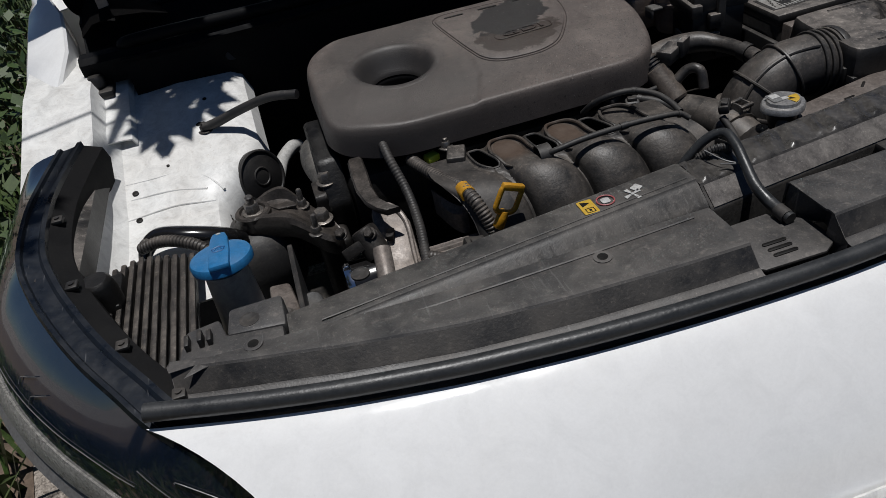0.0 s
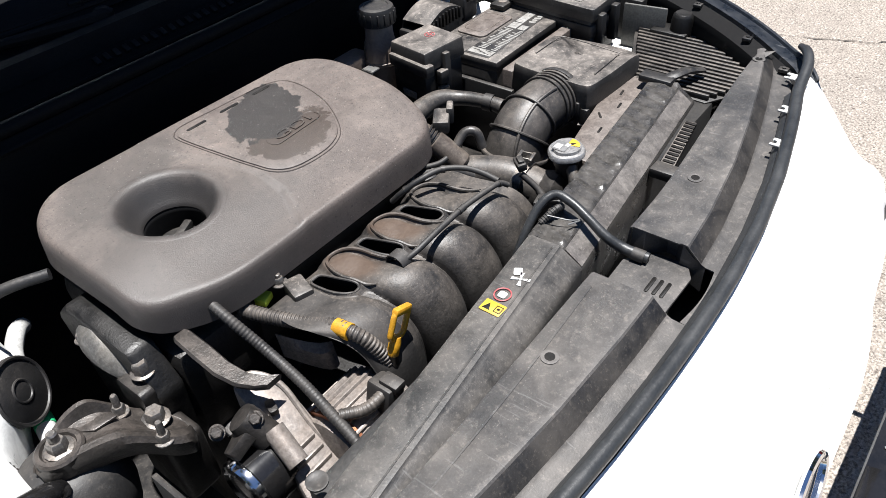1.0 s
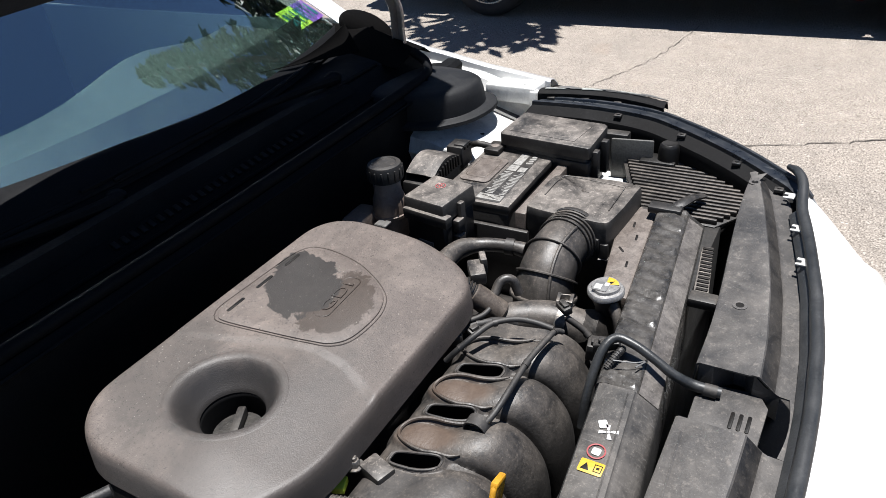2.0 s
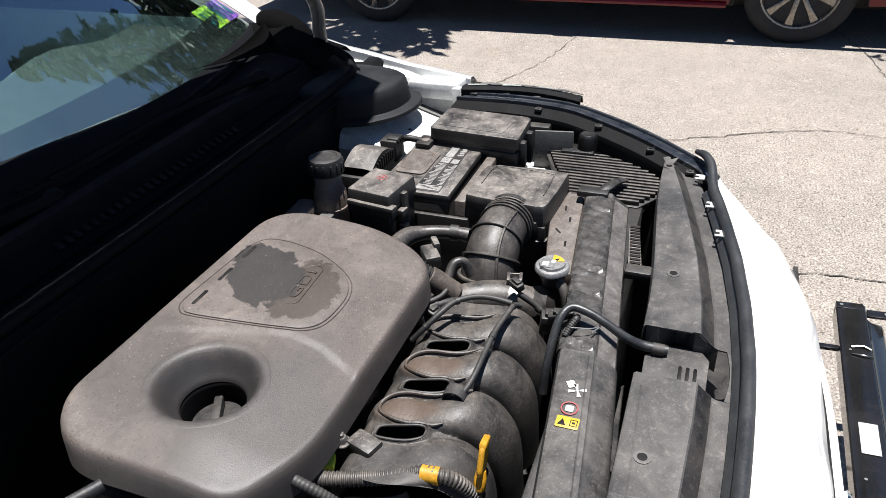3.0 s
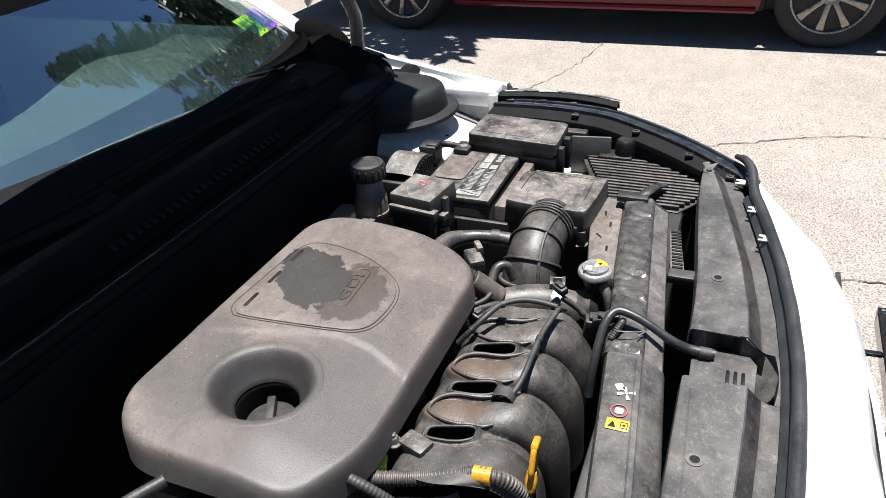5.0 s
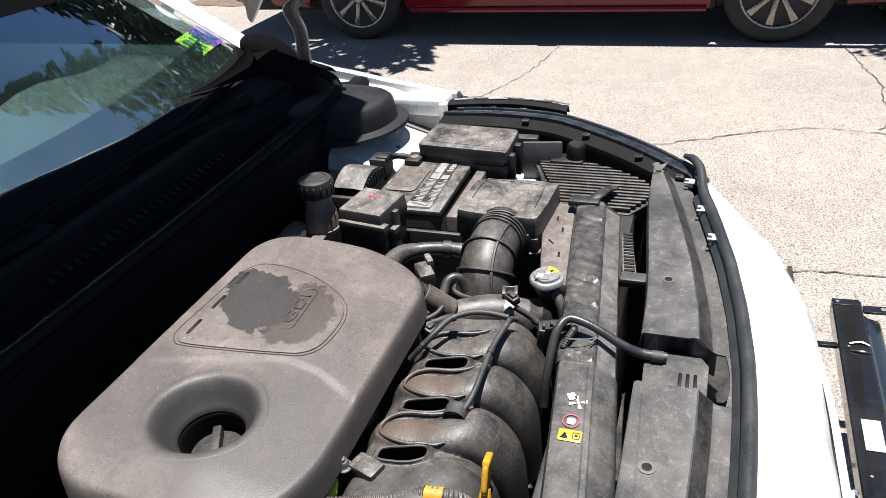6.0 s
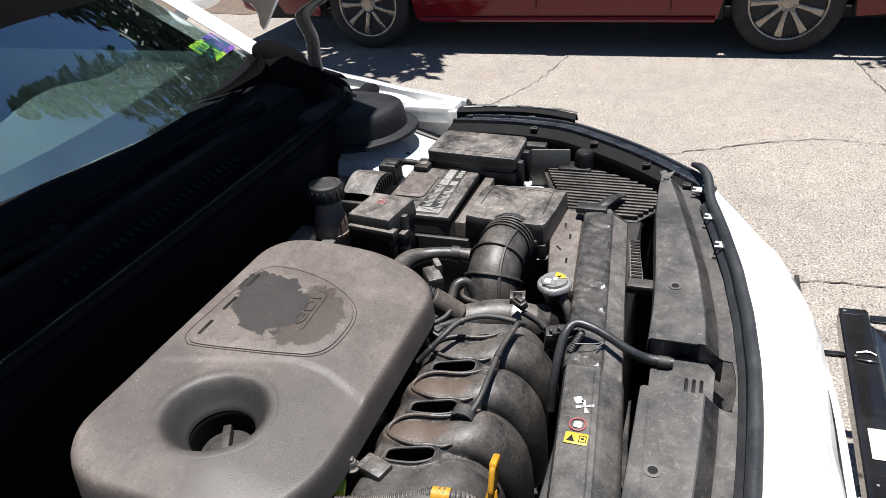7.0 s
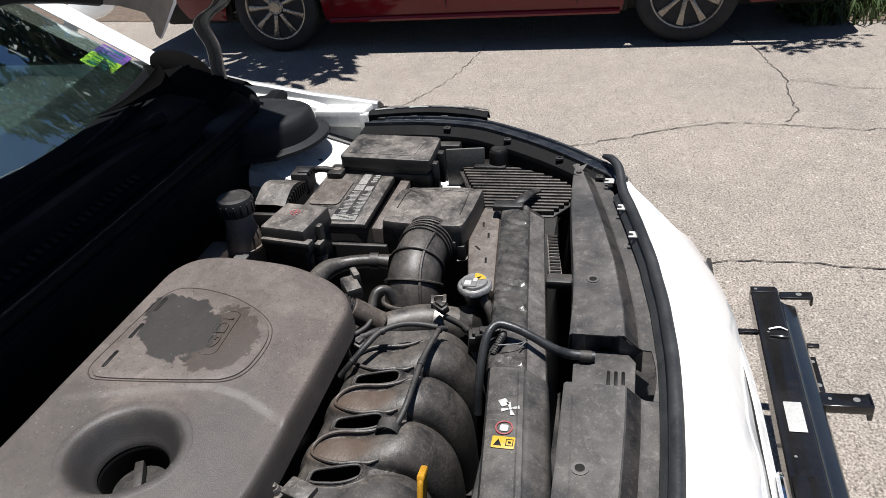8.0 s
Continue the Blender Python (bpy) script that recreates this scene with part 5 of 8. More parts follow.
def engine_cover():
    t = thing("engine_cover", "dusty grey-brown plastic engine cover with an oily stain", "engine cover", (-0.18, 0.59, 0.70))
    pts, c = cover_outline()
    rim = [(1.014, 1.0), (1.011, 0.80), (1.007, 0.50), (1.003, 0.28), (0.996, 0.125), (0.986, 0.042), (0.970, 0.008), (0.954, 0.0)]
    rim += [(0.954 * (1 - k / 52), 0.0) for k in range(1, 52)]
    bm = B()
    rows = []
    for s, drop in rim:
        row = []
        for p in pts:
            q = c + (p - c) * s
            zt = cover_top(q.x, q.y)
            foot = 0.744 - 0.016 * smooth(0.47, 0.40, q.y) + 0.010 * smooth(-0.30, -0.47, q.x) * smooth(0.46, 0.52, q.y)
            row.append((q.x, q.y, zt + (foot - zt) * drop))
        rows.append(row)
    rows.insert(0, [(c.x + (x - c.x) * 0.985, c.y + (y - c.y) * 0.985, z + 0.003) for x, y, z in rows[0]])
    loft(bm, rows, close=True)
    kill = [f for f in bm.faces if all((v.co.xy - WELL.xy).length < 0.0800 for v in f.verts)]
    bmesh.ops.delete(bm, geom=kill, context="FACES")
    last = [v for v in bm.verts if (v.co.xy - c.xy).length < 0.02]
    if len(last) > 3:
        tip = bm.verts.new((c.x, c.y, cover_top(c.x, c.y)))
        edge = [e for e in bm.edges if e.is_boundary and (e.verts[0].co.xy - c.xy).length < 0.03]
        for e in edge:
            bm.faces.new((e.verts[0], e.verts[1], tip))
    shell = part("shell", bm, M_COVER, t, sharp=50)
    bm = B()
    z0 = cover_top(WELL.x, WELL.y)
    ring = [(WELL.x + math.cos(2 * math.pi * i / 72), WELL.y + math.sin(2 * math.pi * i / 72)) for i in range(72)]
    rows = []
    for r, lift in ((0.0850, -0.0003), (0.0840, 0.00005), (0.0800, 0.0001), (0.0740, 0.0002), (0.0700, 0.0003), (0.0670, 0.0003), (0.0635, 0.0), (0.0600, 0.0), (0.0565, 0.0), (0.0530, 0.0), (0.0500, 0.0), (0.0475, 0.0), (0.0455, -0.0012), (0.0445, -0.0040)):
        row = []
        for x, y in ring:
            px, py = WELL.x + (x - WELL.x) * r, WELL.y + (y - WELL.y) * r
            row.append((px, py, cover_top(px, py) + lift))
        rows.append(row)
    loft(bm, rows, close=True)
    well = part("filler_well", bm, M_COVER, t, "wiped smooth funnel round the oil filler, partly darkened for its shade", sharp=70)
    # Sleeve coloured black: the darkness of the deep gap is in its colour.
    bm = B()
    lathe(bm, [(0.0462, z0 - 0.0020), (0.0446, z0 - 0.0040), (0.0444, z0 - 0.010), (0.0440, 0.690), (0.0390, 0.685), (0.0390, 0.680)], Matrix.Translation((WELL.x, WELL.y, 0)), 48)
    bmesh.ops.delete(bm, geom=[f for f in bm.faces if len(f.verts) > 4], context="FACES")
    part("sleeve", bm, M_HOUSING, well, "sleeve inside the well, black for the dark gap round the cap")
    # the raised field with slots and letters
    fld = [(-0.214, 0.700), (-0.222, 0.680), (-0.212, 0.600), (-0.201, 0.535), (-0.190, 0.506), (-0.165, 0.489), (-0.120, 0.484), (-0.085, 0.488), (-0.056, 0.504), (-0.028, 0.545), (-0.008, 0.590), (0.002, 0.645), (-0.004, 0.682), (-0.030, 0.697), (-0.08, 0.702), (-0.14, 0.705), (-0.195, 0.707)]
    ring = [p for p in spline([(x, y, 0) for x, y in fld] + [(*fld[0], 0)], 6)][:-1]
    m = Vector((-0.11, 0.598, 0))
    bm = B()
    rows = []
    for s, h in ((1.052, -0.006), (1.050, 0.0004), (1.044, 0.0016), (1.036, 0.0004), (1.030, -0.0035), (1.010, -0.0035), (1.002, 0.0020), (0.985, 0.0028), (0.8, 0.0024), (0.6, 0.0024), (0.4, 0.0024), (0.2, 0.0024), (0.02, 0.0024)):
        rows.append([((m + (p - m) * s).x, (m + (p - m) * s).y, cover_top(*(m + (p - m) * s).xy) + h) for p in ring])
    loft(bm, rows, close=True)
    bm.faces.new([v for v in bm.verts[-len(ring):]])
    field = part("emblem_field", bm, M_COVER, t)
    for x in (-0.185, -0.118, -0.048):
        bm = B()
        yy = 0.690
        prism(bm, pill(x, yy, 0.019, 0.0030), cover_top(x, yy) + 0.0020, cover_top(x, yy) + 0.0032, 0.0003)
        part("slot", bm, M_KPRINT, field)
    bm = B()
    out = pill(-0.098, 0.5595, 0.053, 0.0145, 6, 0.012, 3)
    zf = cover_top(-0.098, 0.5595) + 0.0026
    tube(bm, [(x, y, zf) for x, y in out + out[:1]], 0.0008, 6, 1, smooth=False, caps=False)
    part("letter_frame", bm, M_COVER, field)
    lettering("letters", "GDI", 0.026, 0.0012, Matrix.Translation((-0.098, 0.5595, zf)) @ Matrix.Rotation(radians(3), 4, "Z") @ Matrix.Diagonal((1.75, 1, 1, 1)), M_COVER, field, "raised letters")
    return t


engine_cover()


def filler_cap():
    bm = B()
    lathe(bm, [(0.034, 0.680), (0.038, 0.716), (0.0385, 0.731), (0.036, 0.737), (0.0, 0.738)], Matrix.Translation((WELL.x, WELL.y, 0)), 36)
    c = whole("oil_filler_cap", bm, surface("cap_plastic", (0.012, 0.0115, 0.011), 0.5, dust=(0.085, 0.068, 0.05), dusty=0.16, blotch=45, relief=0.8), "dusty black oil filler cap down in the cover's well", "filler cap")
    bm = B()
    box(bm, (WELL.x - 0.034, WELL.y - 0.0065, 0.7375), (WELL.x + 0.034, WELL.y + 0.0065, 0.752), 0.003, Matrix.Rotation(radians(28), 4, "Z"))
    part("grip", bm, M_PLASTIC, c)


filler_cap()


def cylinder_block():
    """Dark head, block and gearbox masses under the cover."""
    t = thing("engine", "dark dirty engine block below the cover", "engine", (-0.18, 0.55, 0.25))
    bm = B()
    box(bm, (-0.47, 0.42, 0.52), (0.08, 0.72, 0.70), 0.02)
    part("cylinder_head", bm, M_DARKMETAL, t)
    bm = B()
    box(bm, (-0.46, 0.40, 0.25), (0.06, 0.70, 0.53), 0.02)
    part("block", bm, M_DARKMETAL, t)
    bm = B()
    box(bm, (0.07, 0.36, 0.28), (0.38, 0.70, 0.54), 0.05, seg=3)
    part("gearbox", bm, M_DARKMETAL, t)
    # cast cover on the belt end
    bm = B()
    prism(bm, [(0.43, 0.56), (0.60, 0.50), (0.64, 0.70), (0.60, 0.735), (0.46, 0.725), (0.42, 0.66)], 0.470, 0.512, 0.008, Matrix(((0, 0, -1, 0), (1, 0, 0, 0), (0, 1, 0, 0), (0, 0, 0, 1))))
    tc = part("timing_cover", bm, M_GRIME_SHADE, t, "dirty cast timing cover")
    bm = B()
    rows = []
    for i in range(13):
        k = i / 12
        y, z = 0.572 - 0.100 * k, 0.716 - 0.034 * k * k
        r = 0.024 * math.sin(math.pi * (0.10 + 0.84 * k)) ** 0.7 + 0.003
        rows.append([(-0.502 + (0.006 + r * 0.95) * math.cos(a), y, z - 0.012 + r * math.sin(a)) for a in [math.pi * j / 10 for j in range(11)]])
    loft(bm, rows, 0.004)
    part("sensor_housing", bm, M_DULLALU, tc, "grey aluminium housing")
    bm = B()
    bolt(bm, Vector((-0.503, 0.452, 0.690)), 0.011, 0.020)
    part("bolt", bm, M_STEEL, tc)
    bm = B()
    bolt(bm, Vector((-0.520, 0.56, 0.700)), 0.007, 0.012)
    part("bolt", bm, M_STEEL, tc)
    bm = B()
    prism(bm, pill(0.455, 0.66, 0.030, 0.022, 5, 0.01), 0.508, 0.528, 0.004, Matrix(((0, 0, -1, 0), (1, 0, 0, 0), (0, 1, 0, 0), (0, 0, 0, 1))))
    part("boss", bm, M_DARKMETAL, tc)
    return t


cylinder_block()


def intake_manifold():
    """Three swollen runners curling forward and down, with lips, web and stud boss."""
    t = thing("intake_manifold", "black plastic intake manifold with dusty brown runners", "intake manifold", (-0.12, 0.28, 0.50))
    heads = (-0.220, -0.124, -0.030)
    path = spline([(0, 0.398, 0.640), (0, 0.395, 0.680), (0, 0.386, 0.705), (0, 0.366, 0.717), (0, 0.330, 0.720), (0, 0.290, 0.718), (0, 0.252, 0.705), (0, 0.224, 0.676), (0, 0.209, 0.635), (0, 0.205, 0.54)], 15)
    side_cuts = (-0.352, -0.286, -0.190, -0.094, 0.048)

    heights = sorted((p.y, p.z) for p in path)

    def relief(u, y):
        """Height of the moulded skin over its path: swollen runners, rims round their heads, pockets between."""
        belly = smooth(0.325, 0.250, y)
        h = 0.0
        for cx in (-0.312,) + heads:
            head = cx > -0.30
            w = (0.0225 + 0.0225 * belly) if head else 0.042
            d = (u - cx - 0.004 * belly) / w
            if abs(d) < 1:
                h = max(h, ((0.0050 * (1 - belly) + 0.028 * belly) if head else 0.014 * belly) * (1 - d * d) ** 0.5)
        for cx in heads:
            far = math.hypot((u - cx + 0.002) / 0.0295, (y - 0.325) / (0.056 if y > 0.325 else 4.0))
            wall = math.exp(-((far - 1.0) / 0.16) ** 2) * smooth(0.272, 0.300, y)
            h = max(h, 0.0070 * wall)
            seam = math.exp(-((u - cx - 0.0490) / 0.0020) ** 2) * smooth(0.292, 0.262, y)
            h += 0.0026 * seam
            a, b = (u - (cx - 0.0475) - 0.10 * (0.328 - y)) / 0.0125, (y - 0.328) / 0.034
            pit = (a ** 4 + b ** 4) ** 0.25
            h += 0.0045 * math.exp(-((max(pit, 1.0) - 1.06) / 0.09) ** 2)
        return h
    normals = []
    for j, p in enumerate(path):
        q = path[min(j + 1, len(path) - 1)] - path[max(j - 1, 0)]
        nrm = Vector((0, -q.z, q.y)).normalized()
        normals.append(-nrm if nrm.z < 0 or (p.y < 0.23 and nrm.y > 0) else nrm)

    def skin(u, p, nrm):
        return Vector((u + 0.036 * smooth(0.33, 0.21, p.y), p.y, p.z)) + nrm * relief(u, p.y)

    def pocket(u, y):
        """Nearest pocket's centre and how far out of it the point lies (1 on its edge)."""
        cx = min(heads, key=lambda c: abs(u - c + 0.0475))
        a, b = (u - (cx - 0.0475) - 0.10 * (0.328 - y)) / 0.0125, (y - 0.328) / 0.034
        return cx, a, b, (a ** 4 + b ** 4) ** 0.25
    for k in range(4):
        bm = B()
        u0, u1 = side_cuts[k], side_cuts[k + 1]
        n = int((u1 - u0) / 0.0012)
        where = {}
        grid = []
        for i in range(n + 1):
            u = u0 + (u1 - u0) * i / n
            row = []
            for p, nrm in zip(path, normals):
                v = bm.verts.new(skin(u, p, nrm))
                where[v] = (u, p, nrm)
                row.append(v)
            grid.append(row)
        for ra, rb in zip(grid, grid[1:]):
            for j in range(len(path) - 1):
                quad = (ra[j], rb[j], rb[j + 1], ra[j + 1])
                if sum(pocket(where[v][0], where[v][1].y)[3] < 1.0 for v in quad) < 3:
                    bm.faces.new(quad)
        bmesh.ops.delete(bm, geom=[v for v in bm.verts if not v.link_faces], context="VERTS")
        for v in bm.verts:
            u, p, nrm = where[v]
            cx, a, b, out = pocket(u, p.y)
            if v.is_boundary and out < 1.12 and abs(b) < 1.2:
                y = 0.328 + 0.034 * b / out
                u = cx - 0.0475 + 0.0125 * a / out + 0.10 * (0.328 - y)
                z = lerp_table(heights, y)
                v.co = skin(u, Vector((0, y, z)), Vector((0, 0, 1)))
        bmesh.ops.recalc_face_normals(bm, faces=bm.faces[:])
        piece = part("runner" if k else "web_plate", bm, M_RUNNER if k else M_INTAKE, t, sharp=50)
        if k == 3:
            continue
        cx = heads[k]

        def on_skin(u, y, lift):
            return skin(u, Vector((0, y, lerp_table(heights, y))), Vector((0, 0, 1))) + Vector((0, 0, lift))
        ring = []
        for i in range(49):
            a = 2 * math.pi * i / 48
            ca, sa = math.cos(a), math.sin(a)
            y = 0.328 + 0.0335 * math.copysign(abs(sa) ** 0.5, sa)
            ring.append((cx - 0.0475 + 0.0123 * math.copysign(abs(ca) ** 0.5, ca) + 0.10 * (0.328 - y), y))
        # Near-black walls: the pocket's inner shade is put into their colour.
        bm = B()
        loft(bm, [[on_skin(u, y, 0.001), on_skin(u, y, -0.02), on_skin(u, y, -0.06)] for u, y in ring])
        part("pocket_wall", bm, M_GRIME_SHADE, piece, "wall of the pocket between two runners, coloured near black for its shade")
        bm = B()
        tube(bm, [on_skin(u, y, 0.0006) for u, y in ring], 0.0021, 8, 1, smooth=False, caps=False)
        part("pocket_lip", bm, M_INTAKE, piece)
        bm = B()
        arch = [(cx - 0.002 - 0.0290, y) for y in (0.276, 0.290, 0.305, 0.320)]
        arch += [(cx - 0.002 - 0.0290 * math.cos(math.pi * j / 14), 0.325 + 0.052 * math.sin(math.pi * j / 14)) for j in range(15)]
        arch += [(cx - 0.002 + 0.0290, y) for y in (0.320, 0.305, 0.290, 0.276)]
        tube(bm, [on_skin(u, y, 0.0028) for u, y in arch], [0.0012] + [0.0028] * 21 + [0.0012], 8, 3)
        part("rim", bm, M_RUNNER, piece, "raised rim round the runner's end")
    # Plenum in the same near-black, so the pockets look dark to the bottom.
    bm = B()
    box(bm, (-0.35, 0.235, 0.44), (0.060, 0.40, 0.560), 0.02, seg=3)
    part("plenum", bm, M_GRIME_SHADE, t)
    bm = B()
    box(bm, (-0.312, 0.345, 0.698), (-0.282, 0.388, 0.728), 0.004, Matrix.Rotation(radians(-18), 4, "Z"))
    part("sensor", bm, M_BOX, t)
    bm = B()
    bolt(bm, Vector((-0.305, 0.396, 0.722)), 0.008, 0.012, stud=0.006)
    part("bolt", bm, M_STEEL, t)
    bm = B()
    box(bm, (-0.340, 0.398, 0.700), (-0.318, 0.416, 0.712), 0.002, Matrix.Rotation(radians(20), 4, "Z"))
    part("tag", bm, M_LIME, t, "lime green plastic tag")
    # bright rim below the conduit
    bm = B()
    loft(bm, [[(-0.345 + 0.004 * i, 0.380 - 0.0085 * i - 0.016 * math.sin(i / 9 * math.pi), 0.664), (-0.345 + 0.004 * i - 0.006 * math.sin(i / 9 * math.pi), 0.378 - 0.0085 * i - 0.030 * math.sin(i / 9 * math.pi), 0.656), (-0.345 + 0.004 * i, 0.374 - 0.0085 * i - 0.03 * math.sin(i / 9 * math.pi), 0.62)] for i in range(10)], 0.003)
    part("lower_flange", bm, M_ALU, t)
    return t


intake_manifold()


def dipstick():
    t = thing("dipstick", "yellow plastic dipstick handle on its dark tube", "dipstick", (-0.285, 0.207, 0.5))
    bm = B()
    tube(bm, [(-0.300, 0.215, 0.50), (-0.292, 0.210, 0.62), (-0.288, 0.208, 0.684)], 0.0075, 10, 4)
    part("guide_tube", bm, M_PLASTIC, t)
    m = Matrix.Translation((-0.287, 0.208, 0.684)) @ Matrix.Rotation(radians(26), 4, "Y") @ Matrix.Rotation(radians(6), 4, "Z")
    bm = B()
    out = pill(0, 0.041, 0.0165, 0.0215, 6, 0.010)
    tube(bm, [m @ Vector((x, 0, y)) for x, y in out + out[:1]], 0.0042, 10, 1, smooth=False, caps=False)
    lathe(bm, [(0.0070, -0.006), (0.0085, -0.004), (0.0085, 0.012), (0.0065, 0.022)], m, 14)
    tmp = bmesh.new()
    box(tmp, (-0.018, -0.0050, 0.055), (0.018, 0.0050, 0.066), 0.003)
    tmp.transform(m)
    join(bm, tmp)
    part("handle", bm, M_YELLOW, t)


dipstick()


def conduit(name, pts, r, label, ribs=0.0014, mat_=None, rings=()):
    bm = B()
    tube(bm, pts, r, 12, 8, ribs=ribs, pitch=0.0055)
    c = whole(name, bm, mat_ or M_HOSE, label, "cable conduit")
    for a, b, m in rings:
        bm = B()
        tube(bm, [a, b], r * 1.12, 12, 4)
        part("tape", bm, m, c, "wrap of coloured tape")
    return c


conduit("wiring_conduit", [(-0.352, 0.425, 0.70), (-0.362, 0.402, 0.712), (-0.350, 0.360, 0.713), (-0.330, 0.315, 0.711), (-0.316, 0.280, 0.716), (-0.314, 0.255, 0.718), (-0.306, 0.232, 0.705), (-0.296, 0.216, 0.672), (-0.29, 0.212, 0.62)],
        0.0108, "ribbed black wiring conduit with a wrap of yellow tape", rings=(((-0.3165, 0.276, 0.7165), (-0.3145, 0.252, 0.7175), M_YELLOW),))
conduit("wiring_loom", [(-0.402, 0.410, 0.752), (-0.400, 0.380, 0.738), (-0.390, 0.335, 0.700), (-0.392, 0.270, 0.680), (-0.400, 0.215, 0.668), (-0.408, 0.165, 0.655), (-0.412, 0.15, 0.62)], 0.0076, "taped black wiring loom in front of the engine", 0.0005, M_RUBBER)
conduit("wiring_branch", [(-0.396, 0.205, 0.668), (-0.370, 0.185, 0.668), (-0.345, 0.180, 0.672), (-0.325, 0.188, 0.660)], 0.0085, "short black wiring branch", 0.0006)


# ---- right side of the bay: battery, boxes, air path ----
def battery():
    t = thing("battery", "black car battery with a white label strip in its tray", "battery", (0.5, 0.57, 0.53))
    bm = B()
    box(bm, (0.368, 0.488, 0.54), (0.634, 0.655, 0.722), 0.006)
    part("case", bm, M_BOX, t)
    bm = B()
    box(bm, (0.366, 0.486, 0.718), (0.636, 0.657, 0.742), 0.006)
    part("lid", bm, M_BOX, t)
    bm = B()
    prism(bm, [(0.374, 0.511), (0.632, 0.518), (0.632, 0.560), (0.374, 0.572)], 0.7422, 0.7427, 0.0001)
    lab = part("label_strip", bm, M_PLASTIC, t, "dark label strip with white fields and unreadable lines")
    rnd = random.Random(5)
    for x0, x1, y0, y1 in ((0.380, 0.402, 0.513, 0.569), (0.548, 0.632, 0.541, 0.561), (0.516, 0.545, 0.540, 0.562), (0.516, 0.538, 0.519, 0.536)):
        bm = B()
        box(bm, (x0, y0, 0.7428), (x1, y1, 0.7434), 0.0001)
        part("white_field", bm, M_LABEL, lab)
    for i in range(17):
        x = 0.4065 + 0.0063 * i
        for y0, y1 in ((0.542, 0.566 - rnd.uniform(0, 0.010)), (0.516, 0.538 - rnd.uniform(0, 0.014))):
            bm = B()
            box(bm, (x, y0, 0.7428), (x + 0.0036, y1, 0.7433), 0.0001)
            part("bar", bm, M_LABEL, lab)
    for i in range(6):
        bm = B()
        x = 0.562 + 0.0105 * i
        prism(bm, pill(x, 0.5265, 0.0040, 0.0058 if i % 2 else 0.0075, 4, 0.002, 15), 0.7428, 0.7433, 0.0001)
        part("bar", bm, M_LABEL, lab)
    for i in range(5):
        bm = B()
        x, y = 0.385 + 0.0030 * i, 0.520 + 0.009 * (i % 4)
        box(bm, (x, y, 0.7435), (x + 0.0016, y + 0.014, 0.7438), 0.0001)
        part("bar", bm, M_KPRINT, lab)
    bm = B()
    prism(bm, pill(0.503, 0.609, 0.060, 0.036, 5, 0.014), 0.7422, 0.7456, 0.001)
    vent = part("vent_cover", bm, M_TAN, t, "dusty tan vent cover")
    bm = B()
    ring = pill(0.508, 0.612, 0.046, 0.026, 5, 0.012)
    tube(bm, [(x, y, 0.7456) for x, y in ring + ring[:1]], 0.0010, 6, 1, smooth=False, caps=False)
    part("moulded_line", bm, M_BROWN, vent)
    bm = B()
    lathe(bm, [(0.010, 0.74), (0.0095, 0.757), (0.0, 0.758)], Matrix.Translation((0.600, 0.628, 0)), 16)
    part("terminal_post", bm, M_ALU, t)
    bm = B()
    box(bm, (0.575, 0.610, 0.744), (0.630, 0.648, 0.756), 0.004)
    tube(bm, [(0.60, 0.64, 0.752), (0.59, 0.67, 0.760), (0.60, 0.70, 0.745), (0.64, 0.73, 0.72)], 0.008, 10, 6)
    part("terminal_clamp", bm, M_DARKMETAL, t)
    # tray wall in front of it
    bm = B()
    prism(bm, [(0.366, 0.450), (0.366, 0.474), (0.640, 0.472), (0.640, 0.448)], 0.48, 0.733, 0.003)
    part("tray_wall", bm, M_TAN, t, "dusty tray wall")
    bm = B()
    box(bm, (0.350, 0.44, 0.48), (0.362, 0.66, 0.700), 0.004)
    box(bm, (0.35, 0.44, 0.47), (0.66, 0.67, 0.49), 0.004)
    part("tray", bm, M_PLASTIC, t)
    return t


battery()


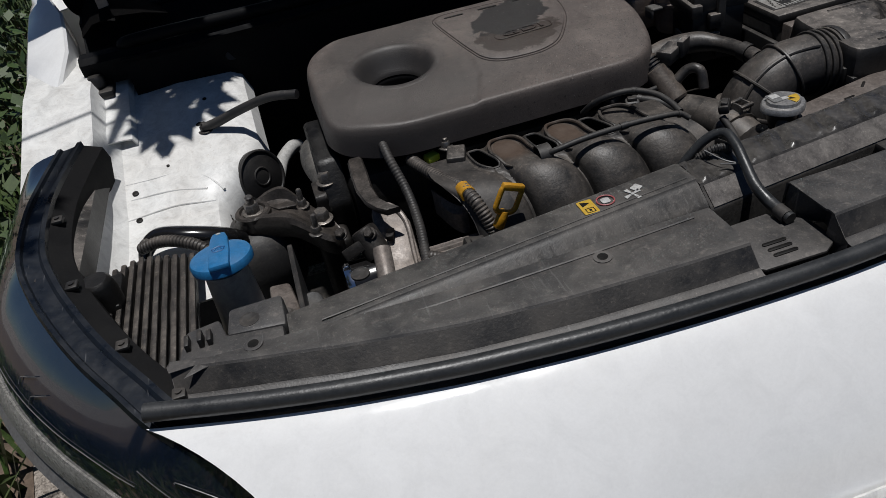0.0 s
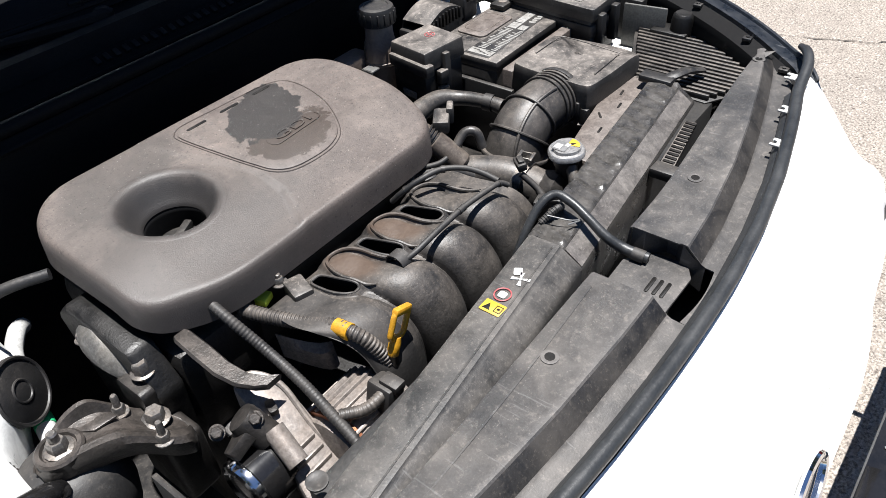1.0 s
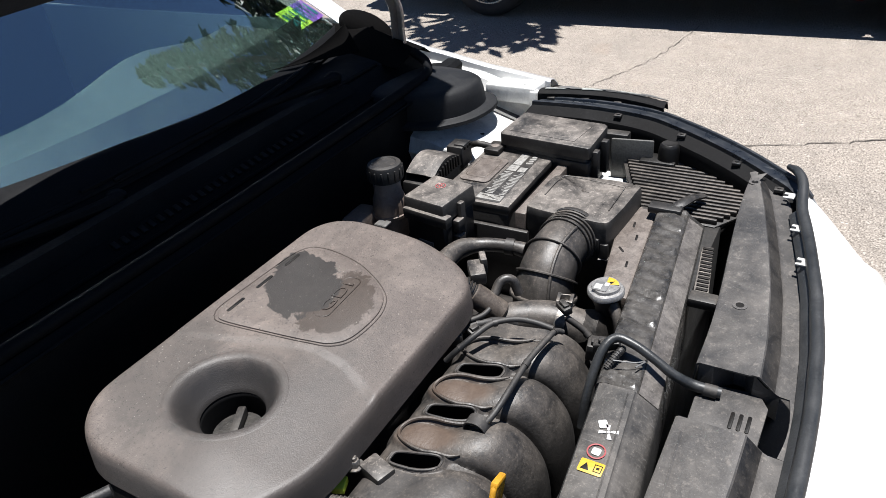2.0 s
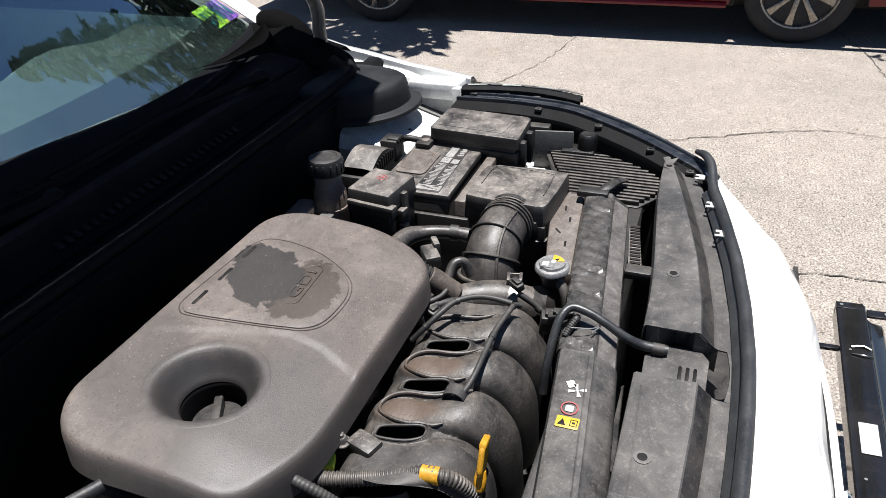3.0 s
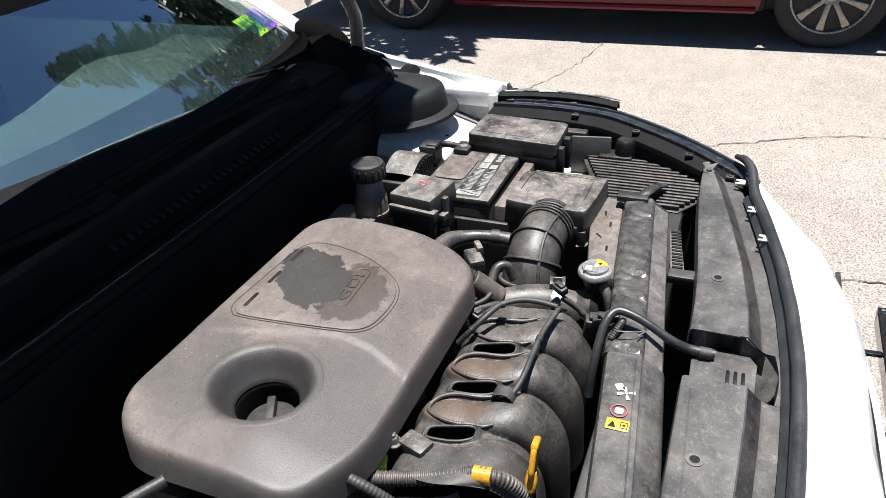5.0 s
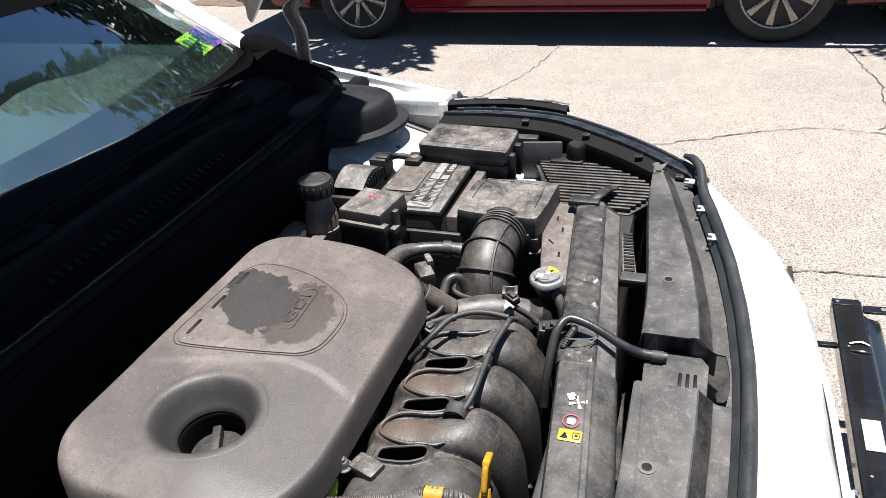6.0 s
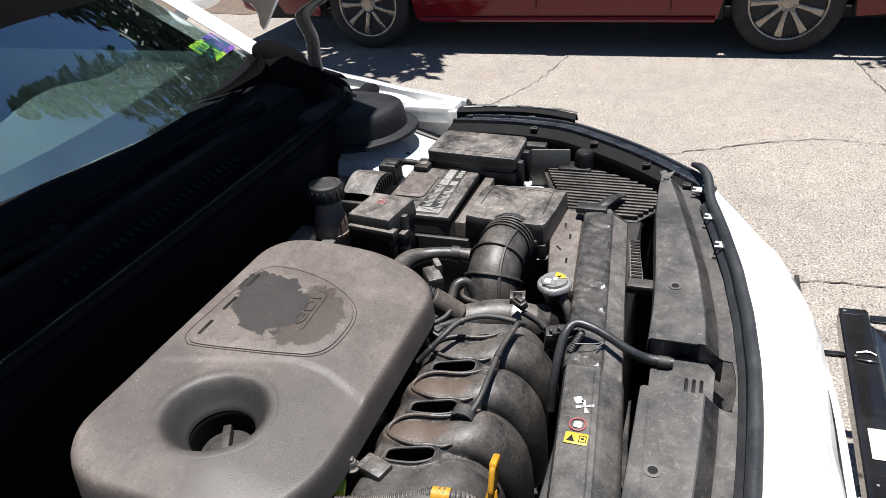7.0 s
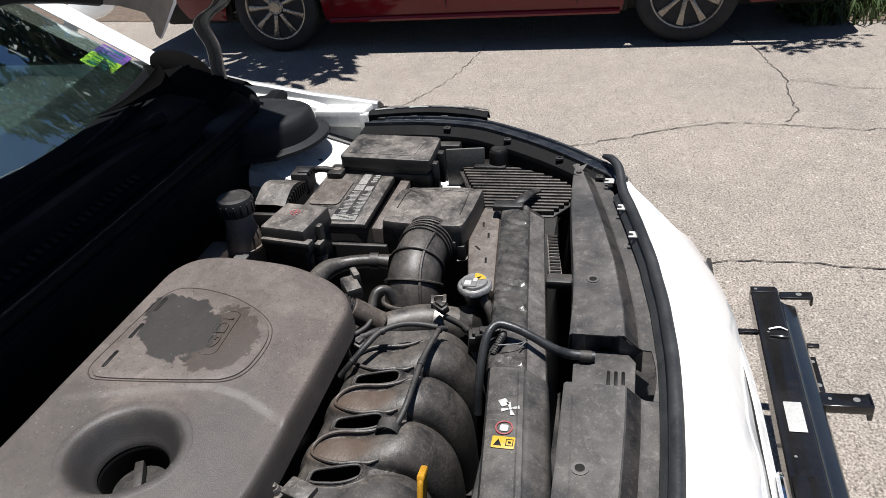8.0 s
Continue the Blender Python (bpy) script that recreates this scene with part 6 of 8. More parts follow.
def terminal_cover():
    """The hinged cover over the plus terminal: stepped box, plus sign, label and latches."""
    t = thing("terminal_cover", "dusty black cover box over the battery's plus terminal", "terminal cover", (0.30, 0.60, 0.66))
    m = Matrix.Rotation(radians(-8), 4, "Z")
    bm = B()
    box(bm, (0.250, 0.562, 0.650), (0.352, 0.655, 0.752), 0.004, m)
    part("body", bm, M_PLASTIC, t)
    bm = B()
    box(bm, (0.247, 0.556, 0.752), (0.357, 0.660, 0.792), 0.005, m, 2, 0.05)
    box(bm, (0.240, 0.553, 0.746), (0.262, 0.663, 0.770), 0.004, m)
    part("lid", bm, M_BOX, t)
    bm = B()
    c = Vector((0.318, 0.612, 0.7925))
    tube(bm, [c + Vector((0.010 * math.cos(a * math.pi / 12), 0.010 * math.sin(a * math.pi / 12), 0)) for a in range(25)], 0.0009, 6, 1, smooth=False, caps=False)
    box(bm, c - Vector((0.006, 0.001, 0.0004)), c + Vector((0.006, 0.001, 0.0004)), 0.0001)
    box(bm, c - Vector((0.001, 0.006, 0.0004)), c + Vector((0.001, 0.006, 0.0004)), 0.0001)
    part("plus_sign", bm, M_RPRINT, t, "red plus sign")
    bm = B()
    box(bm, (0.2435, 0.595, 0.690), (0.2465, 0.632, 0.704), 0.0005, m)
    part("label_plate", bm, M_GPRINT, t)
    for z in (0.735, 0.700):
        bm = B()
        box(bm, (0.268, 0.546, z - 0.014), (0.290, 0.562, z + 0.014), 0.003, m)
        part("latch", bm, M_BOX, t)
    bm = B()
    box(bm, (0.285, 0.548, 0.66), (0.30, 0.560, 0.78), 0.003, m)
    part("hinge_rib", bm, M_BOX, t)


terminal_cover()


def fuse_box():
    t = thing("fuse_box", "dusty black fuse box with a stepped lid", "fuse box", (0.66, 0.51, 0.6))
    out = [(0.590, 0.404), (0.594, 0.399), (0.716, 0.402), (0.726, 0.412), (0.742, 0.606), (0.734, 0.614), (0.616, 0.618), (0.608, 0.611)]
    big = [(0.667 + (x - 0.667) * 1.03, 0.51 + (y - 0.51) * 1.03) for x, y in out]
    bm = B()
    prism(bm, big, 0.757, 0.786, 0.0035, seg=2)
    lid = part("lid", bm, M_BOX, t)
    for k, z in enumerate((0.738, 0.712)):
        bm = B()
        prism(bm, [(0.667 + (x - 0.667) * (0.99 + 0.02 * (k == 0)), 0.51 + (y - 0.51) * (0.99 + 0.02 * (k == 0))) for x, y in out], z - 0.018, z + 0.010, 0.004)
        part("rim", bm, M_PLASTIC, t)
    bm = B()
    prism(bm, [(0.667 + (x - 0.667) * 0.95, 0.51 + (y - 0.51) * 0.95) for x, y in out], 0.56, 0.760, 0.004)
    part("body", bm, M_PLASTIC, t)
    bm = B()
    prism(bm, [(0.612, 0.440), (0.700, 0.430), (0.716, 0.600), (0.628, 0.604)], 0.7845, 0.7872, 0.0010)
    part("raised_field", bm, M_BOX, lid)
    for x, y in ((0.680, 0.392), (0.745, 0.47), (0.62, 0.393)):
        bm = B()
        box(bm, (x - 0.010, y - 0.008, 0.690), (x + 0.010, y + 0.010, 0.768), 0.003)
        part("latch", bm, M_PLASTIC, t)
    bm = B()
    box(bm, (0.745, 0.36, 0.60), (0.775, 0.455, 0.755), 0.004)
    part("bracket", bm, M_PLASTIC, t)


fuse_box()


def air_cleaner():
    """Rounded filter box and the ribbed elbow that leaves it."""
    t = thing("air_cleaner", "dusty black air filter housing", "air filter box", (0.47, 0.36, 0.5))
    bm = B()
    out = [(0.352, 0.292), (0.372, 0.272), (0.520, 0.262), (0.572, 0.284), (0.590, 0.330), (0.576, 0.420), (0.545, 0.446), (0.392, 0.452), (0.362, 0.430)]
    rows = []
    ring = [Vector((x, y, 0)) for x, y in out]
    ring = spline([*ring, ring[0]], 5)[:-1]
    c = Vector((0.468, 0.358, 0))
    for s, z in ((1.0, 0.52), (1.0, 0.655), (1.03, 0.656), (1.03, 0.672), (1.0, 0.674), (0.990, 0.735), (0.980, 0.745), (0.962, 0.750), (0.925, 0.7515), (0.80, 0.752), (0.5, 0.753), (0.1, 0.753)):
        rows.append([(c.x + (p.x - c.x) * s, c.y + (p.y - c.y) * s, z - (0.030 * smooth(0.50, 0.60, p.x) if z > 0.70 else 0)) for p in ring])
    loft(bm, rows, close=True)
    bm.faces.new(bm.verts[-len(ring):])
    part("housing", bm, M_BOX, t)
    bm = B()
    tube(bm, [(x, y, 0.7545) for x, y in [(0.40, 0.29), (0.49, 0.29), (0.50, 0.30), (0.51, 0.40), (0.50, 0.425), (0.42, 0.43)]], 0.0011, 6, 4)
    part("moulded_line", bm, M_BOX, t)
    for x, y in ((0.415, 0.262), (0.520, 0.256), (0.36, 0.285)):
        bm = B()
        box(bm, (x - 0.008, y - 0.010, 0.625), (x + 0.008, y + 0.006, 0.705), 0.003)
        part("latch", bm, M_PLASTIC, t)
    # elbow
    h = thing("intake_elbow", "ribbed dusty rubber intake elbow", "intake hose", (0.24, 0.36, 0.6))
    line = [(0.372, 0.352, 0.704), (0.345, 0.352, 0.706), (0.318, 0.354, 0.707), (0.282, 0.356, 0.702), (0.250, 0.356, 0.684), (0.232, 0.356, 0.655), (0.224, 0.357, 0.620)]
    bm = B()
    tube(bm, line, [0.052, 0.051, 0.050, 0.051, 0.053, 0.056, 0.056], 32, 8)
    part("body", bm, M_HOSE, h)
    fine = spline(line, 8)

    def ringat(i, r, w, name="rib", mat_=None):
        p = fine[i]
        d = (fine[min(i + 1, len(fine) - 1)] - fine[max(i - 1, 0)]).normalized()
        m = Matrix.Translation(p) @ d.to_track_quat("Z", "Y").to_matrix().to_4x4()
        b2 = B()
        lathe(b2, [(r - 0.006, -w), (r - 0.001, -w), (r, -w * 0.5), (r, w * 0.5), (r - 0.001, w), (r - 0.006, w)], m, 40)
        return part(name, b2, mat_ or M_HOSE, h)
    for i, r, w in ((4, 0.0565, 0.0025), (7, 0.0560, 0.0022), (10, 0.0555, 0.0022), (13, 0.0550, 0.0022), (24, 0.0560, 0.0022), (33, 0.0590, 0.0024), (41, 0.0635, 0.004)):
        ringat(i, r, w)
    bm = B()
    pts = []
    for i in range(14, 46, 3):
        d = (fine[i + 1] - fine[i - 1]).normalized()
        v = Vector((-0.50, -0.42, 0.75))
        v = (v - d * v.dot(d)).normalized()
        pts.append(fine[i] + v * (0.0510 + 0.0055 * smooth(24, 40, i)))
    tube(bm, pts, 0.0034, 8, 3)
    part("long_rib", bm, M_HOSE, h)
    cl = ringat(1, 0.0575, 0.006, "clamp_band", M_PLASTIC)
    bm = B()
    box(bm, (0.352, 0.296, 0.690), (0.372, 0.306, 0.712), 0.003)
    box(bm, (0.348, 0.292, 0.668), (0.356, 0.302, 0.716), 0.002)
    part("clamp_screw", bm, M_PLASTIC, h)
    # small outlet hose to the left
    bm = B()
    tube(bm, [(0.105, 0.520, 0.705), (0.165, 0.530, 0.715), (0.222, 0.525, 0.717), (0.255, 0.490, 0.716), (0.268, 0.440, 0.716), (0.272, 0.410, 0.712)], [0.020, 0.020, 0.019, 0.014, 0.013, 0.015], 14, 8)
    v = whole("breather_hose", bm, M_HOSE, "dark rubber breather hose into the intake elbow", "hose")
    bm = B()
    tube(bm, [(0.267, 0.447, 0.716), (0.270, 0.430, 0.715)], 0.0165, 14, 2)
    part("clip", bm, M_PLASTIC, v)


air_cleaner()


def throttle_hose():
    bm = B()
    tube(bm, [(0.040, 0.420, 0.650), (0.085, 0.398, 0.668), (0.118, 0.352, 0.676), (0.138, 0.300, 0.674), (0.150, 0.255, 0.660)], [0.028, 0.029, 0.031, 0.033, 0.034], 24, 8)
    h = whole("throttle_hose", bm, M_HOSE, "thick dusty rubber hose with a steel clamp", "hose")
    m = Matrix.Translation((0.1435, 0.282, 0.6695)) @ Vector((0.03, -1, -0.15)).to_track_quat("Z", "Y").to_matrix().to_4x4()
    bm = B()
    lathe(bm, [(0.0345, -0.009), (0.0370, -0.009), (0.0370, 0.009), (0.0345, 0.009)], m, 32)
    part("clamp_band", bm, M_STEEL, h, "bright steel hose clamp")
    bm = B()
    lug = Matrix.Translation((0.152, 0.282, 0.706)) @ Matrix.Rotation(radians(12), 4, "Z")
    for dx in (-0.009, 0.009):
        tmp = bmesh.new()
        box(tmp, (dx - 0.0015, -0.012, -0.022), (dx + 0.0015, 0.012, 0.012), 0.001)
        tmp.transform(lug)
        join(bm, tmp)
    tmp = bmesh.new()
    box(tmp, (-0.013, -0.014, 0.006), (0.013, -0.008, 0.012), 0.001)
    box(tmp, (-0.013, 0.008, 0.006), (0.013, 0.014, 0.012), 0.001)
    tmp.transform(lug)
    join(bm, tmp)
    part("clamp_lug", bm, M_STEEL, h)
    bm = B()
    lathe(bm, [(0.040, -0.03), (0.044, -0.01), (0.044, 0.02), (0.030, 0.03), (0, 0.03)], Matrix.Translation((0.155, 0.232, 0.650)) @ Matrix.Rotation(radians(80), 4, "X"), 24)
    part("throttle_body", bm, M_DARKMETAL, h)


throttle_hose()


def purge_valve():
    """Brown solenoid valve with its plug and thin hoses beside the cover."""
    t = thing("purge_valve", "brown plastic solenoid valve with thin hoses", "valve", (0.09, 0.40, 0.66))
    a, b = Vector((0.076, 0.432, 0.748)), Vector((0.098, 0.376, 0.694))
    d = (b - a).normalized()
    m = Matrix.Translation(a) @ d.to_track_quat("Z", "Y").to_matrix().to_4x4()
    L = (b - a).length
    bm = B()
    lathe(bm, [(0.012, -0.012), (0.0165, -0.010), (0.0165, 0.012), (0.0215, 0.016), (0.0215, L - 0.004), (0.018, L), (0.0, L)], m, 24)
    part("coil", bm, M_BROWN, t)
    for k in range(4):
        bm = B()
        lathe(bm, [(0.0160, -0.006 + 0.006 * k), (0.0195, -0.005 + 0.006 * k), (0.0195, -0.003 + 0.006 * k), (0.0160, -0.002 + 0.006 * k)], m, 20)
        part("fin", bm, M_PLASTIC, t)
    bm = B()
    box(bm, (0.085, 0.412, 0.748), (0.135, 0.440, 0.772), 0.004, Matrix.Rotation(radians(35), 4, "Z"))
    box(bm, (0.120, 0.420, 0.750), (0.150, 0.432, 0.780), 0.003, Matrix.Rotation(radians(35), 4, "Z"))
    part("plug", bm, M_BOX, t)
    bm = B()
    tube(bm, [(0.098, 0.392, 0.720), (0.122, 0.388, 0.742), (0.135, 0.372, 0.742), (0.136, 0.360, 0.715)], 0.0085, 10, 6)
    part("outlet", bm, M_HOSE, t)
    bm = B()
    tube(bm, [(0.100, 0.375, 0.695), (0.105, 0.345, 0.665), (0.100, 0.32, 0.640)], 0.0095, 10, 5)
    part("lower_pipe", bm, M_STEEL, t)


purge_valve()


def thin_hoses():
    for name, pts, r, lab in (
            ("vacuum_hose", [(-0.068, 0.392, 0.715), (-0.058, 0.372, 0.738), (-0.036, 0.354, 0.754), (-0.006, 0.338, 0.760), (0.016, 0.310, 0.760), (0.024, 0.282, 0.757), (0.026, 0.252, 0.752)], 0.0049, "thin black vacuum hose over the intake"),
            ("vacuum_hose", [(0.034, 0.240, 0.744), (0.023, 0.247, 0.751), (0.000, 0.250, 0.754), (-0.058, 0.257, 0.753), (-0.127, 0.257, 0.751), (-0.160, 0.259, 0.746), (-0.182, 0.266, 0.738), (-0.190, 0.280, 0.722)], 0.0046, "thin clipped black hose across the runners"),
            ("vacuum_hose", [(0.010, 0.415, 0.705), (0.032, 0.392, 0.712), (0.060, 0.365, 0.708), (0.085, 0.345, 0.690)], 0.0075, "thin black hose beside the valve"),
            ("sensor_cable", [(0.015, 0.425, 0.725), (0.028, 0.402, 0.722), (0.045, 0.385, 0.725), (0.060, 0.378, 0.73)], 0.0045, "thin taped sensor cable"),
            ("sensor_cable", [(0.105, 0.262, 0.715), (0.110, 0.230, 0.690), (0.100, 0.195, 0.66), (0.085, 0.17, 0.63)], 0.0055, "thin taped sensor cable")):
        bm = B()
        tube(bm, pts, r, 10, 8)
        h = whole(name, bm, M_RUBBER, lab, "hose")
        for k in (1, 3):
            if k < len(pts) - 1 and r > 0.0045:
                bm = B()
                p, q = Vector(pts[k]), Vector(pts[k + 1])
                tube(bm, [p, p.lerp(q, 0.18)], r * 1.25, 10, 2)
                part("clip", bm, M_PLASTIC, h)
    # curled strap on the second runner
    bm = B()
    rows = []
    for i in range(15):
        a = radians(-30 + 270 * i / 14)
        rows.append([(-0.186 + w, 0.276 + 0.017 * math.cos(a), 0.734 + 0.014 * math.sin(a)) for w in (-0.010, 0.010)])
    loft(bm, rows, 0.002)
    whole("hose_strap", bm, M_RUBBER, "curled black strap on the runner", "strap")
    # plugs
    rnd = random.Random(8)
    for c, s, z in (((-0.005, 0.408, 0.712), (0.030, 0.020, 0.018), 30), ((0.020, 0.388, 0.708), (0.024, 0.016, 0.016), -20), ((0.112, 0.268, 0.728), (0.030, 0.016, 0.014), 50), ((0.075, 0.195, 0.690), (0.026, 0.040, 0.030), 12), ((0.060, 0.180, 0.715), (0.018, 0.036, 0.020), 12), ((0.045, 0.168, 0.735), (0.012, 0.030, 0.012), 10)):
        bm = B()
        a = Vector(c)
        s = Vector(s) / 2
        box(bm, a - s, a + s, 0.003, Matrix.Rotation(radians(z), 4, "Z") @ Matrix.Rotation(radians(rnd.uniform(-15, 15)), 4, "X"))
        box(bm, a - s * 0.7 + Vector((0, 0, s.z)), a + s * 0.6 + Vector((0, 0, s.z)), 0.002, Matrix.Rotation(radians(z), 4, "Z"))
        whole("cable_plug", bm, M_PLASTIC, "small black cable plug", "plug", group="cable plugs")


thin_hoses()


def radiator():
    t = thing("radiator", "black radiator top with a bright filler cap", "radiator", (0.2, 0.16, 0.3))
    bm = B()
    rows = []
    n = 110
    rw = random.Random(17)
    for i in range(n + 1):
        x = -0.034 + 0.524 * i / n
        yr, yf = beam_y(x) + 0.057, beam_y(x) + 0.001
        row = [(x, yr + 0.006, 0.60), (x, yr + 0.004 + rw.uniform(-1, 1) * 0.001, 0.716), (x, yr + 0.001, 0.7255)]
        for j in range(6):
            u = (j + 0.5) / 6
            fold = 0.0034 * math.sin(i * 0.9 + j * 0.8 + 2.0 * math.sin(i * 0.13)) * math.sin(i * 0.21 + 1.0) + rw.uniform(-1, 1) * 0.0011
            row.append((x, yr + (yf - yr) * u, 0.7285 + fold))
        row += [(x, yf, 0.7265), (x, yf - 0.002, 0.7235), (x, yf - 0.014, 0.7150 + rw.uniform(-1, 1) * 0.0006), (x, yf - 0.030, 0.7040 + rw.uniform(-1, 1) * 0.0005), (x, yf - 0.033, 0.700), (x, yf - 0.034, 0.60)]
        rows.append(row)
    loft(bm, rows, 0.003)
    part("top_seal", bm, surface("foil_seal", (0.024, 0.023, 0.022), 0.30, dust=(0.17, 0.155, 0.14), dusty=0.3, blotch=26, grain=160, relief=0.5), t, "crumpled dusty sealing sheet")
    bm = B()
    loft(bm, [[(x, beam_y(x) - 0.002, 0.7247), (x, beam_y(x) - 0.014, 0.7165), (x, beam_y(x) - 0.030, 0.7055)] for x in [-0.030 + 0.505 * i / 30 for i in range(31)]], 0.0008)
    part("front_flap", bm, M_FLAP, t, "scratched dusty grey flap")
    bm = B()
    box(bm, (-0.50, 0.100, 0.22), (0.52, 0.150, 0.695), 0.006)
    part("core", bm, M_FIN, t)
    # flat end tank behind, with moulded slots
    bm = B()
    prism(bm, [(0.200, 0.190), (0.440, 0.216), (0.520, 0.224), (0.520, 0.262), (0.380, 0.272), (0.300, 0.258), (0.205, 0.240)], 0.655, 0.708, 0.006)
    tank = part("end_tank", bm, M_TAN, t, "dusty tan end tank")
    for x, y, a in ((0.300, 0.222, 8), (0.345, 0.246, 40), (0.395, 0.232, 8), (0.44, 0.25, 8)):
        bm = B()
        prism(bm, pill(x, y, 0.010, 0.0022, 4, 0.002, a), 0.7078, 0.7088, 0.0002)
        part("slot", bm, M_KPRINT, tank)
    # filler neck and cap
    bm = B()
    lathe(bm, [(0.016, 0.60), (0.017, 0.700), (0.022, 0.712), (0.022, 0.730)], Matrix.Translation((0.178, 0.220, 0)), 20)
    part("filler_neck", bm, M_PLASTIC, t)
    bm = B()
    lathe(bm, [(0.024, 0.726), (0.031, 0.728), (0.031, 0.734), (0.029, 0.737), (0.024, 0.738), (0.023, 0.743), (0.0, 0.744)], Matrix.Translation((0.178, 0.220, 0)), 48, squeeze=lambda u: 1 + 0.10 * max(0, math.cos(4 * math.pi * u)) ** 2)
    cap = part("filler_cap", bm, M_CAPMETAL, t, "bright metal filler cap with signs")
    bm = B()
    a0 = -75
    prism(bm, [(0.178, 0.220)] + [(0.178 + 0.0215 * math.cos(radians(a0 + 10 * k)), 0.220 + 0.0215 * math.sin(radians(a0 + 10 * k))) for k in range(9)], 0.7438, 0.7444, 0.0001)
    part("yellow_field", bm, M_YLABEL, cap)
    bm = B()
    prism(bm, [(0.181, 0.212), (0.190, 0.209), (0.186, 0.217)], 0.7445, 0.7449, 0.0001)
    part("sign", bm, M_KPRINT, cap)
    bm = B()
    prism(bm, pill(0.171, 0.226, 0.0135, 0.0125, 4, 0.003), 0.7438, 0.7444, 0.0001)
    field = part("grey_field", bm, M_GPRINT, cap)
    bm = B()
    prism(bm, pill(0.168, 0.230, 0.007, 0.006, 3, 0.001), 0.7445, 0.7449, 0.0001)
    prism(bm, pill(0.178, 0.218, 0.005, 0.004, 3, 0.001), 0.7445, 0.7449, 0.0001)
    part("sign", bm, M_WPRINT, field)
    # overflow hose down from the neck
    bm = B()
    tube(bm, [(0.170, 0.205, 0.712), (0.155, 0.190, 0.690), (0.145, 0.182, 0.650), (0.140, 0.18, 0.58)], 0.010, 12, 6)
    part("overflow_hose", bm, M_HOSE, t)
    bm = B()
    tube(bm, [(0.150, 0.170, 0.66), (0.120, 0.175, 0.672), (0.095, 0.178, 0.66), (0.08, 0.18, 0.62)], 0.019, 14, 6)
    part("outlet_stub", bm, M_HOSE, t)
    # comb strip and catch in front
    bm = B()
    prism(bm, [(0.262, 0.070), (0.262, 0.096), (0.425, 0.116), (0.430, 0.096)], 0.688, 0.696, 0.001)
    comb = part("comb_strip", bm, M_BOX, t)
    for i in range(13):
        bm = B()
        x = 0.272 + 0.012 * i
        y = 0.083 + (x - 0.262) * 0.130
        box(bm, (x, y - 0.010, 0.6955), (x + 0.006, y + 0.010, 0.6985), 0.0008)
        part("tooth", bm, M_KPRINT, comb)
    bm = B()
    box(bm, (0.238, 0.052, 0.690), (0.268, 0.100, 0.708), 0.004)
    box(bm, (0.244, 0.040, 0.685), (0.262, 0.060, 0.702), 0.003)
    part("catch", bm, M_PLASTIC, t)
    # end bracket at the lamp
    bm = B()
    tube(bm, [(0.485, 0.190, 0.730), (0.510, 0.175, 0.735), (0.540, 0.165, 0.732), (0.575, 0.150, 0.722)], [0.012, 0.013, 0.012, 0.010], 10, 5, flat=0.5)
    box(bm, (0.470, 0.170, 0.722), (0.500, 0.235, 0.737), 0.004)
    part("end_bracket", bm, M_PLASTIC, t)
    bm = B()
    prism(bm, [(0.475, 0.112), (0.570, 0.175), (0.575, 0.085)], 0.672, 0.684, 0.002)
    part("side_duct", bm, M_BOX, t)


radiator()


def shield_hose():
    """The hose that climbs over the beam and lies on the platform."""
    bm = B()
    tube(bm, [(-0.045, 0.180, 0.640), (-0.030, 0.178, 0.690), (0.010, 0.172, 0.742), (0.034, 0.158, 0.758), (0.034, 0.130, 0.755), (0.028, 0.098, 0.743), (0.024, 0.068, 0.727), (0.028, 0.040, 0.714), (0.031, 0.003, 0.710)],
         [0.0070, 0.0070, 0.0070, 0.0070, 0.0070, 0.0070, 0.0076, 0.0082, 0.0082], 12, 8)
    h = whole("overflow_pipe", bm, M_SEAL, "black rubber pipe bent over the radiator beam", "hose")
    bm = B()
    tube(bm, [(0.030, 0.008, 0.710), (0.029, 0.026, 0.711)], 0.0098, 12, 2)
    part("end_collar", bm, M_RUBBER, h)
    bm = B()
    tube(bm, [(0.000, 0.150, 0.745), (0.012, 0.120, 0.741), (0.025, 0.108, 0.738), (0.005, 0.118, 0.7385)], 0.0011, 6, 6)
    whole("cable_tie", bm, M_GPRINT, "pale cut cable tie on the beam", "cable tie")
    bm = B()
    tube(bm, [(-0.004, 0.158, 0.730), (0.015, 0.150, 0.742), (0.032, 0.146, 0.742), (0.048, 0.158, 0.72)], 0.006, 8, 6, ribs=0.001, pitch=0.004)
    whole("cable_sleeve", bm, M_RUBBER, "ribbed black cable sleeve", "cable conduit")


shield_hose()


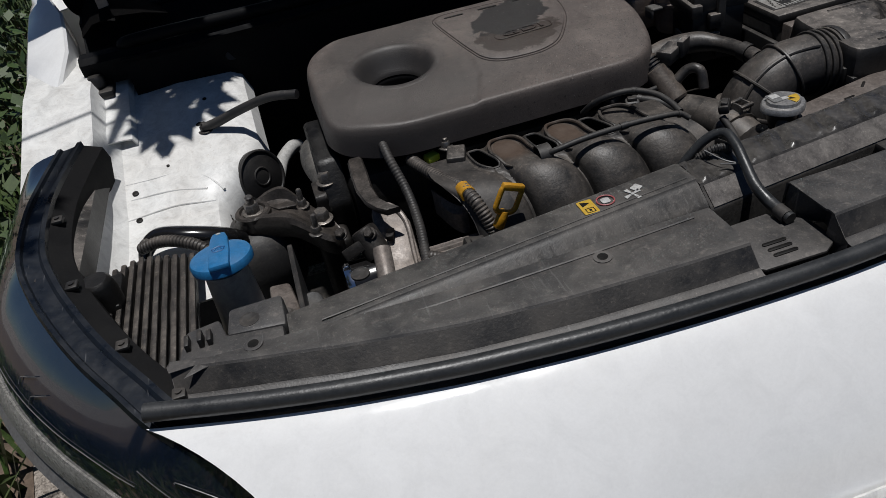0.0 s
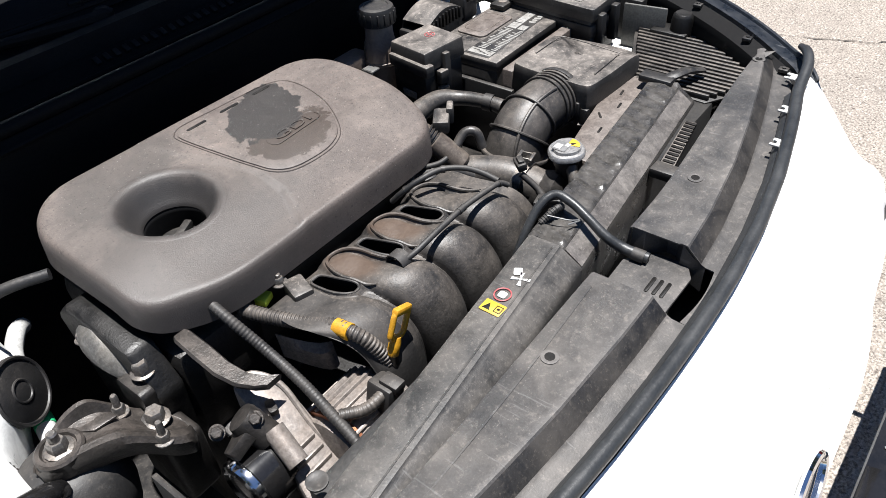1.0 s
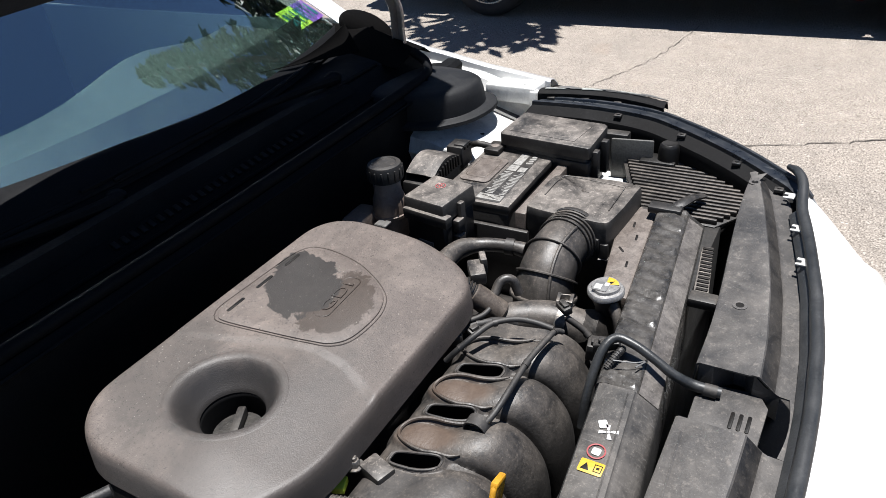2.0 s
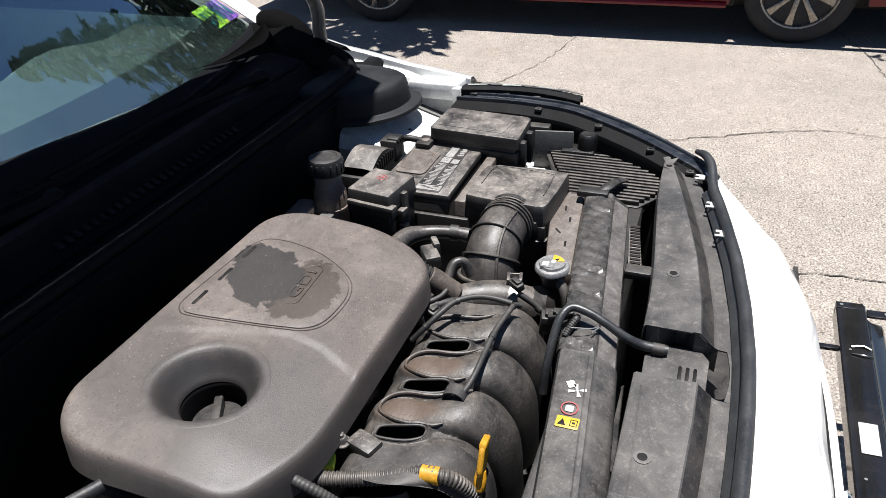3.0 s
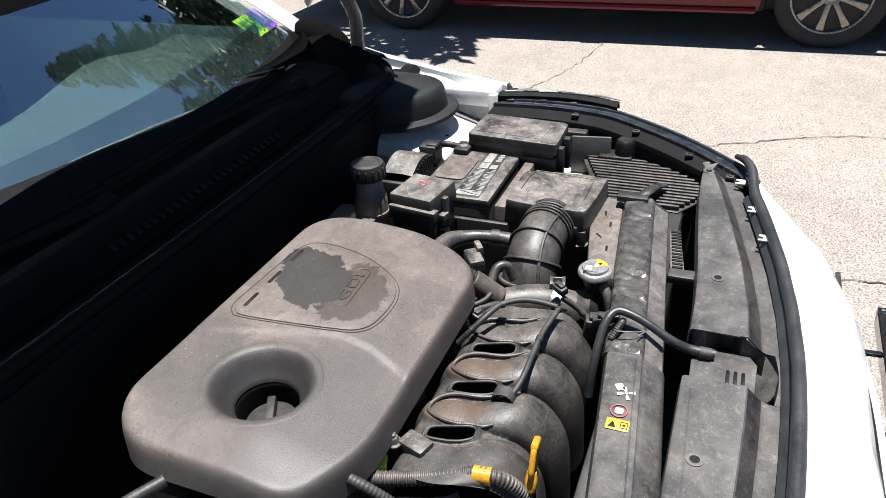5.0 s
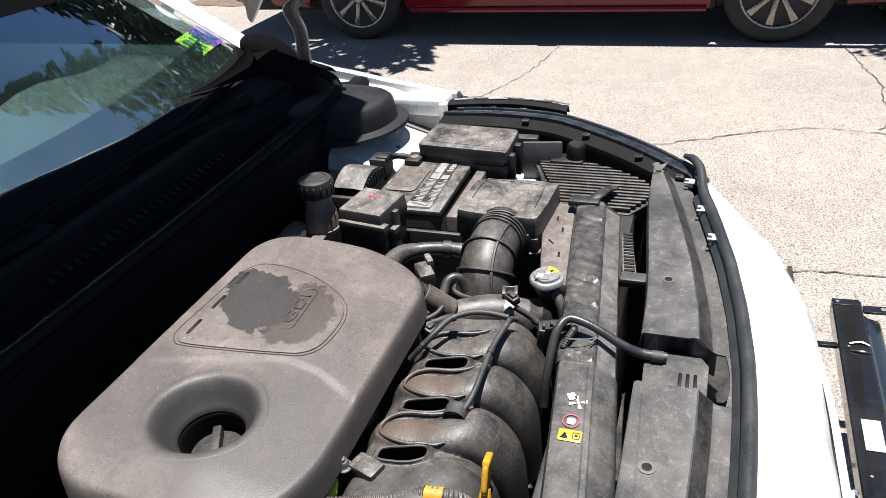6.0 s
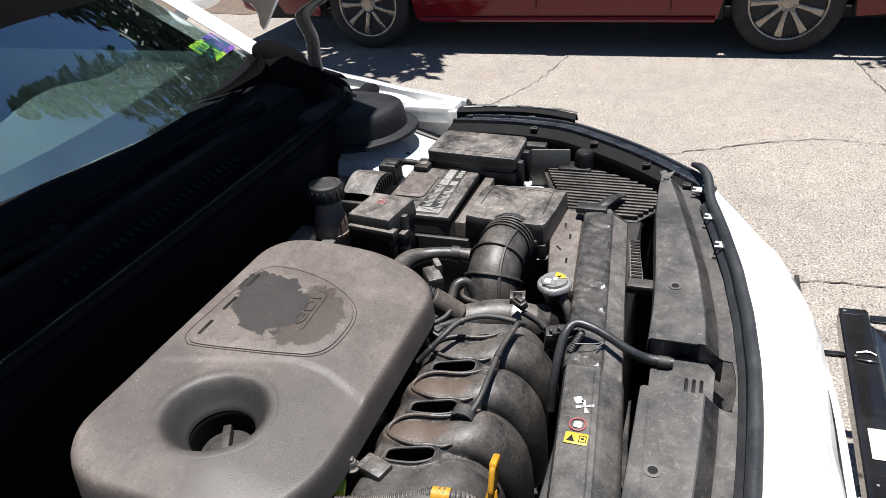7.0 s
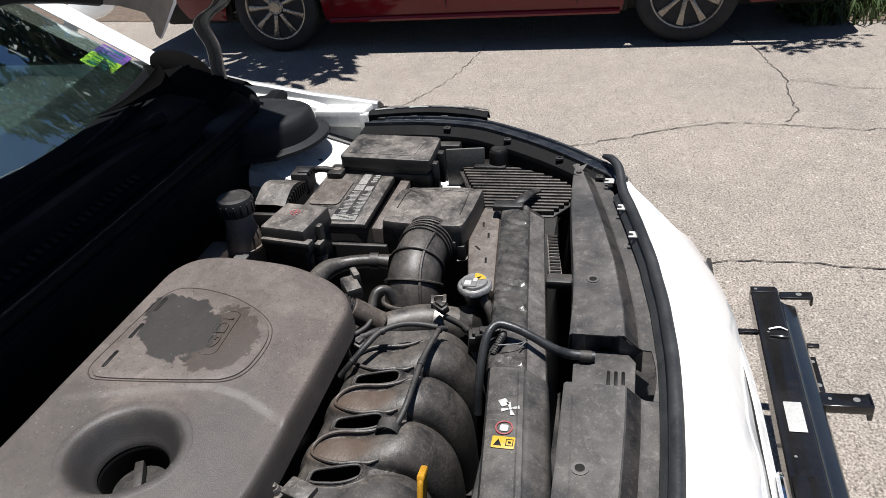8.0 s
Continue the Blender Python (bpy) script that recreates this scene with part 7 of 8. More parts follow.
def reservoir():
    t = thing("brake_reservoir", "cloudy brake fluid reservoir with a black cap", "fluid reservoir", (0.29, 0.735, 0.65))
    bm = B()
    lathe(bm, [(0.030, 0.660), (0.034, 0.668), (0.0355, 0.690), (0.0355, 0.745), (0.034, 0.757), (0.0300, 0.768), (0.0285, 0.782), (0.0285, 0.800), (0.0, 0.800)], Matrix.Translation((0.298, 0.730, 0)), 32)
    lathe(bm, [(0.0350, 0.715), (0.0375, 0.717), (0.0375, 0.723), (0.0350, 0.725)], Matrix.Translation((0.298, 0.730, 0)), 32)
    box(bm, (0.214, 0.752, 0.660), (0.295, 0.805, 0.735), 0.014, seg=3)
    part("tank", bm, M_RESERVOIR, t)
    bm = B()
    box(bm, (0.236, 0.705, 0.716), (0.262, 0.734, 0.722), 0.002)
    box(bm, (0.236, 0.705, 0.700), (0.241, 0.734, 0.722), 0.002)
    part("lug", bm, M_NECK, t)
    bm = B()
    lathe(bm, [(0.031, 0.798), (0.0355, 0.800), (0.0365, 0.828), (0.034, 0.834), (0.026, 0.836), (0.024, 0.834), (0.0, 0.835)], Matrix.Translation((0.298, 0.730, 0)), 36)
    cap = part("cap", bm, M_PLASTIC, t, "black screw cap")
    for k in range(16):
        bm = B()
        a = 2 * math.pi * k / 16
        x, y = 0.298 + 0.0362 * math.cos(a), 0.730 + 0.0362 * math.sin(a)
        box(bm, (x - 0.0020, y - 0.0020, 0.803), (x + 0.0020, y + 0.0020, 0.827), 0.001)
        part("grip_rib", bm, M_PLASTIC, cap)


reservoir()


def relay_box():
    t = thing("relay_box", "black relay carrier with a slotted lid", "relay box", (0.46, 0.70, 0.65))
    bm = B()
    box(bm, (0.375, 0.672, 0.660), (0.548, 0.748, 0.752), 0.006)
    part("body", bm, M_PLASTIC, t)
    bm = B()
    rows = []
    for i in range(13):
        x = 0.385 + 0.12 * i / 12
        z = 0.768 + 0.020 * math.sin(math.pi * i / 12)
        rows.append([(x, 0.668, 0.745), (x, 0.670, z), (x, 0.690, z + 0.003), (x, 0.74, z + 0.003), (x, 0.748, 0.745)])
    loft(bm, rows, 0.003)
    lid = part("lid", bm, M_BOX, t)
    for i in range(9):
        bm = B()
        x = 0.395 + 0.0115 * i
        box(bm, (x, 0.664, 0.752), (x + 0.006, 0.669, 0.766 + 0.016 * math.sin(math.pi * (i + 1.5) / 12)), 0.001)
        part("slot", bm, M_KPRINT, lid)
    bm = B()
    box(bm, (0.505, 0.664, 0.735), (0.552, 0.706, 0.786), 0.004)
    box(bm, (0.512, 0.662, 0.775), (0.545, 0.690, 0.790), 0.003)
    part("connector", bm, M_PLASTIC, t)
    for i in range(3):
        bm = B()
        box(bm, (0.513 + 0.012 * i, 0.660, 0.778), (0.521 + 0.012 * i, 0.664, 0.786), 0.001)
        part("slot", bm, M_KPRINT, t)


relay_box()


def tower_cover():
    """Dark cowl end over the right strut tower, and white brackets on the wing rail."""
    bm = B()
    out = [(0.580, 0.768), (0.635, 0.722), (0.700, 0.702), (0.762, 0.706), (0.812, 0.740), (0.842, 0.830), (0.835, 0.940), (0.72, 0.985), (0.565, 0.985), (0.550, 0.860)]
    ring = spline([(x, y, 0) for x, y in out + out[:1]], 5)[:-1]
    c = Vector((0.69, 0.86, 0))
    rows = []
    for s, z in ((1.03, 0.786), (1.02, 0.794), (1.0, 0.796), (0.90, 0.797), (0.86, 0.800), (0.835, 0.830), (0.80, 0.850), (0.74, 0.858), (0.60, 0.861), (0.4, 0.862), (0.05, 0.862)):
        rows.append([(c.x + (p.x - c.x) * s, c.y + (p.y - c.y) * s, z) for p in ring])
    loft(bm, rows, close=True)
    part("tower_cover", bm, M_TOWER, CAR, "flat cover over the strut tower, darkened for the bonnet's shadow")
    for side in (1, -1):
        bm = B()
        if side > 0:
            prism(bm, [(0.828, 0.628), (0.892, 0.622), (0.892, 0.742), (0.872, 0.770), (0.832, 0.768)], 0.768, 0.812, 0.005)
            box(bm, (0.822, 0.618, 0.700), (0.846, 0.640, 0.806), 0.004)
            box(bm, (0.800, 0.560, 0.700), (0.832, 0.625, 0.726), 0.004)
        else:
            prism(bm, [(-0.955, 0.690), (-0.872, 0.690), (-0.866, 0.770), (-0.885, 0.800), (-0.950, 0.806)], 0.757, 0.775, 0.005)
            box(bm, (-0.905, 0.660, 0.700), (-0.878, 0.694, 0.768), 0.004)
        br = part("wing_bracket", bm, M_APRON, CAR, "white painted bracket on the wing rail")
        for bx, by, bz in (((0.860, 0.665, 0.812), (0.862, 0.725, 0.812)) if side > 0 else ((-0.915, 0.735, 0.775), (-0.90, 0.775, 0.775))):
            bm = B()
            bolt(bm, Vector((bx, by, bz)), 0.006, 0.005)
            part("bolt", bm, M_APRON if side > 0 else M_STEEL, br)
    # rounded splash flap between the bracket and the lamp
    bm = B()
    rows = []
    for i in range(15):
        a = math.pi * i / 14
        rows.append([(0.872 - 0.014 * w, 0.578 + 0.036 * math.cos(a), 0.752 + 0.060 * math.sin(a) ** 0.7 - 0.01 * w) for w in (0, 1, 2)])
    loft(bm, rows, 0.003)
    bm.faces.new([v for v in bm.verts if abs(v.co.x - 0.872) < 1e-4][:15])
    part("splash_flap", bm, M_BROWN, CAR, "dusty brown splash flap")
    bm = B()
    box(bm, (0.722, 0.295, 0.62), (0.729, 0.390, 0.757), 0.003, Matrix.Rotation(radians(8), 4, "Z"))
    part("lamp_backing", bm, surface("grey_plastic", (0.085, 0.085, 0.080), 0.45, dusty=0.25), LAMP, "grey lamp backing plate")
    rnd = random.Random(12)
    bm = B()
    rows = []
    for i in range(41):
        k = i / 40
        a = Vector((0.800 + 0.052 * math.sin(2.4 * k), 0.602 - 0.300 * k, 0.823 - 0.020 * k))
        j = rnd.uniform(-1, 1) * 0.0012
        rows.append([(a.x - 0.012, a.y, a.z - 0.055), (a.x - 0.010, a.y, a.z - 0.006), (a.x, a.y, a.z), (a.x + 0.022, a.y, a.z - 0.002 + j), (a.x + 0.034 + j, a.y, a.z - 0.022)])
    loft(bm, rows, 0.003)
    rail = part("upper_edge", bm, M_HOUSING, LAMP, "black upper edge of the headlamp housing")
    for k in (0.10, 0.36, 0.62, 0.88):
        bm = B()
        a = Vector((0.800 + 0.052 * math.sin(2.4 * k), 0.602 - 0.300 * k, 0.812 - 0.020 * k))
        box(bm, a - Vector((0.015, 0.010, 0.018)), a + Vector((0.003, 0.010, -0.003)), 0.002)
        part("clip", bm, M_PLASTIC, rail)
    # broken slivers of the lens lying along that edge
    for i in range(9):
        bm = B()
        k = 0.04 + 0.74 * i / 8
        a = Vector((0.806 + 0.052 * math.sin(2.4 * k), 0.602 - 0.300 * k, 0.8255 - 0.020 * k))
        d = Vector((0.125 * math.cos(2.4 * k), -0.300, -0.020)).normalized() * rnd.uniform(0.040, 0.070)
        n = Vector((rnd.uniform(0.7, 1), 0, rnd.uniform(-0.2, 0.1))).normalized() * rnd.uniform(0.006, 0.014)
        a.x += rnd.uniform(-0.004, 0.010)
        loft(bm, [[a, a + d * 0.5 + n * 0.15, a + d], [a + n, a + n * 1.2 + d * 0.4, a + n * 0.3 + d * 0.95]], 0.0016)
        part("lens_splinter", bm, M_NECK if i % 3 else M_BOTTLE, rail, "broken sliver of the lamp's edge")


tower_cover()


# ---- left side of the bay ----
def engine_mount():
    t = thing("engine_mount", "rusty cast engine mount bracket with bolts", "engine mount", (-0.62, 0.43, 0.5))
    bm = B()
    lathe(bm, [(0.050, 0.50), (0.068, 0.54), (0.074, 0.575), (0.073, 0.595), (0.066, 0.622), (0.052, 0.642), (0.032, 0.652), (0.0, 0.653)], Matrix.Translation((-0.642, 0.455, 0)), 36)
    part("rubber_body", bm, M_RUBBER, t)
    # cast arm: tall rear web, hollow deck, rounded front ridge
    rows = []
    for x, yr, yf, z, h in ((-0.664, 0.456, 0.440, 0.664, 0.0), (-0.652, 0.473, 0.424, 0.674, 0.001), (-0.625, 0.479, 0.414, 0.676, 0.004), (-0.600, 0.481, 0.404, 0.676, 0.014), (-0.575, 0.475, 0.392, 0.673, 0.021), (-0.556, 0.465, 0.378, 0.664, 0.012),
                            (-0.536, 0.450, 0.360, 0.652, 0.002), (-0.516, 0.430, 0.354, 0.642, 0.0), (-0.503, 0.405, 0.372, 0.630, 0.0)):
        d = yf - yr
        rows.append([(x, yr + 0.004, z - 0.034), (x, yr + 0.001, z + h - 0.004), (x, yr - 0.002, z + h), (x, yr + d * 0.10, z + h - 0.001), (x, yr + d * 0.18, z + h * 0.3 - 0.003), (x, yr + d * 0.55, z - 0.005), (x, yr + d * 0.68, z - 0.002),
                     (x, yr + d * 0.78, z + 0.004), (x, yr + d * 0.92, z + 0.003), (x, yf, z - 0.006), (x, yf + 0.001, z - 0.020), (x, yf + 0.006, z - 0.036)])
    fine = []
    for a in range(len(rows[0])):
        fine.append(spline([r[a] for r in rows], 4))
    bm = B()
    loft(bm, [[f[k] for f in fine] for k in range(len(fine[0]))], 0.003)
    part("arm", bm, M_CAST, t)
    bm = B()
    prism(bm, [(-0.606, 0.456), (-0.585, 0.462), (-0.562, 0.446), (-0.560, 0.434), (-0.590, 0.438)], 0.671, 0.675, 0.0015)
    part("deck_pad", bm, M_CAST, t)
    bm = B()
    lathe(bm, [(0.030, 0.655), (0.030, 0.678), (0.027, 0.681), (0.022, 0.681), (0.020, 0.677), (0.0, 0.677)], Matrix.Translation((-0.631, 0.447, 0)), 28)
    part("boss", bm, M_CAST, t)
    for p, r, h, st in (((-0.631, 0.447, 0.677), 0.0125, 0.018, 0.014), ((-0.552, 0.447, 0.662), 0.0085, 0.014, 0.020), ((-0.527, 0.412, 0.648), 0.0130, 0.018, 0.0), ((-0.541, 0.374, 0.650), 0.0090, 0.014, 0.022)):
        bm = B()
        bolt(bm, Vector(p), r, h, (0.05, -0.05, 1), st, 1.45)
        part("bolt", bm, M_STEEL, t)
    bm = B()
    box(bm, (-0.545, 0.375, 0.50), (-0.490, 0.475, 0.622), 0.012, seg=3)
    part("engine_lug", bm, M_DARKMETAL, t)


engine_mount()


def alternator():
    """Bracket arm, cast bracket, finned alternator and drum pulley."""
    t = thing("alternator", "pale cast alternator with its bracket and pulley", "alternator", (-0.40, 0.25, 0.5))
    bm = B()
    loft(bm, [[(x - w, y, z), (x - w * 0.8, y, z + 0.004), (x + w * 0.8, y, z + 0.004), (x + w, y, z), (x + w * 0.8, y, z - 0.006), (x - w * 0.8, y, z - 0.006)] for x, y, z, w in ((-0.450, 0.425, 0.730, 0.010), (-0.4505, 0.418, 0.731, 0.0125), (-0.452, 0.380, 0.728, 0.0135), (-0.453, 0.340, 0.722, 0.013), (-0.448, 0.310, 0.717, 0.012), (-0.436, 0.290, 0.714, 0.0125), (-0.424, 0.280, 0.711, 0.012))], close=True)
    bm.faces.new(bm.verts[:6])
    bm.faces.new(bm.verts[-6:])
    part("tension_arm", bm, M_CAST, t, "flat worn steel tension arm")
    bm = B()
    mt = Matrix.Translation((-0.470, 0.286, 0.672)) @ Matrix.Rotation(radians(-35), 4, "X") @ Matrix.Rotation(radians(-18), 4, "Y")
    lathe(bm, [(0.020, -0.030), (0.021, 0.010), (0.019, 0.016), (0.013, 0.018), (0.0, 0.018)], mt, 20)
    prism(bm, [(-0.045, -0.008), (-0.045, 0.010), (-0.015, 0.018), (0.018, 0.014), (0.018, -0.014), (-0.012, -0.016)], -0.012, 0.006, 0.003, mt)
    part("tensioner", bm, M_DARKMETAL, t)
    for p in ((-0.4665, 0.2755, 0.686), (-0.506, 0.300, 0.684)):
        bm = B()
        bolt(bm, Vector(p), 0.0080, 0.010, (-0.3, -0.5, 0.8), 0, 1.3)
        part("bolt", bm, M_CAST, t)
    bm = B()
    out = [(-0.452, 0.338), (-0.420, 0.340), (-0.400, 0.300), (-0.405, 0.200), (-0.425, 0.172), (-0.470, 0.170), (-0.478, 0.20), (-0.462, 0.255)]
    top = [bm.verts.new((x, y, 0.690 - 0.10 * smooth(0.34, 0.17, y))) for x, y in out]
    bot = [bm.verts.new((x, y, 0.640 - 0.10 * smooth(0.34, 0.17, y))) for x, y in out]
    bm.faces.new(top)
    bm.faces.new(bot[::-1])
    for i in range(len(out)):
        j = (i + 1) % len(out)
        bm.faces.new((bot[i], bot[j], top[j], top[i]))
    bmesh.ops.triangulate(bm, faces=[f for f in bm.faces if len(f.verts) > 4])
    bmesh.ops.recalc_face_normals(bm, faces=bm.faces[:])
    bevel(bm, [e for e in bm.edges if e.calc_face_angle(0) > 0.6], 0.006, 2)
    br = part("bracket", bm, M_ALU, t, "pale cast bracket")
    bm = B()
    edge = [(c[0], c[1], 0.6905 - 0.10 * smooth(0.34, 0.17, c[1])) for c in ((-0.447, 0.330), (-0.423, 0.331), (-0.407, 0.298), (-0.411, 0.25), (-0.412, 0.203), (-0.428, 0.180), (-0.462, 0.178))]
    tube(bm, edge, 0.0042, 8, 5)
    part("casting_rim", bm, M_ALU, br)
    for k in range(5):
        bm = B()
        y = 0.186 + 0.013 * k
        z = 0.690 - 0.10 * smooth(0.34, 0.17, y)
        box(bm, (-0.462, y - 0.0028, z - 0.004), (-0.418, y + 0.0028, z + 0.008), 0.0015)
        part("fin", bm, M_ALU, br)
    bm = B()
    prism(bm, pill(-0.436, 0.285, 0.011, 0.006, 5, 0.004, 70), 0.664, 0.6725, 0.0005)
    part("casting_pocket", bm, M_DARKMETAL, br)
    bm = B()
    tube(bm, [(-0.456, 0.262, 0.664), (-0.462, 0.218, 0.636)], 0.014, 14, 3)
    part("boss", bm, M_ALU, br)
    m = Matrix.Translation((-0.350, 0.215, 0.585)) @ Matrix.Rotation(radians(90), 4, "Y")
    bm = B()
    lathe(bm, [(0.030, -0.065), (0.062, -0.060), (0.068, -0.030), (0.068, 0.035), (0.060, 0.055), (0.030, 0.06)], m, 36)
    part("casing", bm, M_ALU, t)
    for k in range(26):
        bm = B()
        a = 2 * math.pi * k / 26
        tmp = bmesh.new()
        box(tmp, (0.060, -0.0025, -0.050), (0.073, 0.0025, 0.040), 0.001)
        tmp.transform(m @ Matrix.Rotation(a, 4, "Z"))
        join(bm, tmp)
        part("fin", bm, M_ALU, t)
    bm = B()
    lathe(bm, [(0.062, -0.006), (0.0705, -0.006), (0.0705, 0.006), (0.062, 0.006)], m @ Matrix.Translation((0, 0, -0.045)), 36)
    part("copper_band", bm, surface("copper", (0.36, 0.14, 0.07), 0.4, 0.8, dusty=0.4), t, "brownish copper band")
    m = Matrix.Translation((-0.519, 0.265, 0.605)) @ Matrix.Rotation(radians(90), 4, "Y") @ Matrix.Diagonal((1.05, 1.05, 1.0, 1.0))
    bm = B()
    lathe(bm, [(0.0, 0.002), (0.028, 0.002), (0.032, -0.002), (0.038, 0.0), (0.040, 0.004), (0.040, 0.012)], m, 32)
    pl = part("pulley", bm, M_CHROME, t, "bright steel pulley rim")
    bm = B()
    lathe(bm, [(0.039, 0.010), (0.0415, 0.012), (0.0415, 0.062), (0.036, 0.068), (0.0, 0.068)], m, 32)
    part("drum", bm, M_BLACKMETAL, pl, "glossy black drum")
    bm = B()
    box(bm, (-0.350, 0.165, 0.640), (-0.318, 0.205, 0.682), 0.005, Matrix.Rotation(radians(15), 4, "Y"))
    box(bm, (-0.338, 0.160, 0.676), (-0.318, 0.190, 0.690), 0.003)
    part("plug", bm, M_PLASTIC, t)


alternator()


def washer_bottle():
    t = thing("washer_bottle", "washer bottle neck with a blue cap", "washer bottle", (-0.67, 0.235, 0.45))
    c = (-0.670, 0.238)
    bm = B()
    lathe(bm, [(0.045, 0.45), (0.043, 0.60), (0.034, 0.640), (0.030, 0.720), (0.033, 0.732), (0.0, 0.733)], Matrix.Translation((c[0], c[1], 0)), 28)
    part("neck", bm, M_BOTTLE, t, "milky bottle neck")
    bm = B()
    m = Matrix.Translation((c[0], c[1], 0.734)) @ Matrix.Rotation(radians(-7), 4, "X")
    lathe(bm, [(0.038, 0.0), (0.0425, 0.002), (0.043, 0.010), (0.041, 0.014), (0.034, 0.0165), (0.0, 0.018)], m, 40)
    cap = part("cap", bm, M_BLUE, t, "bright blue cap with a spray sign")
    bm = B()
    prism(bm, [(-0.0135, -0.044), (0.0135, -0.044), (0.0145, 0.0), (0.0125, 0.040), (0.0085, 0.056), (-0.0085, 0.056), (-0.0125, 0.040), (-0.0145, 0.0)], 0.012, 0.022, 0.003, m)
    tab = part("tab", bm, M_BLUE, cap)
    bm = B()
    z = 0.0222
    prism(bm, pill(0, 0.050, 0.0035, 0.0022), z, z + 0.0006, 0.0001, m)
    part("hole", bm, M_WPRINT, tab)
    bm = B()
    tube(bm, [m @ Vector((x, y, z)) for x, y in ((-0.009, 0.006), (-0.006, -0.004), (0.006, -0.004), (0.009, 0.006), (0.0, 0.011), (-0.009, 0.006))], 0.0008, 5, 1, smooth=False)
    for x in (-0.005, 0, 0.005):
        tube(bm, [m @ Vector((x, 0.000, z)), m @ Vector((x * 0.4, 0.008, z))], 0.0006, 5, 1, smooth=False)
    part("sign", bm, surface("dark_blue_print", (0.012, 0.07, 0.22), 0.5, dusty=0.1), tab)
    bm = B()
    prism(bm, [(-0.632, 0.205), (-0.598, 0.150), (-0.585, 0.165), (-0.600, 0.285), (-0.632, 0.290)], 0.600, 0.640, 0.006)
    br = whole("mount_plate", bm, M_TAN, "rusty dark bracket plate beside the washer neck", "bracket")
    bm = B()
    bolt(bm, Vector((-0.612, 0.205, 0.640)), 0.010, 0.010)
    part("bolt", bm, M_STEEL, br)
    bm = B()
    tube(bm, [(-0.578, 0.270, 0.600), (-0.570, 0.225, 0.605), (-0.552, 0.185, 0.600), (-0.535, 0.16, 0.585)], 0.018, 14, 6)
    h = whole("coolant_hose", bm, M_NECK, "pale grey coolant hose behind the beam", "hose")
    bm = B()
    tube(bm, [(-0.566, 0.212, 0.604), (-0.552, 0.188, 0.600)], 0.0205, 14, 3)
    part("collar", bm, M_HOSE, h)


washer_bottle()


def left_pipes():
    bm = B()
    tube(bm, [(-0.660, 0.420, 0.650), (-0.675, 0.408, 0.668), (-0.700, 0.400, 0.684), (-0.735, 0.405, 0.694), (-0.768, 0.416, 0.698), (-0.786, 0.416, 0.696), (-0.800, 0.404, 0.686), (-0.806, 0.392, 0.676)], [0.016, 0.018, 0.019, 0.019, 0.018, 0.016, 0.013, 0.010], 16, 8, flat=0.85)
    p = whole("support_bar", bm, M_BLACKMETAL, "glossy black steel bar to the inner wing", "support bar")
    bm = B()
    bolt(bm, Vector((-0.794, 0.402, 0.700)), 0.008, 0.008)
    part("bolt", bm, M_STEEL, p)
    bm = B()
    tube(bm, [(-0.684, 0.690, 0.737), (-0.660, 0.684, 0.742), (-0.610, 0.665, 0.762), (-0.555, 0.630, 0.785), (-0.505, 0.600, 0.790)], [0.008, 0.009, 0.0085, 0.008, 0.008], 12, 6)
    g = whole("earth_strap", bm, M_RUBBER, "dark earth strap bolted to the strut tower", "cable")
    bm = B()
    bolt(bm, Vector((-0.684, 0.692, 0.728)), 0.009, 0.012, stud=0.006)
    part("bolt", bm, M_DARKMETAL, g)
    # horn
    d = Vector((0.62, -0.72, 0.30)).normalized()
    m = Matrix.Translation((-0.612, 0.600, 0.655)) @ d.to_track_quat("Z", "Y").to_matrix().to_4x4()
    t = thing("horn", "round black horn beside the strut tower", "horn", (-0.632, 0.63, 0.56))
    bm = B()
    lathe(bm, [(0.0, -0.040), (0.034, -0.036), (0.046, -0.026), (0.049, -0.014), (0.049, 0.004), (0.045, 0.007), (0.0, 0.0075)], m, 44)
    tube(bm, [m @ Vector((0.0465 * math.cos(a * math.pi / 20), 0.0465 * math.sin(a * math.pi / 20), 0.007)) for a in range(41)], 0.0032, 8, 1, smooth=False, caps=False)
    tube(bm, [m @ Vector((0.016 * math.cos(a * math.pi / 20), 0.016 * math.sin(a * math.pi / 20), 0.0072)) for a in range(41)], 0.0022, 8, 1, smooth=False, caps=False)
    part("disc", bm, M_PLASTIC, t)
    bm = B()
    box(bm, (-0.690, 0.606, 0.618), (-0.650, 0.636, 0.650), 0.005)
    box(bm, (-0.700, 0.600, 0.628), (-0.676, 0.622, 0.645), 0.003)
    part("connector", bm, M_PLASTIC, t)
    bm = B()
    tube(bm, [(-0.690, 0.612, 0.630), (-0.706, 0.590, 0.640), (-0.704, 0.560, 0.650), (-0.690, 0.530, 0.655), (-0.682, 0.500, 0.63)], 0.012, 10, 6, ribs=0.001)
    part("cable", bm, M_HOSE, t)
    # pale pipe with a green band
    bm = B()
    tube(bm, [(-0.530, 0.790, 0.600), (-0.545, 0.768, 0.612), (-0.570, 0.735, 0.605), (-0.585, 0.690, 0.596), (-0.600, 0.630, 0.592), (-0.612, 0.580, 0.590), (-0.625, 0.52, 0.575)], 0.0135, 14, 8)
    p = whole("pale_pipe", bm, M_WPRINT, "pale coolant pipe with a green band", "pipe")
    bm = B()
    tube(bm, [(-0.6065, 0.602, 0.5905), (-0.6115, 0.580, 0.590)], 0.0145, 14, 3)
    part("band", bm, surface("green_band", (0.02, 0.42, 0.16), 0.4, dusty=0.1), p, "green band")
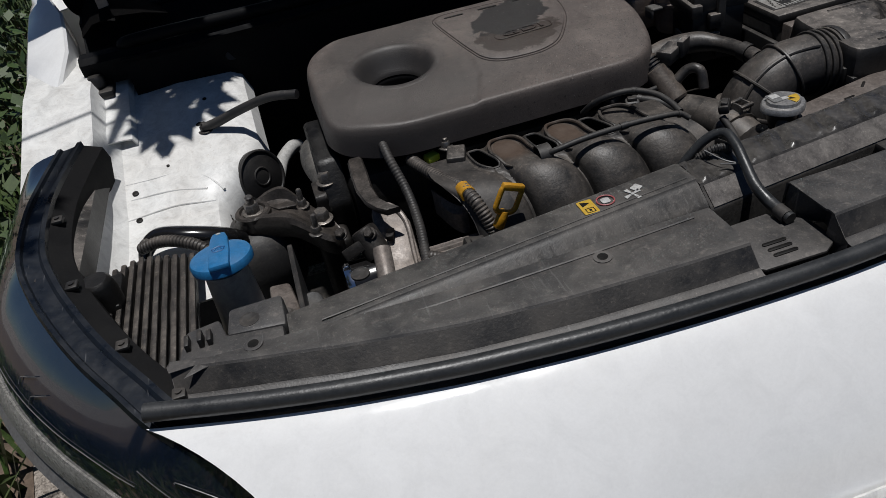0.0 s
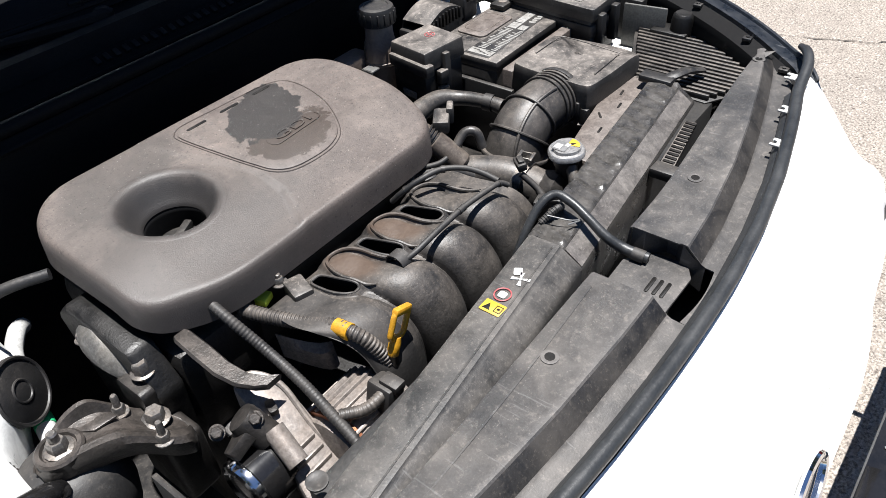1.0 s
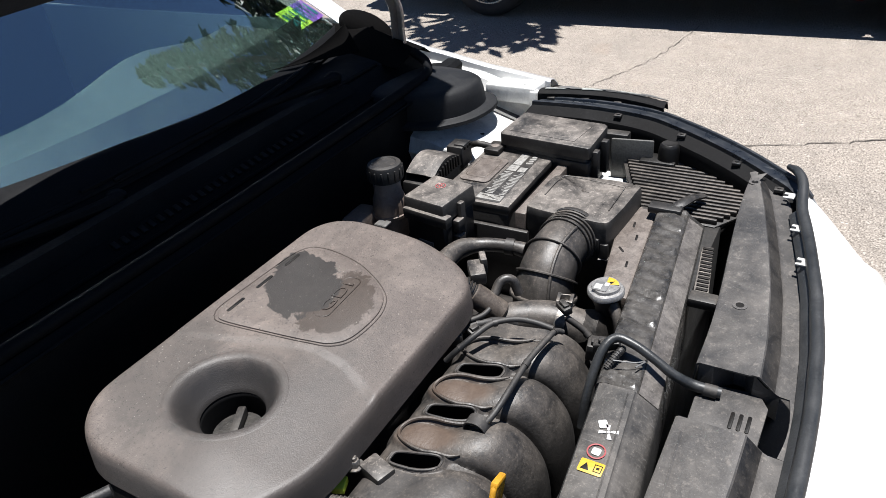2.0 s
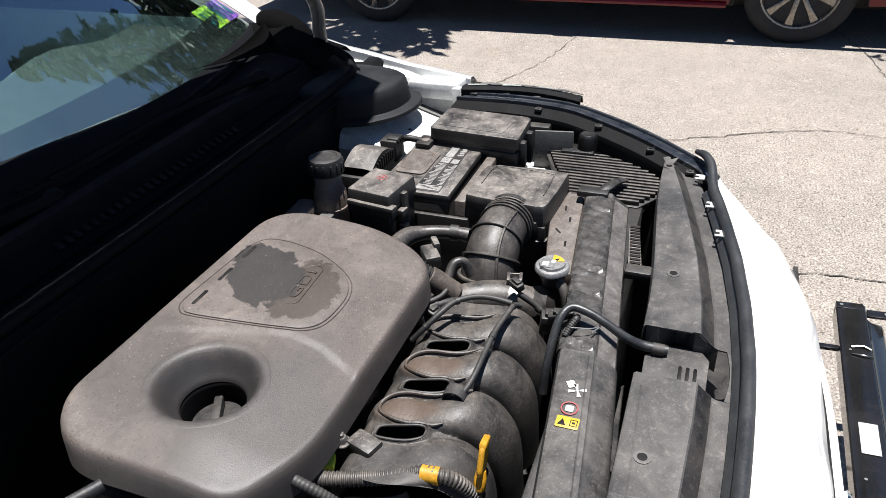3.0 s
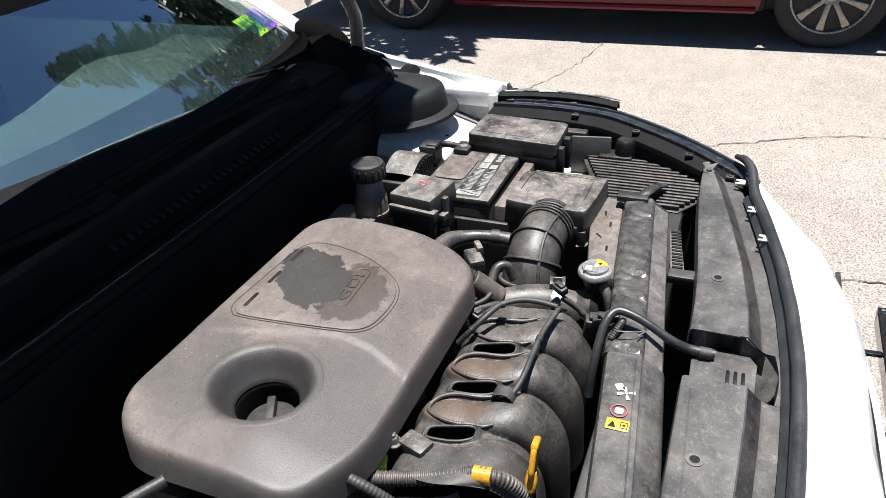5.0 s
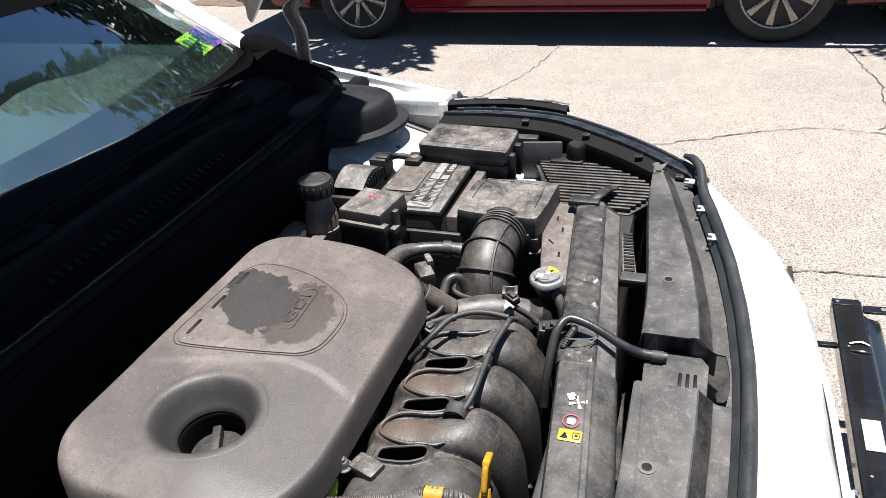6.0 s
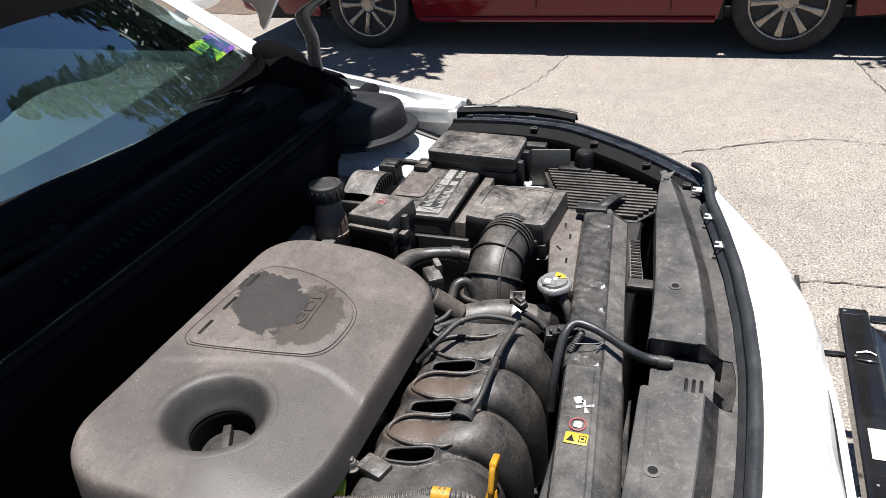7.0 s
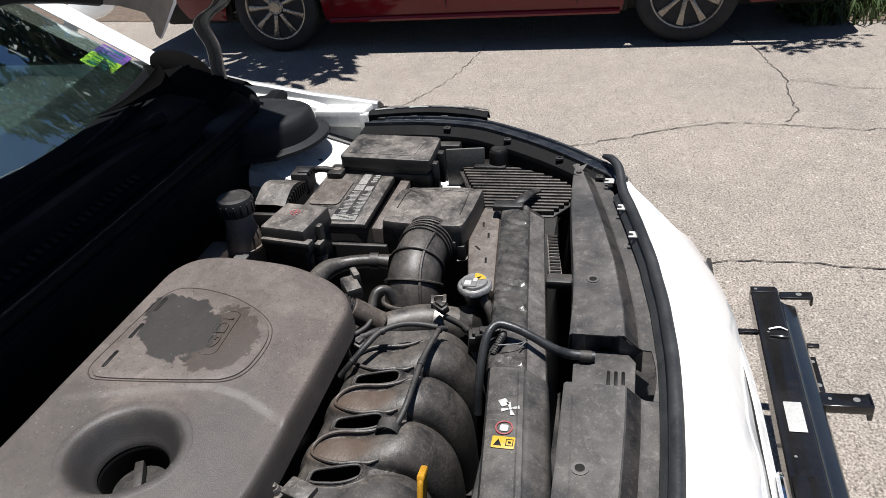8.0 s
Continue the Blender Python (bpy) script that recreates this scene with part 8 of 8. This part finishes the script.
    # small wing bolt with spring on the rail
    bm = B()
    box(bm, (-0.888, 0.825, 0.785), (-0.835, 0.890, 0.800), 0.004)
    lathe(bm, [(0.012, 0.79), (0.016, 0.795), (0.016, 0.808), (0.012, 0.815), (0.0, 0.816)], Matrix.Translation((-0.862, 0.855, 0.01)), 16)
    for k in range(4):
        tube(bm, [(-0.862 + 0.012 * math.cos(a * math.pi / 8), 0.855 + 0.012 * math.sin(a * math.pi / 8), 0.785 + 0.005 * k) for a in range(17)], 0.0018, 6, 1, smooth=False, caps=False)
    whole("wing_stop", bm, M_PLASTIC, "black sprung stop on the wing rail", "bump stop")
    # side panel beside the lamp
    bm = B()
    rows = []
    for i in range(13):
        y = 0.26 + 0.34 * i / 12
        rows.append([(-0.905, y, 0.775), (-0.895, y, 0.765), (-0.862, y, 0.752), (-0.858, y, 0.72)])
    loft(bm, rows, 0.003)
    whole("wing_liner", bm, M_BOX, "dusty dark liner strip along the wing rail", "engine trim")
    # conduit on the rib panel
    conduit("wiring_conduit", [(-0.80, 0.385, 0.705), (-0.765, 0.372, 0.716), (-0.730, 0.352, 0.716), (-0.70, 0.330, 0.705), (-0.69, 0.31, 0.68)], 0.0095, "ribbed black conduit behind the corner panel")


left_pipes()


# ---- the spare front panel leaning before the nose ----
def spare_panel():
    """A new glossy black radiator carrier standing in front of the bumper."""
    t = thing("radiator_carrier", "new glossy black steel radiator carrier standing before the bumper", "car part", (0.25, -0.40, 0.0))
    o = Vector((0.770, -0.362, 0.360))
    u = Vector((-1.0, 0.020, 0.0)).normalized()
    w = Vector((0, 0.06, 1)).normalized()
    v = w.cross(u).normalized()
    w = u.cross(v).normalized()
    if v.y > 0:
        v, w = -v, w
    m = Matrix(((u.x, v.x, w.x, o.x), (u.y, v.y, w.y, o.y), (u.z, v.z, w.z, o.z), (0, 0, 0, 1)))

    def sweep(prof, a0, a1, thick=0.0025):
        bm = B()
        n = 16
        loft(bm, [[m @ Vector((a0 + (a1 - a0) * i / n, b, c)) for b, c in prof] for i in range(n + 1)], thick)
        return bm
    top = part("top_rail", sweep([(0.000, -0.045), (0.000, -0.003), (0.003, 0.0), (0.060, 0.001), (0.064, -0.002)], 0.0, 1.10), M_BLACKMETAL, t)
    part("side_rail", sweep([(0.065, -0.002), (0.074, -0.010), (0.096, -0.016), (0.102, -0.024), (0.104, -0.075)], 0.055, 1.10), M_BLACKMETAL, t)

    def block(a0, a1, b0, b1, c0, c1, bev=0.003):
        bm = B()
        box(bm, (a0, b0, c0), (a1, b1, c1), bev)
        bm.transform(m)
        return bm
    part("end_cap", block(-0.004, 0.022, 0.0, 0.060, -0.03, 0.003), M_BLACKMETAL, t)
    hook = part("hook_bracket", block(0.008, 0.036, 0.066, 0.140, -0.012, -0.004), M_BLACKMETAL, t)
    part("flange", block(0.008, 0.036, 0.135, 0.142, -0.030, -0.004), M_BLACKMETAL, hook)
    arm = part("arm", block(0.362, 0.402, 0.090, 0.195, -0.040, -0.018), M_BLACKMETAL, t)
    part("flange", block(0.358, 0.398, 0.186, 0.196, -0.060, -0.018), M_BLACKMETAL, arm)
    part("plate", block(0.205, 0.325, 0.098, 0.122, -0.060, -0.050), M_BLACKMETAL, t)
    part("tab", block(0.165, 0.180, -0.045, 0.0, -0.014, -0.004), M_BLACKMETAL, t)
    part("tab", block(0.165, 0.178, 0.104, 0.135, -0.050, -0.042), M_BLACKMETAL, t)
    part("label", block(0.420, 0.505, 0.018, 0.052, 0.0022, 0.0028, 0.0002), M_WPRINT, t, "blank white paper label")
    for a, b, c, r, par in ((0.010, 0.012, 0.0036, 0.004, top), (0.022, 0.110, -0.0035, 0.007, hook), (0.225, 0.112, -0.0495, 0.005, top), (0.305, 0.112, -0.0495, 0.006, top), (0.382, 0.115, -0.0175, 0.004, arm), (0.382, 0.165, -0.0175, 0.007, arm), (0.185, 0.02, 0.0018, 0.003, top), (0.57, 0.020, 0.0018, 0.003, top)):
        bm = B()
        lathe(bm, [(r, 0), (r, 0.0006), (0, 0.0006)], m @ Matrix.Translation((a, b, c)), 14)
        part("hole", bm, M_GPRINT, par)
    bm = B()
    tube(bm, [m @ Vector((0.175, 0.022, 0.001)), m @ Vector((0.170, 0.045, 0.003)), m @ Vector((0.178, 0.062, 0.001))], 0.004, 8, 5)
    tube(bm, [m @ Vector((0.200, 0.022, 0.001)), m @ Vector((0.204, 0.045, 0.003)), m @ Vector((0.204, 0.062, 0.001))], 0.004, 8, 5)
    part("pressing", bm, M_BLACKMETAL, top)
    # sloping middle pressing nearer the emblem
    bm = B()
    loft(bm, [[m @ Vector((0.62 + 0.05 * i, 0.004, 0.002 + 0.004 * (i > 0))), m @ Vector((0.62 + 0.05 * i, 0.030, 0.008 + 0.006 * math.sin(i))), m @ Vector((0.62 + 0.05 * i, 0.060, 0.003))] for i in range(10)], 0.002)
    part("centre_pressing", bm, M_BLACKMETAL, t)
    bm = B()
    prism(bm, [(0.72, -0.10), (0.72, 0.0), (1.05, 0.0), (1.05, -0.06)], -0.030, -0.026, 0.001)
    bm.transform(m)
    gus = part("gusset", bm, M_BLACKMETAL, t)
    for a, b, r in ((0.78, -0.05, 0.014), (0.84, -0.035, 0.008), (0.87, -0.055, 0.008)):
        bm = B()
        lathe(bm, [(r, 0), (r, 0.0006), (0, 0.0006)], m @ Matrix.Translation((a, b, -0.0258)), 16)
        part("hole", bm, M_CONCRETE, gus)
    for a in (0.70, 1.06):
        p = m @ Vector((a, 0.04, -0.02))
        bm = B()
        box(bm, (p.x - 0.022, p.y - 0.018, 0.0), (p.x + 0.022, p.y + 0.018, p.z), 0.003)
        part("upright", bm, M_BLACKMETAL, t)


spare_panel()


# ---- the red car across the drive ----
def red_car():
    X, Y0, Y1, R = 4.20, -0.425, 2.487, 0.335
    t = thing("red_car", "dark red sedan parked across the drive", "car", (5.1, 1.0, 0))

    def side_rows(side):
        """Body side from sill to belt, cut by round wheel arches."""
        rows = []
        ys = [-1.42 + 5.02 * i / 150 for i in range(151)]
        for y in ys:
            d = min(abs(y - Y0), abs(y - Y1))
            low = 0.235 + 0.03 * smooth(0.9, 1.5, abs(y - 1.03) - 0.6)
            if d < 0.385:
                low = max(low, 0.335 + math.sqrt(max(0, 0.385 ** 2 - d * d)))
            inset = 0.16 * smooth(-1.0, -1.45, y) + 0.14 * smooth(3.0, 3.6, y)
            row = []
            for k in range(9):
                s = k / 8
                z = low + (0.98 - low) * s
                bulge = 0.035 * math.sin(math.pi * min(1, max(0, (z - 0.2) / 0.85)))
                x = 0.915 + bulge - inset - 0.05 * smooth(0.75, 1.0, z) - 0.012 * smooth(0.35, 0.28, z)
                row.append((5.13 + side * x, y, z))
            rows.append(row)
        return rows
    for side in (-1, 1):
        bm = B()
        loft(bm, side_rows(side), 0.006)
        sd = part("body_side", bm, M_RED, t)
        bm = B()
        tube(bm, [(5.13 + side * 0.952, y, 0.40) for y in (0.05, 0.6, 1.4, 2.0)], 0.010, 8, 3)
        part("trim_strip", bm, M_RED, sd)
        for y in (0.28, 1.18, 2.02):
            bm = B()
            box(bm, (5.13 + side * 0.947 - 0.004, y - 0.003, 0.30), (5.13 + side * 0.947 + 0.006 * side + 0.004, y + 0.003, 0.93), 0.001)
            part("door_gap", bm, M_KPRINT, sd)
        for y in (1.00, 1.92):
            bm = B()
            box(bm, (5.13 + side * 0.955 - 0.012, y - 0.07, 0.80), (5.13 + side * 0.955 + 0.012, y + 0.07, 0.825), 0.006)
            part("door_handle", bm, M_CHROME, sd)
        bm = B()
        tube(bm, [(5.13 + side * 0.918, y, 0.232) for y in (0.0, 0.6, 1.4, 2.06)], 0.022, 8, 3)
        part("sill", bm, M_RED, sd)
    bm = B()
    rows = []
    for i in range(13):
        x = 5.13 - 0.80 + 1.6 * i / 12
        c = 1 - 0.05 * abs(i - 6) / 6
        rows.append([(x, -1.46, 0.55), (x, -1.42, 0.78 * c + 0.03), (x, -1.0, 0.93), (x, -0.05, 1.0), (x * 0.84 + 5.13 * 0.16, 0.75, 1.42 * c), (x * 0.82 + 5.13 * 0.18, 1.7, 1.46 * c), (x * 0.84 + 5.13 * 0.16, 2.35, 1.36 * c), (x, 2.95, 1.03), (x, 3.55, 0.98), (x, 3.62, 0.60)])
    loft(bm, rows, 0.008)
    part("upper_body", bm, M_RED, t)
    for side in (-1, 1):
        for y0, y1 in ((0.22, 1.15), (1.22, 2.2)):
            bm = B()
            vs = [(5.13 + side * 0.868, y0 - 0.02, 1.0), (5.13 + side * 0.868, y1, 1.0), (5.13 + side * 0.72, y1 - 0.05, 1.35), (5.13 + side * 0.72, max(y0 + 0.4, 0.70) if y0 < 1 else y0, 1.35)]
            loft(bm, [[vs[0], vs[3]], [vs[1], vs[2]]], 0.006)
            part("side_window", bm, M_LENS, t)
    for name, z0, z1, y in (("front_bumper", 0.22, 0.60, -1.46), ("rear_bumper", 0.25, 0.62, 3.60)):
        bm = B()
        box(bm, (4.36, y - 0.09, z0), (5.90, y + 0.12, z1), 0.07, seg=3)
        part(name, bm, M_RED, t)
    bm = B()
    box(bm, (4.35, -1.3, 0.20), (5.9, 3.5, 0.50), 0.03)
    box(bm, (4.225, -0.055, 0.22), (4.37, 2.115, 0.47), 0.02)
    box(bm, (4.26, -1.36, 0.24), (4.40, -0.80, 0.50), 0.02)
    box(bm, (4.26, 2.86, 0.24), (4.40, 3.50, 0.50), 0.02)
    box(bm, (4.37, -1.40, 0.40), (5.90, 3.55, 0.60), 0.03)
    box(bm, (4.27, -1.40, 0.255), (5.98, 3.50, 0.30), 0.01)
    part("underbody", bm, M_KPRINT, t)
    for y in (Y0, Y1):
        for side in (-1, 1):
            cx = 5.13 + side * 0.80
            m = Matrix.Translation((cx, y, R)) @ Matrix.Rotation(radians(90 * side), 4, "Y") @ Matrix.Rotation(radians(11), 4, "Z")
            bm = B()
            lathe(bm, [(0.222, -0.11), (0.305, -0.112), (0.328, -0.095), (R, -0.07), (R, 0.07), (0.328, 0.095), (0.305, 0.114), (0.262, 0.118), (0.236, 0.110), (0.224, 0.09)], m, 56)
            wh = part("wheel", bm, M_TYRE, t)
            bm = B()
            lathe(bm, [(0.224, -0.09), (0.226, 0.095), (0.238, 0.108), (0.236, 0.112), (0.226, 0.110), (0.216, 0.095), (0.210, 0.03), (0.205, -0.02)], m, 56)
            rim = part("rim", bm, M_ALLOY, wh, "dull alloy rim")
            bm = B()
            lathe(bm, [(0.205, 0.0), (0.205, 0.004), (0.0, 0.006)], m, 40)
            part("brake_disc", bm, M_DARKMETAL, wh)
            for k in range(9):
                bm = B()
                tmp = bmesh.new()
                prism(tmp, [(0.045, -0.016), (0.140, -0.017), (0.222, -0.026), (0.222, 0.026), (0.140, 0.017), (0.045, 0.016)], 0.070, 0.102, 0.008)
                tmp.transform(m @ Matrix.Rotation(2 * math.pi * k / 9, 4, "Z"))
                join(bm, tmp)
                part("spoke", bm, M_ALLOY, rim)
            bm = B()
            lathe(bm, [(0.062, 0.07), (0.060, 0.102), (0.050, 0.108), (0.040, 0.106), (0.038, 0.110), (0.0, 0.112)], m, 30)
            part("hub_cap", bm, M_ALLOY, rim)


red_car()


# ---- plants ----
def leaf_cloud(bm, centre, size, count, leaf, rnd, droop=0.0, narrow=0.5):
    for _ in range(count):
        while True:
            p = Vector((rnd.uniform(-1, 1), rnd.uniform(-1, 1), rnd.uniform(-1, 1)))
            if 0.25 < p.length < 1:
                break
        q = Vector((p.x * size[0], p.y * size[1], p.z * size[2] - droop * (p.x * p.x + p.y * p.y))) + centre
        a = Vector((rnd.uniform(-1, 1), rnd.uniform(-1, 1), rnd.uniform(-0.7, 0.3))).normalized()
        s = a.cross(Vector((rnd.uniform(-0.4, 0.4), rnd.uniform(-0.4, 0.4), 1))).normalized()
        L = leaf * rnd.uniform(0.6, 1.3)
        vs = [bm.verts.new(q), bm.verts.new(q + a * L * 0.5 + s * L * narrow * 0.5), bm.verts.new(q + a * L), bm.verts.new(q + a * L * 0.5 - s * L * narrow * 0.5)]
        bm.faces.new(vs)


def tree(base, height, lean, crown, seed, leaf, mat_, label, density=420, narrow=0.5):
    """Tapered trunk, limbs reaching to each clump, and a crown of single leaves."""
    rnd = random.Random(seed)
    t = thing("tree", label, "tree", base)
    b = Vector(base)
    top = b + Vector(lean) + Vector((0, 0, height))
    trunk = [b, b.lerp(top, 0.3) + Vector((rnd.uniform(-0.1, 0.1), rnd.uniform(-0.1, 0.1), 0)), b.lerp(top, 0.6) + Vector((rnd.uniform(-0.15, 0.15), rnd.uniform(-0.15, 0.15), 0)), top]
    bm = B()
    tube(bm, trunk, [0.17, 0.13, 0.09, 0.03], 12, 6)
    part("trunk", bm, M_BARK, t)
    bm = B()
    lv = B()
    hung = None
    for c, s, *few in crown:
        c = Vector(c)
        k = min(0.95, max(0.25, (c.z - b.z) / height * 0.8))
        start = hung if few and hung else b.lerp(top, k)
        hung = c if few else None
        tube(bm, [start, start.lerp(c, 0.5) + Vector((0, 0, 0.15)), c], [0.016, 0.008, 0.003] if few else [0.05, 0.03, 0.008], 7, 5)
        for _ in range(2 if few else 6):
            e = c + Vector((rnd.uniform(-1, 1) * s[0], rnd.uniform(-1, 1) * s[1], rnd.uniform(-1, 1) * s[2])) * 0.8
            tube(bm, [c, c.lerp(e, 0.5) + Vector((0, 0, 0.05)), e], [0.012, 0.008, 0.003], 5, 3)
        leaf_cloud(lv, c, s, few[0] if few else density, leaf * (0.62 if few else 1), rnd, 0.15, narrow)
    part("limbs", bm, M_BARK, t)
    part("crown", lv, mat_, t, sharp=180)
    return t


rnd_r = random.Random(21)
def spruce(base, height, spread, seed, label, boughs=()):
    """A conifer: straight trunk, whorls of drooping branches, each fringed with needle sprays."""
    rnd = random.Random(seed)
    t = thing("tree", label, "tree", base)
    b = Vector(base)
    bm = B()
    tube(bm, [b, b + Vector((0, 0, height * 0.5)), b + Vector((0, 0, height))], [0.17, 0.10, 0.015], 12, 5)
    part("trunk", bm, M_BARK, t)
    bm, lv = B(), B()

    def spray(p, d, size):
        s = d.cross(Vector((rnd.uniform(-0.5, 0.5), rnd.uniform(-0.5, 0.5), 1))).normalized() * size * 0.17
        vs = [lv.verts.new(q) for q in (p, p + d * size * 0.45 + s, p + d * size, p + d * size * 0.45 - s)]
        lv.faces.new(vs)

    def bough(a, e, size):
        mid = a.lerp(e, 0.55) + Vector((0, 0, 0.10 * (e - a).length))
        tube(bm, [a, mid, e], [0.016, 0.010, 0.004], 5, 3)
        line = spline([a, mid, e], 12)
        for i in range(3, len(line)):
            d = (line[i] - line[i - 1]).normalized()
            across = d.cross(Vector((0, 0, 1))).normalized()
            for _ in range(4):
                w = across * rnd.uniform(-1, 1) + d * rnd.uniform(0.3, 1.0) + Vector((0, 0, rnd.uniform(-0.7, 0.2)))
                spray(line[i] + Vector((rnd.uniform(-0.04, 0.04), rnd.uniform(-0.04, 0.04), 0)), w.normalized(), size * rnd.uniform(0.6, 1.3))
    z = 1.6
    while z < height - 0.2:
        k = 1 - (z - 1.6) / (height - 1.6)
        turn = rnd.uniform(0, 6.28)
        for j in range(7):
            if rnd.random() < 0.18:
                continue
            a = turn + 2 * math.pi * j / 7 + rnd.uniform(-0.25, 0.25)
            r = spread * (0.12 + 0.88 * k) * rnd.uniform(0.75, 1.15)
            e = b + Vector((math.cos(a) * r, math.sin(a) * r, z - 0.22 * r))
            bough(b + Vector((0, 0, z)), e, 0.20 + 0.10 * k)
        z += 0.26 + 0.022 * height
    for a, e in boughs:
        bough(Vector(a), Vector(e), 0.24)
    part("limbs", bm, M_BARK, t)
    part("crown", lv, M_NEEDLE, t, sharp=180)
    return t


spruce((7.6, 0.9, 0), 7.3, 2.5, 4, "tall dark green spruce beside the drive",
       [((6.2, 2.2, 3.3), (3.75, 1.75, 3.0)), ((6.2, 2.4, 3.3), (3.70, 2.05, 3.0)), ((6.2, 2.6, 3.2), (3.80, 2.40, 2.95)), ((6.2, 2.3, 3.4), (3.95, 1.95, 3.05)), ((6.2, 2.7, 3.4), (3.9, 2.65, 3.0)), ((6.2, 2.5, 3.2), (4.0, 2.2, 2.9)), ((6.3, 2.9, 3.2), (3.85, 2.95, 2.9)), ((6.1, 2.0, 3.3), (3.85, 1.85, 3.1)), ((6.1, 2.2, 3.2), (3.65, 2.2, 3.1)), ((6.1, 2.4, 3.3), (3.72, 2.3, 3.1)), ((6.1, 2.5, 3.3), (3.80, 2.52, 3.1)), ((6.1, 2.1, 3.2), (3.95, 2.08, 3.1))])
spruce((8.4, -3.0, 0), 9.5, 2.2, 14, "tall dark green spruce farther along the drive")
spruce((9.6, 4.6, 0), 9.0, 2.2, 24, "tall dark green spruce behind the red car")
spruce((10.4, 2.5, 0), 14.2, 1.75, 8, "very tall slim dark green spruce behind the red car")
tree((12.4, 5.9, 0), 6.5, (-0.3, 0.1, 0), [((12.2 + rnd_r.uniform(-1.5, 1.5), 5.6 + rnd_r.uniform(-2.4, 2.2), 2.2 + rnd_r.uniform(0, 4.0)), (0.9, 0.9, 0.6)) for _ in range(22)],
     4, 0.16, M_LEAF, "leafy green tree far behind the red car", 420)
tree((8.6, -3.8, 0), 7.5, (0.2, 0.3, 0), [((8.3 + rnd_r.uniform(-1.4, 1.4), -3.4 + rnd_r.uniform(-1.5, 1.5), 2.8 + rnd_r.uniform(0, 4.6)), (0.9, 0.9, 0.6)) for _ in range(22)] + [((4.19, -1.20, 3.0), (0.16, 0.22, 0.08), 40), ((4.40, -1.43, 3.0), (0.24, 0.26, 0.10), 80)],
     5, 0.14, M_LEAF, "leafy green tree behind the parked car", 420)
# Unseen tree; its low leaf clusters are added to shadow the wing.
tree((-3.4, -0.2, 0), 5.2, (0.3, 0, 0), [((-2.6 + rnd_r.uniform(-1.3, 0.6), -0.5 + rnd_r.uniform(-1.2, 1.2), 2.4 + rnd_r.uniform(0, 2.8)), (0.7, 0.7, 0.45)) for _ in range(16)] + [((-0.628, 0.765, 1.95), (0.026, 0.070, 0.03), 60), ((-0.695, 0.715, 1.95), (0.024, 0.060, 0.03), 44), ((-0.735, 0.815, 1.95), (0.026, 0.045, 0.03), 36), ((-0.840, 0.340, 2.50), (0.025, 0.100, 0.03), 12)],
     6, 0.11, M_LEAF, "unseen leafy green tree, added to cast soft shadows on the car's wing", 330)


def tuft_field(name, label, boxes, seed, mat_, tall):
    rnd = random.Random(seed)
    bm = B()
    for x0, x1, y0, y1, n in boxes:
        for _ in range(n):
            x, y = rnd.uniform(x0, x1), rnd.uniform(y0, y1)
            h = tall * rnd.uniform(0.35, 1.25)
            a = rnd.uniform(0, 2 * math.pi)
            d = Vector((math.cos(a), math.sin(a), 0))
            s = Vector((-d.y, d.x, 0)) * 0.006 * rnd.uniform(0.7, 1.8)
            p = Vector((x, y, 0.0))
            q = p + d * h * 0.25 + Vector((0, 0, h * 0.7))
            r = p + d * h * rnd.uniform(0.4, 0.8) + Vector((0, 0, h))
            v = [bm.verts.new(p - s), bm.verts.new(p + s), bm.verts.new(q + s * 0.8), bm.verts.new(q - s * 0.8), bm.verts.new(r)]
            bm.faces.new(v[:4])
            bm.faces.new((v[3], v[2], v[4]))
    return whole(name, bm, mat_, label, "grass", kind="stuff", sharp=180)


tuft_field("grass", "green grass and weeds along the drive's edge", [(-3.2, -1.35, 0.2, 6.0, 7000), (-3.0, -1.40, -1.2, 0.3, 1500)], 31, M_GRASS, 0.20)
tuft_field("grass", "thin sunlit grass on the bank beside the drive", [(4.55, 6.6, -3.2, -1.25, 4200), (5.5, 8.0, -1.2, 4.0, 1800)], 32, M_GRASS, 0.13)


def shrubs(name, label, spots, seed):
    rnd = random.Random(seed)
    bm = B()
    for x, y, z, r in spots:
        leaf_cloud(bm, Vector((x, y, z)), (r, r, r * 0.8), int(900 * r), 0.075, rnd, 0, 0.6)
    return whole(name, bm, M_LEAF, label, "shrubs", kind="stuff", sharp=180)


shrubs("weeds", "leafy green weeds beside the white car", [(-1.75, 2.2, 0.25, 0.35), (-1.9, 3.2, 0.35, 0.45), (-1.7, 1.2, 0.15, 0.28), (-2.2, 4.2, 0.5, 0.6), (-2.3, 5.4, 0.6, 0.7), (-1.65, 0.55, 0.12, 0.22), (-2.6, 2.4, 0.5, 0.6), (-1.75, 1.7, 0.2, 0.3)], 41)
shrubs("weeds", "leafy green weeds round the red car", [(4.75, -1.25, 0.12, 0.20), (5.1, -1.5, 0.2, 0.3), (5.6, -1.6, 0.25, 0.35), (6.5, 0.5, 0.4, 0.6), (6.6, 2.0, 0.4, 0.6), (6.7, 3.4, 0.5, 0.7), (4.9, -2.0, 0.12, 0.2)], 42)
